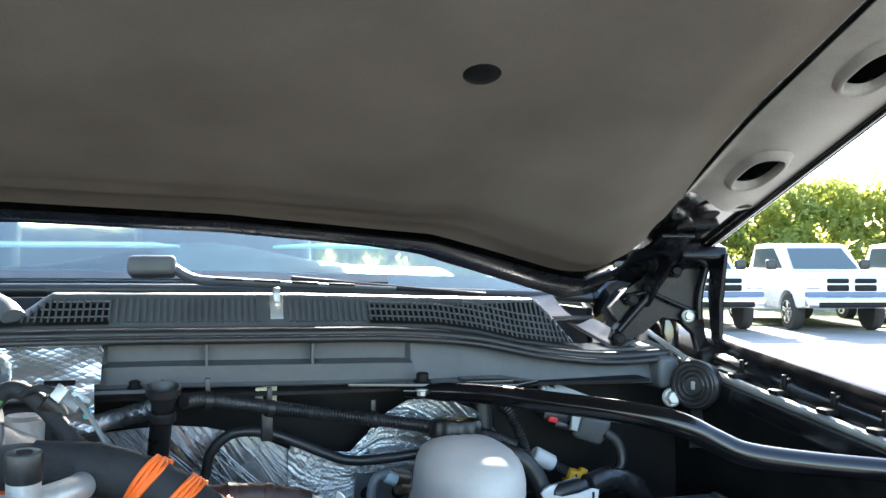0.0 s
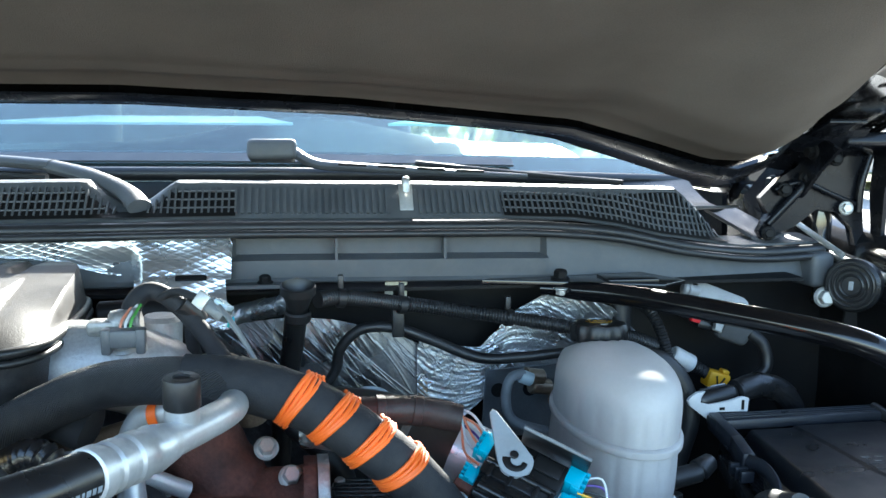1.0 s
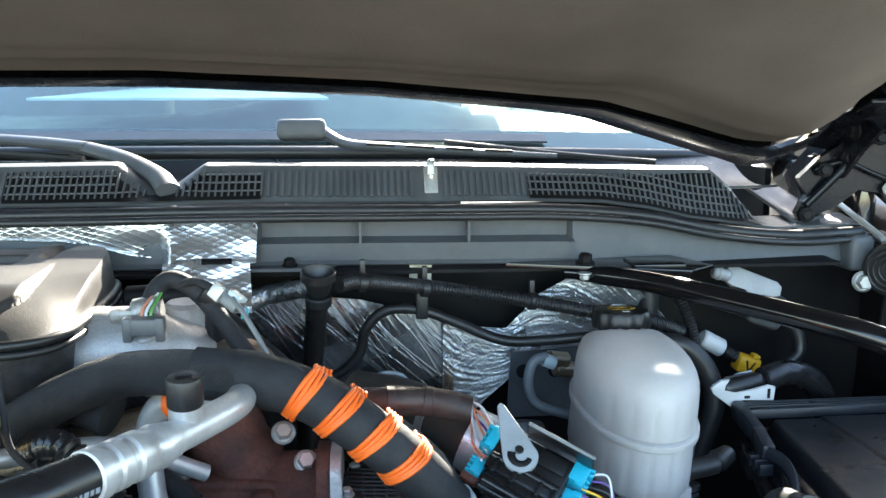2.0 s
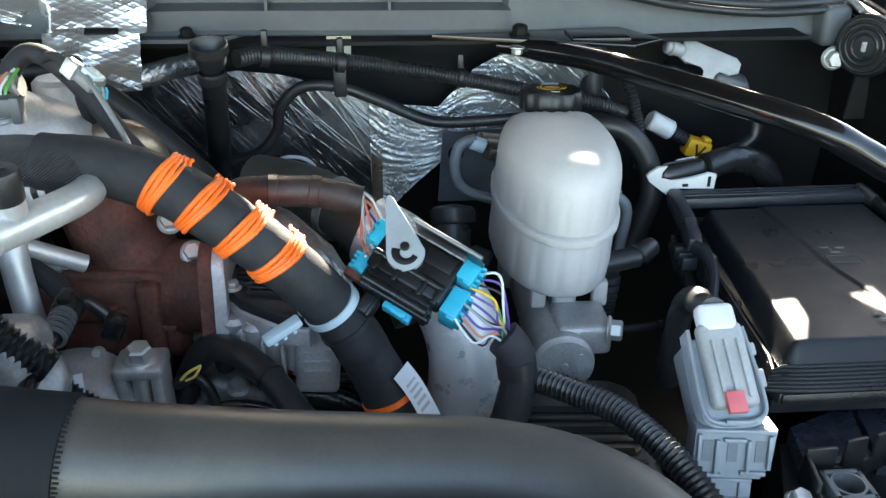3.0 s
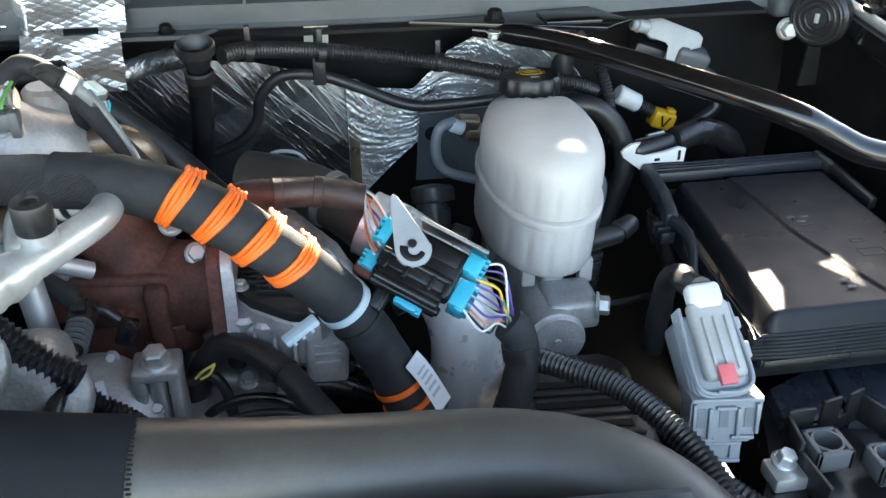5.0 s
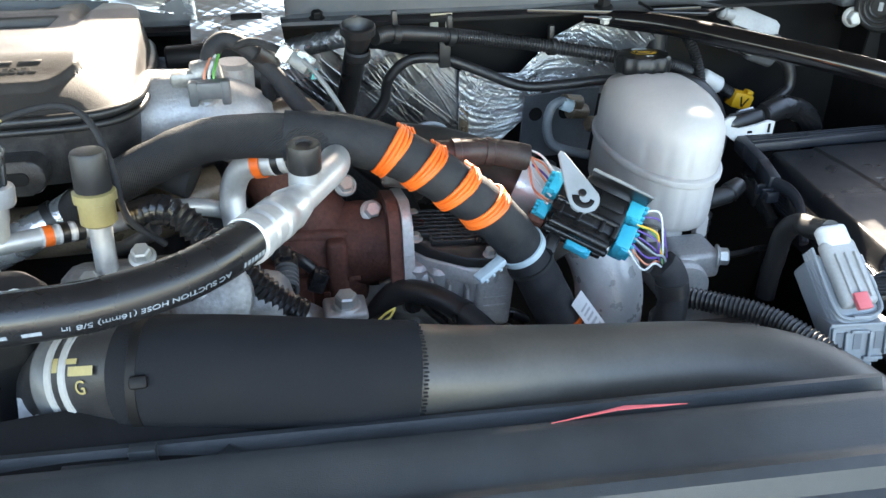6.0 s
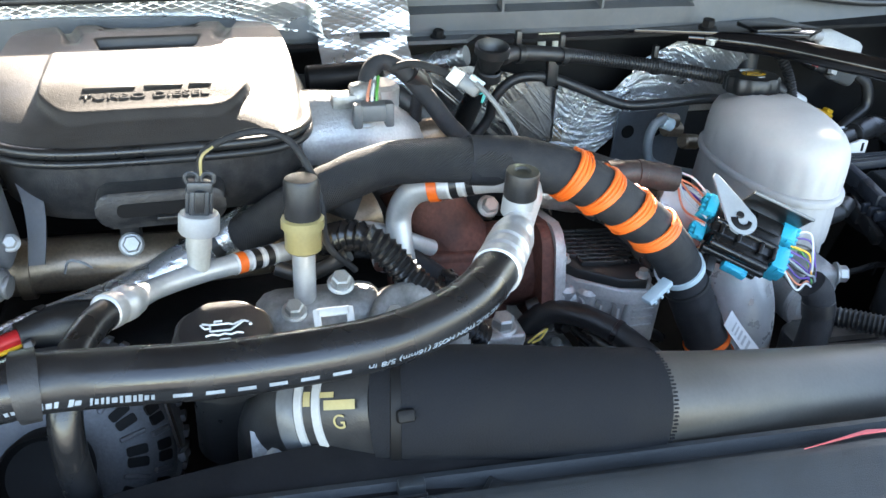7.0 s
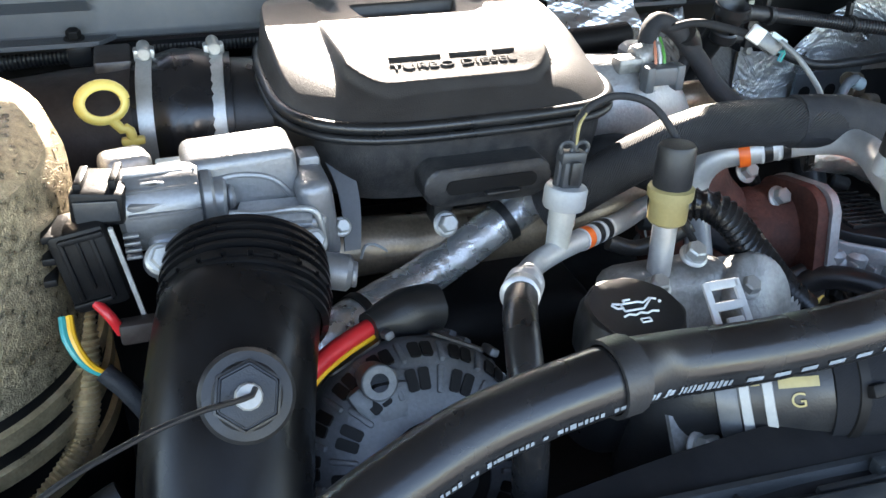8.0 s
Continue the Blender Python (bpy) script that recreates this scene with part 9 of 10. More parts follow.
def build_connector():
    g = thing("bulkhead_connector", (0.12, 0.73, 1.24), "black multi-way connector with blue locks and a grey lever", "connector")
    # x along the long axis (down to the right), y across, z out of the lever face
    ex = V((0.082, -0.045, -0.035)).normalized()
    ez = V((-0.05, -0.55, 0.75))
    ez = (ez - ex * ez.dot(ex)).normalized()
    ey = ez.cross(ex)
    m = Matrix((ex, ey, ez)).transposed().to_4x4()
    m.translation = V((0.122, 0.737, 1.251))
    m = m @ Matrix.Scale(0.78, 4)
    bm = bmesh.new()
    box(bm, (0.082, 0.052, 0.030), m @ Matrix.Translation((0, 0, 0)), 0.004, 2)
    body = part("body", bm, M_CONN, g)
    bm = bmesh.new()
    box(bm, (0.070, 0.012, 0.036), m @ Matrix.Translation((0, -0.030, -0.006)), 0.002)
    part("side_block", bm, M_CONN, body)
    for y, z, w, r in ((-0.037, 0.008, 0.072, 0.0055), (-0.038, -0.006, 0.078, 0.005), (-0.036, -0.020, 0.070, 0.005), (-0.012, 0.0165, 0.078, 0.004)):
        bm = bmesh.new()
        rod(bm, m @ V((-w / 2, y, z)), m @ V((w / 2, y, z)), r * 0.78, 14, 0.001)
        part("rib", bm, M_CONN, body)
    for x in (-0.030, -0.008, 0.020, 0.036):
        bm = bmesh.new()
        box(bm, (0.005, 0.016, 0.008), m @ Matrix.Translation((x, -0.022, 0.0165)), 0.001)
        part("latch_lug", bm, M_CONN, body)
    # upright back plate
    bm = bmesh.new()
    box(bm, (0.074, 0.003, 0.044), m @ Matrix.Translation((0.020, 0.027, 0.028)) @ Matrix.Rotation(0.2, 4, "X"), 0.001)
    box(bm, (0.030, 0.018, 0.003), m @ Matrix.Translation((0.020, 0.012, 0.0175)), 0.001)
    part("back_plate", bm, M_CONN, g)
    # paler tube along the top edge, painting in the sun on it
    bm = bmesh.new()
    rim = [tuple(m @ Matrix.Translation((0.020, 0.027, 0.028)) @ Matrix.Rotation(0.2, 4, "X") @ V(p)) for p in ((-0.037, -0.001, 0.022), (0.0, -0.001, 0.0225), (0.037, -0.001, 0.022))]
    tube(bm, rim, 0.0016, 8, 0.004)
    part("sunlit_rim", bm, M_CLEARPLUG, g, "pale rim standing for the plate's sunlit edge")
    # lever: a disc running out into a pointed arm, with a curved slot
    bm = bmesh.new()
    mm = m @ Matrix.Translation((-0.012, 0.000, 0.017)) @ Matrix.Rotation(radians(131), 4, "Z")
    disc = [(0.0185 * math.cos(radians(a)), 0.0185 * math.sin(radians(a))) for a in range(75, 290, 8)]
    outline = disc + [(0.012, -0.0135), (0.060, 0.003), (0.0635, 0.007), (0.060, 0.011), (0.012, 0.0170)]
    plate(bm, outline, 0.004, mm, 0.0008)
    lever = part("lever", bm, M_LEVER, g, "pale grey lock lever")
    # the lever's second leg behind the body, with its stiffening ribs
    back = mm @ Matrix.Translation((0, 0, -0.026)) @ Matrix.Rotation(0.10, 4, "Z")
    bm = bmesh.new()
    plate(bm, [(0.016, -0.010), (0.056, 0.001), (0.058, 0.006), (0.054, 0.011), (0.016, 0.012)], 0.003, back, 0.0008)
    part("rear_leg", bm, M_LEVER, lever)
    for q in range(3):
        bm = bmesh.new()
        box(bm, (0.003, 0.014, 0.004), back @ Matrix.Translation((0.024 + 0.010 * q, 0.002 + 0.001 * q, 0.004)), 0.0008)
        part("leg_rib", bm, M_LEVER, lever)
    bm = bmesh.new()
    arc = [tuple(mm @ V((0.0100 * math.cos(radians(a)), 0.0100 * math.sin(radians(a)), 0.0042))) for a in range(60, 250, 12)]
    tube(bm, arc, lambda s: 0.0022 + 0.0016 * (1 - s), 8, 0.002, flat=0.3)
    part("slot", bm, M_DARK, lever)
    bm = bmesh.new()
    rod(bm, mm @ V((0.006, 0, 0.003)), mm @ V((0.006, 0, 0.0065)), 0.0036, 14, 0.0006)
    part("pin", bm, M_BLACK, lever)
    # blue locks
    for k, (x, y, z, sx, sy, sz) in enumerate(((0.048, 0.020, 0.002, 0.018, 0.024, 0.026), (0.051, -0.012, -0.012, 0.018, 0.030, 0.034), (-0.046, 0.010, 0.000, 0.014, 0.026, 0.024), (-0.048, -0.022, -0.010, 0.012, 0.018, 0.018), (0.005, -0.044, -0.012, 0.026, 0.010, 0.014))):
        bm = bmesh.new()
        box(bm, (sx, sy, sz), m @ Matrix.Translation((x, y, z)), 0.002)
        lock = part("lock", bm, M_BLUE, g, "bright blue plastic lock")
        bm = bmesh.new()
        box(bm, (sx * 0.5, sy * 1.15, sz * 0.4), m @ Matrix.Translation((x + 0.004, y, z + sz * 0.25)), 0.001)
        part("lock_wing", bm, M_BLUE, lock)
        for q in (-1, -0.4, 0.4, 1):
            bm = bmesh.new()
            box(bm, (0.009, 0.0032, sz * 0.7), m @ Matrix.Translation((x + math.copysign(sx * 0.5, x), y + q * sy * 0.38, z + 0.002 * q)), 0.0008)
            part("lock_finger", bm, M_BLUE, lock)
    bm = bmesh.new()
    box(bm, (0.016, 0.024, 0.022), m @ Matrix.Translation((-0.022, -0.052, -0.022)), 0.003)
    box(bm, (0.010, 0.020, 0.006), m @ Matrix.Translation((-0.022, -0.054, -0.009)), 0.001)
    part("side_plug", bm, M_BLACK, g)
    bm = bmesh.new()
    box(bm, (0.022, 0.018, 0.012), m @ Matrix.Translation((-0.050, -0.030, -0.016)), 0.004)
    part("seal", bm, M_RUST, g, "dull red seal")
    # wires into the sleeve at the left, out to the branch at the right
    w = thing("connector_wires", (0.1, 0.78, 1.27), "loose coloured wires entering the connector", "wiring")
    end = V((0.083, 0.800, 1.281))
    cols = (M_WHITE, M_PEACH, M_PURPLE, M_PEACH, M_TIE, M_PEACH, M_WHITE)
    for k, mtl in enumerate(cols):
        bm = bmesh.new()
        tgt = m @ V((-0.046, 0.018 - 0.006 * k, 0.004 - 0.002 * (k % 3)))
        a = end + V((0, 0.003 * math.sin(k * 2.1), 0.006 * math.cos(k * 1.7)))
        tube(bm, [tuple(a), tuple(a.lerp(tgt, 0.45) + V((0.004 * math.sin(k), 0, 0.006 - 0.003 * k))), tuple(tgt)], 0.0011, 8, 0.003)
        part("wire", bm, mtl, w)
    sink = V((0.188, 0.708, 1.203))
    for k, mtl in enumerate((M_WHITE, M_PURPLE, M_BLACK, M_GREEN, M_YELLOW, M_PURPLE, M_PURPLE, M_BLACK, M_LGREY, M_PURPLE, M_PEACH, M_BLACK, M_WHITE)):
        bm = bmesh.new()
        src = m @ V((0.056, 0.026 - 0.0042 * k, 0.004 - 0.004 * (k % 4)))
        out = src + ex * (0.014 + 0.003 * (k % 3)) + V((0.003, 0.0, 0.006 - 0.0018 * k))
        tube(bm, [tuple(src), tuple(out), tuple(out.lerp(sink, 0.6) + V((0.003 * math.sin(k), 0, 0.004))), tuple(sink + V((0.004 * math.sin(k * 1.9), 0.004 * math.cos(k * 1.3), 0)))], 0.0010, 8, 0.003)
        part("wire", bm, mtl, w)


M_LEVER = mat("pale_grey_lever", (0.30, 0.335, 0.36), 0.38, var=0.08, dust=0.06)
M_CONN = mat("connector_plastic", (0.0065, 0.0068, 0.0075), 0.30, dust=0.03, spec=0.4, bump=0.2)
build_connector()


def build_left_clutter():
    s = thing("wrapped_coolant_hose", (-0.4, 0.8, 1.2), "silver foil wrapped hose with black bands", "hose")
    pts = [(-0.29, 0.835, 1.272), (-0.32, 0.825, 1.258), (-0.37, 0.815, 1.235), (-0.42, 0.80, 1.217), (-0.47, 0.775, 1.213), (-0.51, 0.75, 1.21), (-0.54, 0.74, 1.19)]
    bm = bmesh.new()
    line, fr, total = tube(bm, pts, 0.0165, 22, 0.003, wobble=0.05)
    part("hose", bm, M_WRAP, s)
    for at in (0.22, 0.75):
        bm = bmesh.new()
        ring_band(bm, line, fr, total, at, 0.008, 0.0172, 0.0012)
        part("band", bm, M_RUBBER, s)
    hose_thing("taped_hose", [(-0.295, 0.83, 1.275), (-0.27, 0.825, 1.287), (-0.25, 0.81, 1.295), (-0.22, 0.80, 1.285)], 0.0195, M_TAPE, "black cloth-taped hose end", "hose")
    hose_thing("lower_crossover", [(-0.55, 0.83, 1.235), (-0.45, 0.835, 1.232), (-0.38, 0.835, 1.228), (-0.28, 0.83, 1.235), (-0.20, 0.85, 1.25)], 0.024, M_OLIVE, "dark heat-stained crossover pipe with chalk mark", "pipe", "pipe")
    lc = bpy.data.objects["lower_crossover"]
    for x in (-0.50, -0.33):
        bm = bmesh.new()
        lathe(bm, [(0.0235, -0.006), (0.0262, -0.005), (0.0262, 0.005), (0.0235, 0.006)], axes((x, 0.8335, 1.2315), (x + 0.1, 0.8335, 1.2305)), 32, caps=False)
        part("joint_ring", bm, M_OLIVE, lc)
    bm = bmesh.new()
    ck = thing("chalk_mark", (-0.455, 0.81, 1.24), "white chalk mark on the crossover pipe", "mark")
    tube(bm, [(-0.468, 0.8105, 1.236), (-0.464, 0.8105, 1.247), (-0.456, 0.8115, 1.246), (-0.446, 0.813, 1.238), (-0.440, 0.815, 1.232)], 0.0012, 6, 0.003, flat=0.6)
    part("stroke", bm, M_MARK, ck)
    o = thing("oil_filler_cap", (-0.347, 0.62, 1.25), "black oil filler cap with a white oil-can symbol", "filler cap")
    d = V((0.02, -0.12, 0.99)).normalized()
    c = V((-0.342, 0.621, 1.2795))
    m = axes(c, c + d, (1, 0, 0))
    bm = bmesh.new()
    lathe(bm, [(0.028, -0.03), (0.033, -0.026), (0.0345, -0.010), (0.0335, 0.004), (0.031, 0.008), (0.0295, 0.0085)], m, 84, 9, 0.022)
    body = part("cap", bm, M_BLACK, o)
    bm = bmesh.new()
    lathe(bm, [(0.0285, 0.0085), (0.0290, 0.0095), (0.0, 0.0098)], m, 48, caps=False)
    part("disc", bm, M_LID, body)
    # local axes of the symbol: right and up as seen from the front
    rx = V((1, 0, 0)) - d * d.x
    rx.normalize()
    ry = d.cross(rx)
    sm = Matrix((rx, ry, d)).transposed().to_4x4()
    sm.translation = c + d * 0.0104
    sy = lambda pts: [tuple(sm @ V((x, y, 0))) for x, y in pts]
    bm = bmesh.new()
    strokes(bm, sy([(-0.014, 0.006), (-0.009, 0.0045), (-0.009, -0.002), (0.004, -0.002), (0.013, 0.006), (0.016, 0.0045)]), 0.0007)
    strokes(bm, sy([(-0.009, 0.0045), (0.003, 0.0045), (0.006, 0.003), (0.012, 0.0065)]), 0.0007)
    strokes(bm, sy([(-0.006, 0.0045), (-0.006, 0.0075), (-0.001, 0.0075)]), 0.0007)
    strokes(bm, sy([(-0.015, 0.005), (-0.0125, 0.001), (-0.009, 0.001)]), 0.0007)
    strokes(bm, sy([(-0.012, -0.0065), (-0.008, -0.005), (-0.004, -0.0065), (0.0, -0.005), (0.004, -0.0065), (0.008, -0.005), (0.012, -0.0062)]), 0.0007)
    strokes(bm, sy([(-0.003, -0.0105), (0.003, -0.0105), (0.003, -0.0135), (-0.003, -0.0135), (-0.003, -0.0105)]), 0.0006)
    strokes(bm, sy([(0.0165, 0.0015), (0.017, 0.003), (0.0175, 0.0015)]), 0.0008)
    part("oil_symbol", bm, M_PRINT, body, "white oil-can symbol")
    bm = bmesh.new()
    rod(bm, (-0.345, 0.64, 1.18), tuple(c - d * 0.02), 0.024, 28)
    part("neck", bm, M_BLACK, o)
    # alloy front cover, bolts and the white clip bracket
    f = thing("front_cover", (-0.24, 0.66, 1.1), "dirty cast aluminium front cover", "engine cover")
    bm = bmesh.new()
    box(bm, (0.16, 0.06, 0.10), Matrix.Translation((-0.225, 0.70, 1.185)) @ Matrix.Rotation(-0.2, 4, "X"), 0.02, 3)
    box(bm, (0.10, 0.05, 0.08), Matrix.Translation((-0.27, 0.69, 1.225)) @ Matrix.Rotation(-0.3, 4, "X"), 0.018, 3)
    rod(bm, (-0.215, 0.70, 1.22), (-0.205, 0.665, 1.245), 0.032, 28, 0.004)
    rod(bm, (-0.175, 0.715, 1.17), (-0.165, 0.68, 1.20), 0.036, 28, 0.004)
    part("casting", bm, M_CASTDK, f, smooth=50)
    bolt(f, (-0.255, 0.688, 1.272), (0, -0.4, 0.9), 0.013)
    bolt(f, (-0.292, 0.672, 1.262), (0, -0.4, 0.9), 0.012)
    bolt(f, (-0.218, 0.668, 1.25), (0, -0.5, 0.9), 0.012)
    b = thing("clip_bracket", (-0.268, 0.63, 1.25), "pale stamped clip bracket", "bracket")
    bm = bmesh.new()
    m = axes((-0.268, 0.626, 1.262), (-0.266, 0.56, 1.33), (1, 0, 0))
    rx = V((1, 0, 0))
    nrm = V((0.02, -0.62, 0.72)).normalized()
    up = nrm.cross(rx).normalized()
    pm = Matrix((rx, up, nrm)).transposed().to_4x4()
    pm.translation = V((-0.268, 0.622, 1.268))
    for x, y, w, h in ((-0.0115, 0, 0.005, 0.046), (0.0115, 0, 0.005, 0.046), (0, 0.0205, 0.024, 0.006), (0, 0.006, 0.024, 0.006), (0, -0.0205, 0.024, 0.006), (0.002, -0.008, 0.012, 0.012)):
        box(bm, (w, h, 0.003), pm @ Matrix.Translation((x, y, 0)), 0.0008)
    part("plate", bm, M_WHITE, b)
    cl = thing("injector_loom", (-0.2, 0.7, 1.25), "black corrugated loom with a shiny inner lining", "wiring loom")
    bm = bmesh.new()
    tube(bm, [(-0.262, 0.735, 1.285), (-0.24, 0.715, 1.298), (-0.222, 0.705, 1.292), (-0.195, 0.695, 1.262), (-0.165, 0.69, 1.228), (-0.14, 0.69, 1.205)], 0.0125, 16, rib=0.0055, depth=0.0024)
    part("corrugated_tube", bm, M_HOSE, cl)
    bm = bmesh.new()
    tube(bm, [(-0.30, 0.73, 1.268), (-0.28, 0.725, 1.262), (-0.262, 0.715, 1.272), (-0.245, 0.71, 1.285)], 0.0062, 12, 0.004)
    part("tail", bm, M_RUBBER, cl)
    k = thing("injector_plug", (-0.149, 0.73, 1.2), "black injector plug with greyer rings for its glints and a bent lead", "wiring plug")
    m = axes((-0.148, 0.770, 1.213), (-0.150, 0.705, 1.205))
    bm = bmesh.new()
    box(bm, (0.020, 0.016, 0.020), m @ Matrix.Translation((0, 0, 0.008)), 0.003)
    box(bm, (0.013, 0.012, 0.030), m @ Matrix.Translation((0, 0, 0.034)), 0.003)
    box(bm, (0.010, 0.005, 0.016), m @ Matrix.Translation((0, 0.010, 0.006)), 0.001)
    part("body", bm, M_HOSE, k)
    # rings coloured lighter than the plug to stand for its glints
    for q in range(5):
        bm = bmesh.new()
        lathe(bm, [(0.0080, 0.0), (0.0105, 0.0008), (0.0105, 0.0026), (0.0080, 0.0034)], m @ Matrix.Translation((0, 0, 0.018 + 0.0062 * q)), 20, caps=False)
        part("glint_ring", bm, M_PLUGGREY, k)
    bm = bmesh.new()
    tube(bm, [tuple(m @ V((0, 0, 0.046))), (-0.1505, 0.70, 1.204), (-0.153, 0.675, 1.198), (-0.160, 0.645, 1.185)], 0.0062, 12, 0.003, wobble=0.1)
    part("lead", bm, M_HOSE, k)
    bm = bmesh.new()
    tube(bm, [tuple(m @ V((0, 0, 0.002))), (-0.165, 0.785, 1.222), (-0.190, 0.798, 1.232), (-0.225, 0.805, 1.236)], 0.0085, 12, 0.003, wobble=0.15)
    part("taped_arm", bm, M_TAPE, k)
    bm = bmesh.new()
    tube(bm, [tuple(m @ V((0, 0, 0.006))), (-0.138, 0.776, 1.208), (-0.126, 0.777, 1.196)], 0.0055, 10, 0.003)
    box(bm, (0.016, 0.016, 0.022), Matrix.Translation((-0.121, 0.776, 1.184)) @ Matrix.Rotation(0.4, 4, "Y"), 0.003)
    part("side_plug", bm, M_HOSE, k)
    # thermostat housing, tower bolt and cables low in the bay
    t = thing("thermostat_housing", (-0.2, 0.72, 1.1), "cast aluminium thermostat housing with a label and tower bolt", "thermostat housing")
    ax = axes((-0.152, 0.748, 1.120), (-0.146, 0.690, 1.175), (1, 0, 0))
    bm = bmesh.new()
    lathe(bm, [(0.050, -0.06), (0.052, -0.004), (0.0535, 0.0), (0.0535, 0.006), (0.050, 0.009), (0.044, 0.016), (0.030, 0.022), (0.015, 0.024)], ax, 56)
    part("dome", bm, M_CAST, t, smooth=40)
    for k in range(5):
        ang = 2 * math.pi * k / 5 + 0.35
        bolt(t, tuple(ax @ V((0.049 * math.cos(ang), 0.049 * math.sin(ang), 0.008))), tuple((ax.to_3x3() @ V((0, 0, 1)))), 0.0085)
    bm = bmesh.new()
    box(bm, (0.016, 0.0008, 0.022), Matrix.Translation((-0.138, 0.714, 1.168)) @ Matrix.Rotation(-0.80, 4, "X") @ Matrix.Rotation(-0.25, 4, "Y"))
    part("label", bm, M_PRINT, t, "small white label")
    # tower with its long bolt
    for x, w in ((-0.113, 0.010), (-0.085, 0.010)):
        bm = bmesh.new()
        box(bm, (w, 0.032, 0.085), Matrix.Translation((x, 0.757, 1.118)), 0.003, 2)
        part("tower_wall", bm, M_CAST, t)
    bm = bmesh.new()
    box(bm, (0.040, 0.034, 0.012), Matrix.Translation((-0.099, 0.757, 1.160)), 0.004, 3)
    part("tower_top", bm, M_CAST, t)
    bm = bmesh.new()
    rod(bm, (-0.099, 0.750, 1.065), (-0.099, 0.751, 1.158), 0.0075, 16)
    part("stud", bm, M_STEEL, t)
    bolt(t, (-0.098, 0.755, 1.165), (0, -0.15, 1), 0.018)
    rib = thing("coolant_sleeve", (-0.14, 0.72, 1.15), "black corrugated sleeve low by the thermostat", "wiring loom")
    bm = bmesh.new()
    tube(bm, [(-0.166, 0.715, 1.192), (-0.152, 0.713, 1.178), (-0.136, 0.712, 1.162), (-0.116, 0.712, 1.143), (-0.09, 0.72, 1.10)], 0.0095, 14, rib=0.0046, depth=0.0022)
    part("corrugated_tube", bm, M_HOSE, rib)
    br = thing("coolant_pipe_stub", (-0.21, 0.72, 1.2), "dull aluminium pipe stub by the front cover", "pipe")
    bm = bmesh.new()
    tube(bm, [(-0.235, 0.72, 1.20), (-0.205, 0.715, 1.205), (-0.18, 0.715, 1.20), (-0.16, 0.725, 1.185)], 0.013, 20, 0.004)
    part("stub", bm, M_CAST, br)
    c = thing("low_cables", (-0.02, 0.75, 1.0), "tangle of black cables low in the bay", "cables")
    rows = (
        [(-0.080, 0.79, 1.10), (-0.066, 0.785, 1.135), (-0.048, 0.777, 1.160), (-0.024, 0.758, 1.168), (0.004, 0.732, 1.162), (0.027, 0.702, 1.150), (0.042, 0.683, 1.140)],
        [(-0.080, 0.765, 1.075), (-0.062, 0.763, 1.100), (-0.035, 0.762, 1.112), (-0.005, 0.762, 1.108), (0.025, 0.765, 1.085), (0.05, 0.77, 1.04)],
        [(-0.075, 0.758, 1.070), (-0.055, 0.757, 1.090), (-0.025, 0.757, 1.098), (0.01, 0.758, 1.092), (0.04, 0.765, 1.06)],
        [(-0.070, 0.755, 1.062), (-0.045, 0.753, 1.082), (-0.01, 0.753, 1.088), (0.025, 0.756, 1.075), (0.05, 0.76, 1.04)],
        [(-0.06, 0.79, 1.16), (-0.045, 0.788, 1.165), (-0.02, 0.79, 1.155), (0.0, 0.79, 1.13), (0.01, 0.79, 1.08)],
        [(-0.02, 0.775, 1.15), (0.0, 0.772, 1.128), (0.02, 0.77, 1.115), (0.05, 0.77, 1.11), (0.08, 0.775, 1.09)],
        [(-0.078, 0.77, 1.13), (-0.06, 0.768, 1.138), (-0.048, 0.765, 1.120), (-0.045, 0.765, 1.09), (-0.05, 0.77, 1.05)],
        [(0.0, 0.78, 1.13), (0.03, 0.775, 1.12), (0.06, 0.775, 1.125), (0.085, 0.78, 1.11)],
    )
    for k, pts in enumerate(rows):
        bm = bmesh.new()
        tube(bm, pts, (0.0115, 0.0045, 0.0036, 0.0036, 0.007, 0.009, 0.005, 0.0055)[k], 14, 0.005, wobble=0.05)
        part("cable", bm, M_HOSE if k % 2 else M_RUBBER, c)
    for pts in ([(-0.070, 0.757, 1.143), (-0.062, 0.755, 1.152), (-0.052, 0.756, 1.157)], [(-0.066, 0.757, 1.142), (-0.058, 0.756, 1.147), (-0.053, 0.757, 1.155)]):
        bm = bmesh.new()
        tube(bm, pts, 0.0012, 6, 0.003)
        part("yellow_wire", bm, M_DIP, c)
    bm = bmesh.new()
    box(bm, (0.016, 0.012, 0.026), axes((0.041, 0.684, 1.141), (0.058, 0.660, 1.130)) @ Matrix.Translation((0, 0, 0.012)), 0.003)
    part("white_coupler", bm, M_WHITE, c, "white plastic coupler")
    bm = bmesh.new()
    ring_line = [(0.0042, 0.732, 1.162), (0.0075, 0.728, 1.161)]
    lathe(bm, [(0.0118, 0), (0.0126, 0.0004), (0.0126, 0.005), (0.0118, 0.0054)], axes(*ring_line), 20, caps=False)
    part("tape_band", bm, M_HOSE, c)
    bm = bmesh.new()
    tube(bm, [(0.008, 0.785, 1.135), (0.013, 0.78, 1.118), (0.012, 0.778, 1.09)], 0.0065, 12, 0.003)
    part("orange_tail", bm, M_ORANGE, c)
    g = thing("starter_bracket", (-0.04, 0.8, 1.06), "dull cast alloy bracket low behind the cables", "bracket")
    bm = bmesh.new()
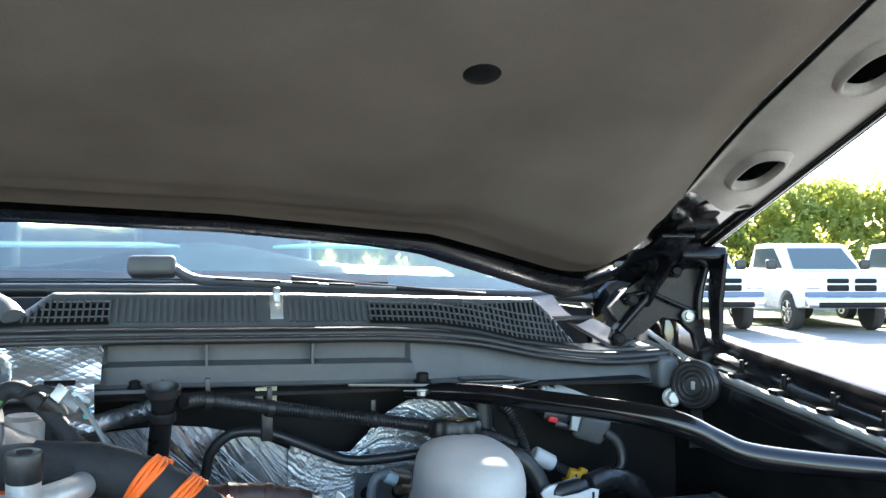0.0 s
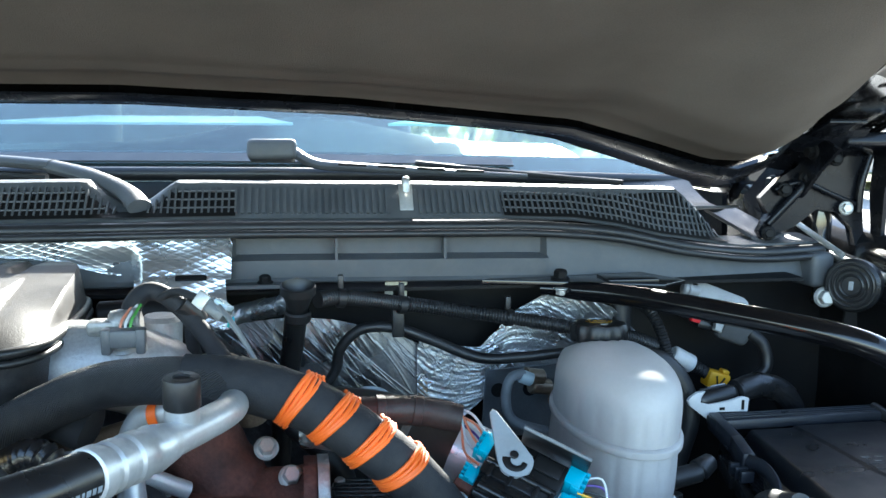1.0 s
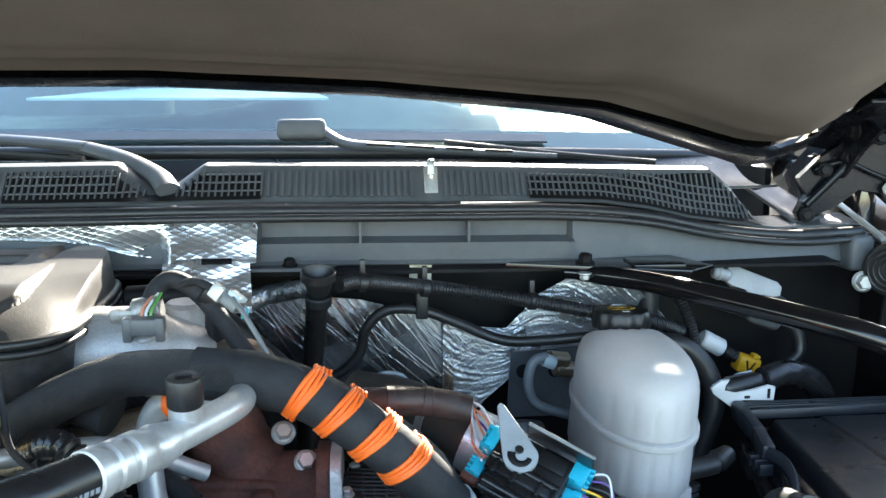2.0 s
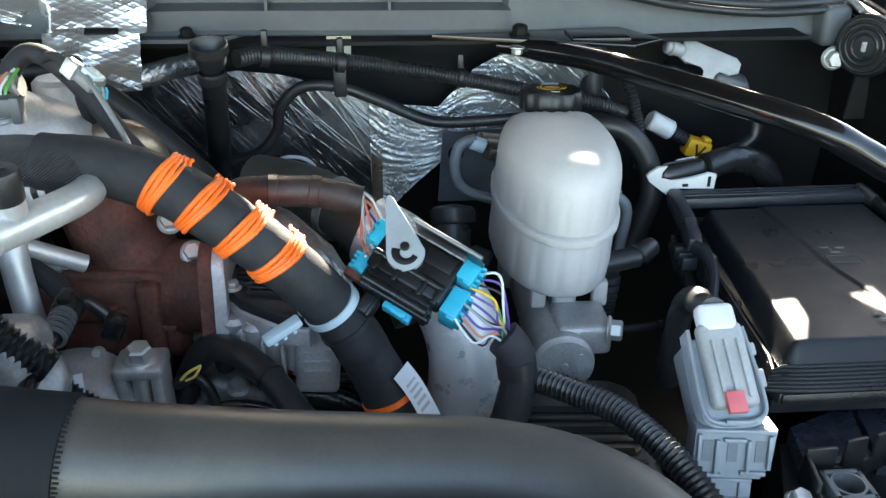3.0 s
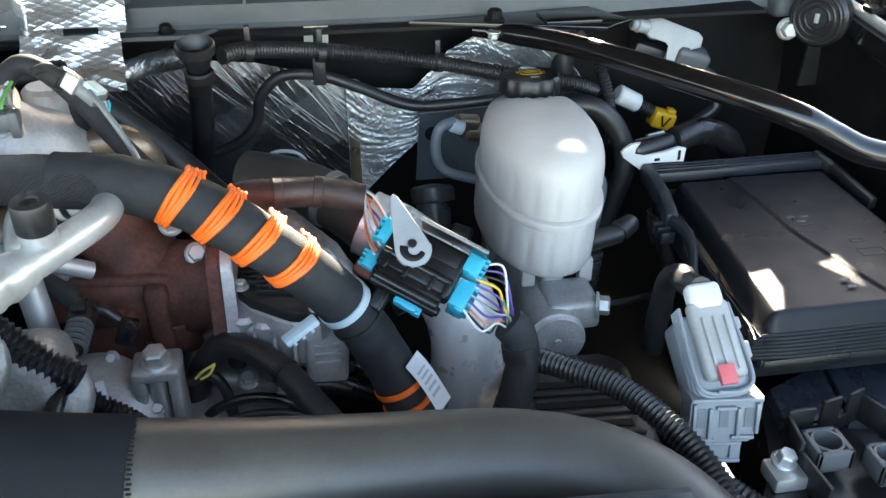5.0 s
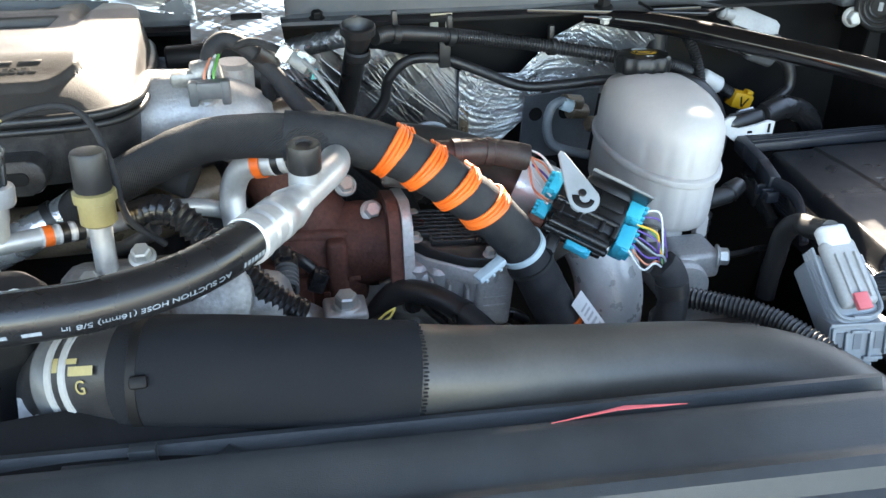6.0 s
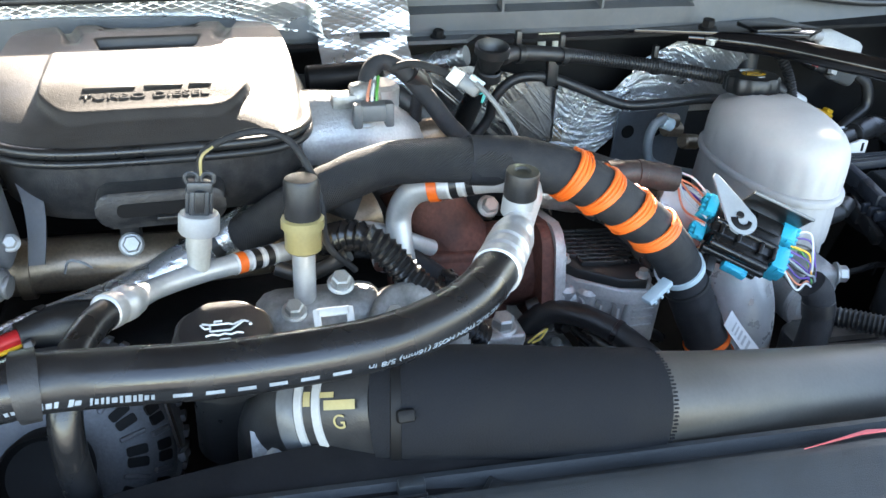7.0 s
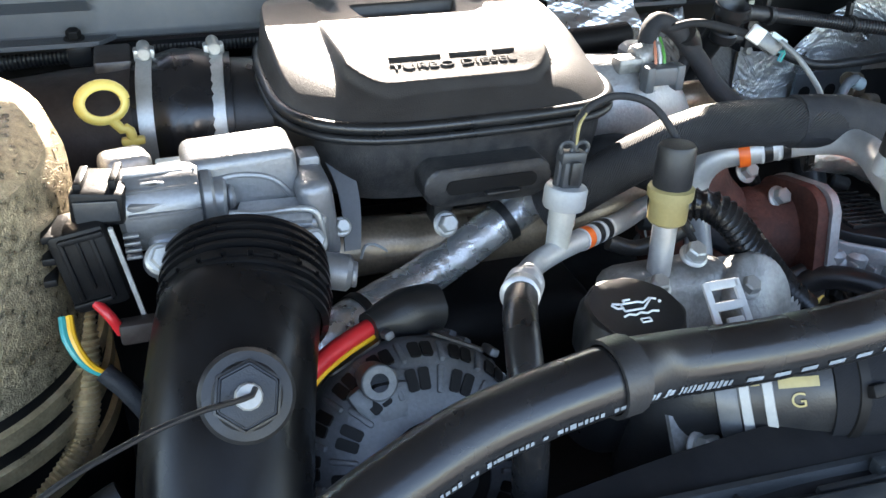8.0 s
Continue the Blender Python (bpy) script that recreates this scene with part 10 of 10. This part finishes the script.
    box(bm, (0.06, 0.03, 0.03), Matrix.Translation((-0.035, 0.80, 1.10)) @ Matrix.Rotation(0.3, 4, "Y"), 0.01, 3)
    part("casting", bm, M_CASTDK, g)
    bm = bmesh.new()
    box(bm, (0.12, 0.05, 0.02), Matrix.Translation((-0.02, 0.77, 1.060)) @ Matrix.Rotation(0.1, 4, "Y"), 0.008, 3)
    part("foot", bm, M_CASTDK, g)
    bolt(g, (-0.03, 0.785, 1.113), (0, -0.4, 0.9), 0.012)


build_left_clutter()


# ---- car park behind: trees, parked pickups ----
def build_pickup():
    p = thing("parked_pickup", (0, 0, 0), "white parked pickup with a crosshair grille and chrome bumper", "pickup", "parked pickups")
    def prof(bm, pts, w, bev, taper=0.0):
        m = Matrix(((0, 0, 1, -w / 2), (1, 0, 0, 0), (0, 1, 0, 0), (0, 0, 0, 1)))
        plate(bm, pts, w, m)
        es = [e for e in bm.edges]
        bmesh.ops.bevel(bm, geom=es, offset=bev, segments=3, profile=0.5, affect="EDGES")
    arch = lambda y: [(y + 0.49 * math.cos(q), 0.45 + 0.46 * math.sin(q)) for q in [math.pi * (k + 0.5) / 9 for k in range(9)]]
    bm = bmesh.new()
    prof(bm, [(0.05, 0.55), (0.0, 0.75), (0.03, 1.06), (0.10, 1.16), (0.30, 1.22), (1.25, 1.30), (5.6, 1.32), (5.65, 0.6), (4.95, 0.5)] + arch(4.45) + [(3.95, 0.48), (1.43, 0.45)] + arch(0.93) + [(0.43, 0.5)], 1.98, 0.035)
    part("body", bm, M_WPAINT, p)
    bm = bmesh.new()
    prof(bm, [(1.15, 1.25), (1.95, 1.86), (2.4, 1.92), (3.3, 1.90), (3.75, 1.3)], 1.66, 0.07)
    part("cabin", bm, M_WPAINT, p)
    bm = bmesh.new()
    m = axes((0, 1.235, 1.335), (0, 1.235 - 0.64, 1.335 + 0.80), (1, 0, 0))
    sheet(bm, 8, 4, lambda u, v: V((-0.72 + 1.44 * u + (0.1 - 0.2 * u) * v, 1.215 + 0.60 * v, 1.34 + 0.46 * v)), 0.01)
    part("windscreen", bm, M_CARGLASS, p)
    for sx in (-1, 1):
        bm = bmesh.new()
        plate(bm, [(1.55, 1.34), (2.05, 1.80), (3.2, 1.80), (3.4, 1.34)], 0.02, Matrix(((0, 0, 1, 0.822 * sx - 0.01), (1, 0, 0, 0), (0, 1, 0, 0), (0, 0, 0, 1))))
        part("side_window", bm, M_CARGLASS, p)
        bm = bmesh.new()
        box(bm, (0.24, 0.12, 0.22), Matrix.Translation((1.06 * sx, 1.62, 1.42)), 0.04, 3)
        part("mirror", bm, M_BLACK, p)
        bm = bmesh.new()
        box(bm, (0.34, 0.12, 0.24), Matrix.Translation((0.80 * sx, 0.06, 1.02)), 0.04, 3)
        part("headlight", bm, M_CHROME, p)
        for y in (0.93, 4.45):
            bm = bmesh.new()
            lathe(bm, [(0.24, -0.12), (0.38, -0.11), (0.40, -0.06), (0.40, 0.06), (0.38, 0.11), (0.24, 0.12)], Matrix.Translation((0.86 * sx, y, 0.40)) @ Matrix.Rotation(math.pi / 2, 4, "Y"), 36)
            wh = part("wheel", bm, M_TYRE, p)
            bm = bmesh.new()
            for k in range(5):
                box(bm, (0.02, 0.09, 0.24), Matrix.Translation((0.985 * sx, y, 0.40)) @ Matrix.Rotation(2 * math.pi * k / 5, 4, "X") @ Matrix.Translation((0, 0, 0.12)), 0.01)
            lathe(bm, [(0.23, 0), (0.25, 0), (0.25, 0.02), (0.23, 0.02)], Matrix.Translation((0.975 * sx, y, 0.40)) @ Matrix.Rotation(math.pi / 2 * sx, 4, "Y"), 36, caps=False)
            part("rim", bm, M_CHROME, wh)
    for sx in (-1, 1):
        for z, h in ((1.09, 0.10), (0.94, 0.13)):
            bm = bmesh.new()
            box(bm, (0.46, 0.05, h), Matrix.Translation((0.29 * sx, 0.0, z)), 0.03, 3)
            part("grille_opening", bm, M_DARK, p)
    bm = bmesh.new()
    box(bm, (1.98, 0.20, 0.24), Matrix.Translation((0, -0.03, 0.64)), 0.06, 3)
    part("bumper", bm, M_CHROME, p)
    bm = bmesh.new()
    box(bm, (1.5, 0.05, 0.12), Matrix.Translation((0, -0.12, 0.60)), 0.02)
    part("bumper_slot", bm, M_DARK, p)
    bm = bmesh.new()
    box(bm, (1.96, 0.10, 0.12), Matrix.Translation((0, 0.0, 0.80)), 0.03, 3)
    part("bumper_top", bm, M_BLUEGREY, p)
    return p


M_BLUEGREY = mat("blue_grey_trim", (0.10, 0.13, 0.2), 0.4, var=0.05)
p = build_pickup()
turn = Matrix.Rotation(radians(-14), 4, "Z")
p.matrix_basis = Matrix.Translation((12.79, 15.44, 0)) @ turn
for k in (-2, -1, 1, 2, 3):
    copy_thing(p, Matrix.Translation((12.79 + 2.64 * k, 15.44 - 0.83 * k, 0)) @ turn)


def build_tree(seed):
    rnd = random.Random(seed)
    t = thing("tree", (0, 0, 0), "broad sunlit green tree at the edge of the car park", "tree", "trees behind the car park")
    bm = bmesh.new()
    tube(bm, [(0, 0, 0), (0.1, 0.05, 1.2), (0.0, 0.1, 2.6), (0.1, 0, 4.0)], lambda s: 0.22 - 0.14 * s, 10, 0.3)
    for k in range(8):
        a = k * 2.4
        tube(bm, [(0, 0.05, 1.6 + 0.25 * k), (0.7 * math.cos(a), 0.7 * math.sin(a), 2.3 + 0.3 * k), (1.5 * math.cos(a), 1.5 * math.sin(a), 2.9 + 0.3 * k)], lambda s: 0.08 - 0.06 * s, 6, 0.3)
    part("trunk", bm, M_BARK, t)
    verts, faces = [], []
    clumps = []
    for k in range(150):
        a, h = rnd.uniform(0, 6.28), rnd.uniform(0.0, 1.0)
        r = 2.6 * math.sqrt(rnd.random()) * (0.55 + 0.45 * math.sin(0.6 + 2.2 * h))
        clumps.append((V((r * math.cos(a), r * math.sin(a), 0.5 + 4.2 * h)), rnd.uniform(0.35, 0.75)))
    for c, rad in clumps:
        for q in range(75):
            d = V((rnd.gauss(0, 1), rnd.gauss(0, 1), rnd.gauss(0, 0.8))).normalized() * rad * rnd.uniform(0.5, 1.0)
            o = c + d
            n = (d + V((rnd.uniform(-1, 1), rnd.uniform(-1, 1), rnd.uniform(-0.3, 1.2))) * 0.5).normalized()
            u = n.orthogonal().normalized()
            w = n.cross(u)
            s = rnd.uniform(0.09, 0.17)
            ang = rnd.uniform(0, 6.28)
            e, g = u * math.cos(ang) + w * math.sin(ang), w * math.cos(ang) - u * math.sin(ang)
            i = len(verts)
            verts += [o - e * s, o + g * s * 0.5 + n * 0.02, o + e * s, o - g * s * 0.5 + n * 0.02]
            faces.append((i, i + 1, i + 2, i + 3))
    me = bpy.data.meshes.new("crown")
    me.from_pydata(verts, [], faces)
    me.materials.append(M_LEAF)
    ob = new("crown", me)
    ob.parent = t
    tagged(ob, kind="stuff")
    return t


trees = [build_tree(1), build_tree(2)]
rnd = random.Random(5)
spots = [(14 + 3.2 * k - 0.2 * (k % 3), 34 - 1.9 * k + 1.2 * (k % 2)) for k in range(9)] + [(10.5 - 3.4 * k, 36 + 0.8 * k) for k in range(4)]
for k, (x, y) in enumerate(spots):
    m = Matrix.Translation((x, y, -0.2)) @ Matrix.Rotation(rnd.uniform(0, 6.28), 4, "Z") @ Matrix.Scale(1, 4)
    if k < 2:
        trees[k].matrix_basis = m
    else:
        copy_thing(trees[k % 2], m)
bm = bmesh.new()
sheet(bm, 20, 4, lambda u, v: V((-15 + 70 * u, 44 - 42 * u + 8 * v - 10, 0.03 + 0.02 * v)))
single("grass_verge", bm, M_GRASS, "strip of sunlit grass behind the parked trucks", "grass", "structure")
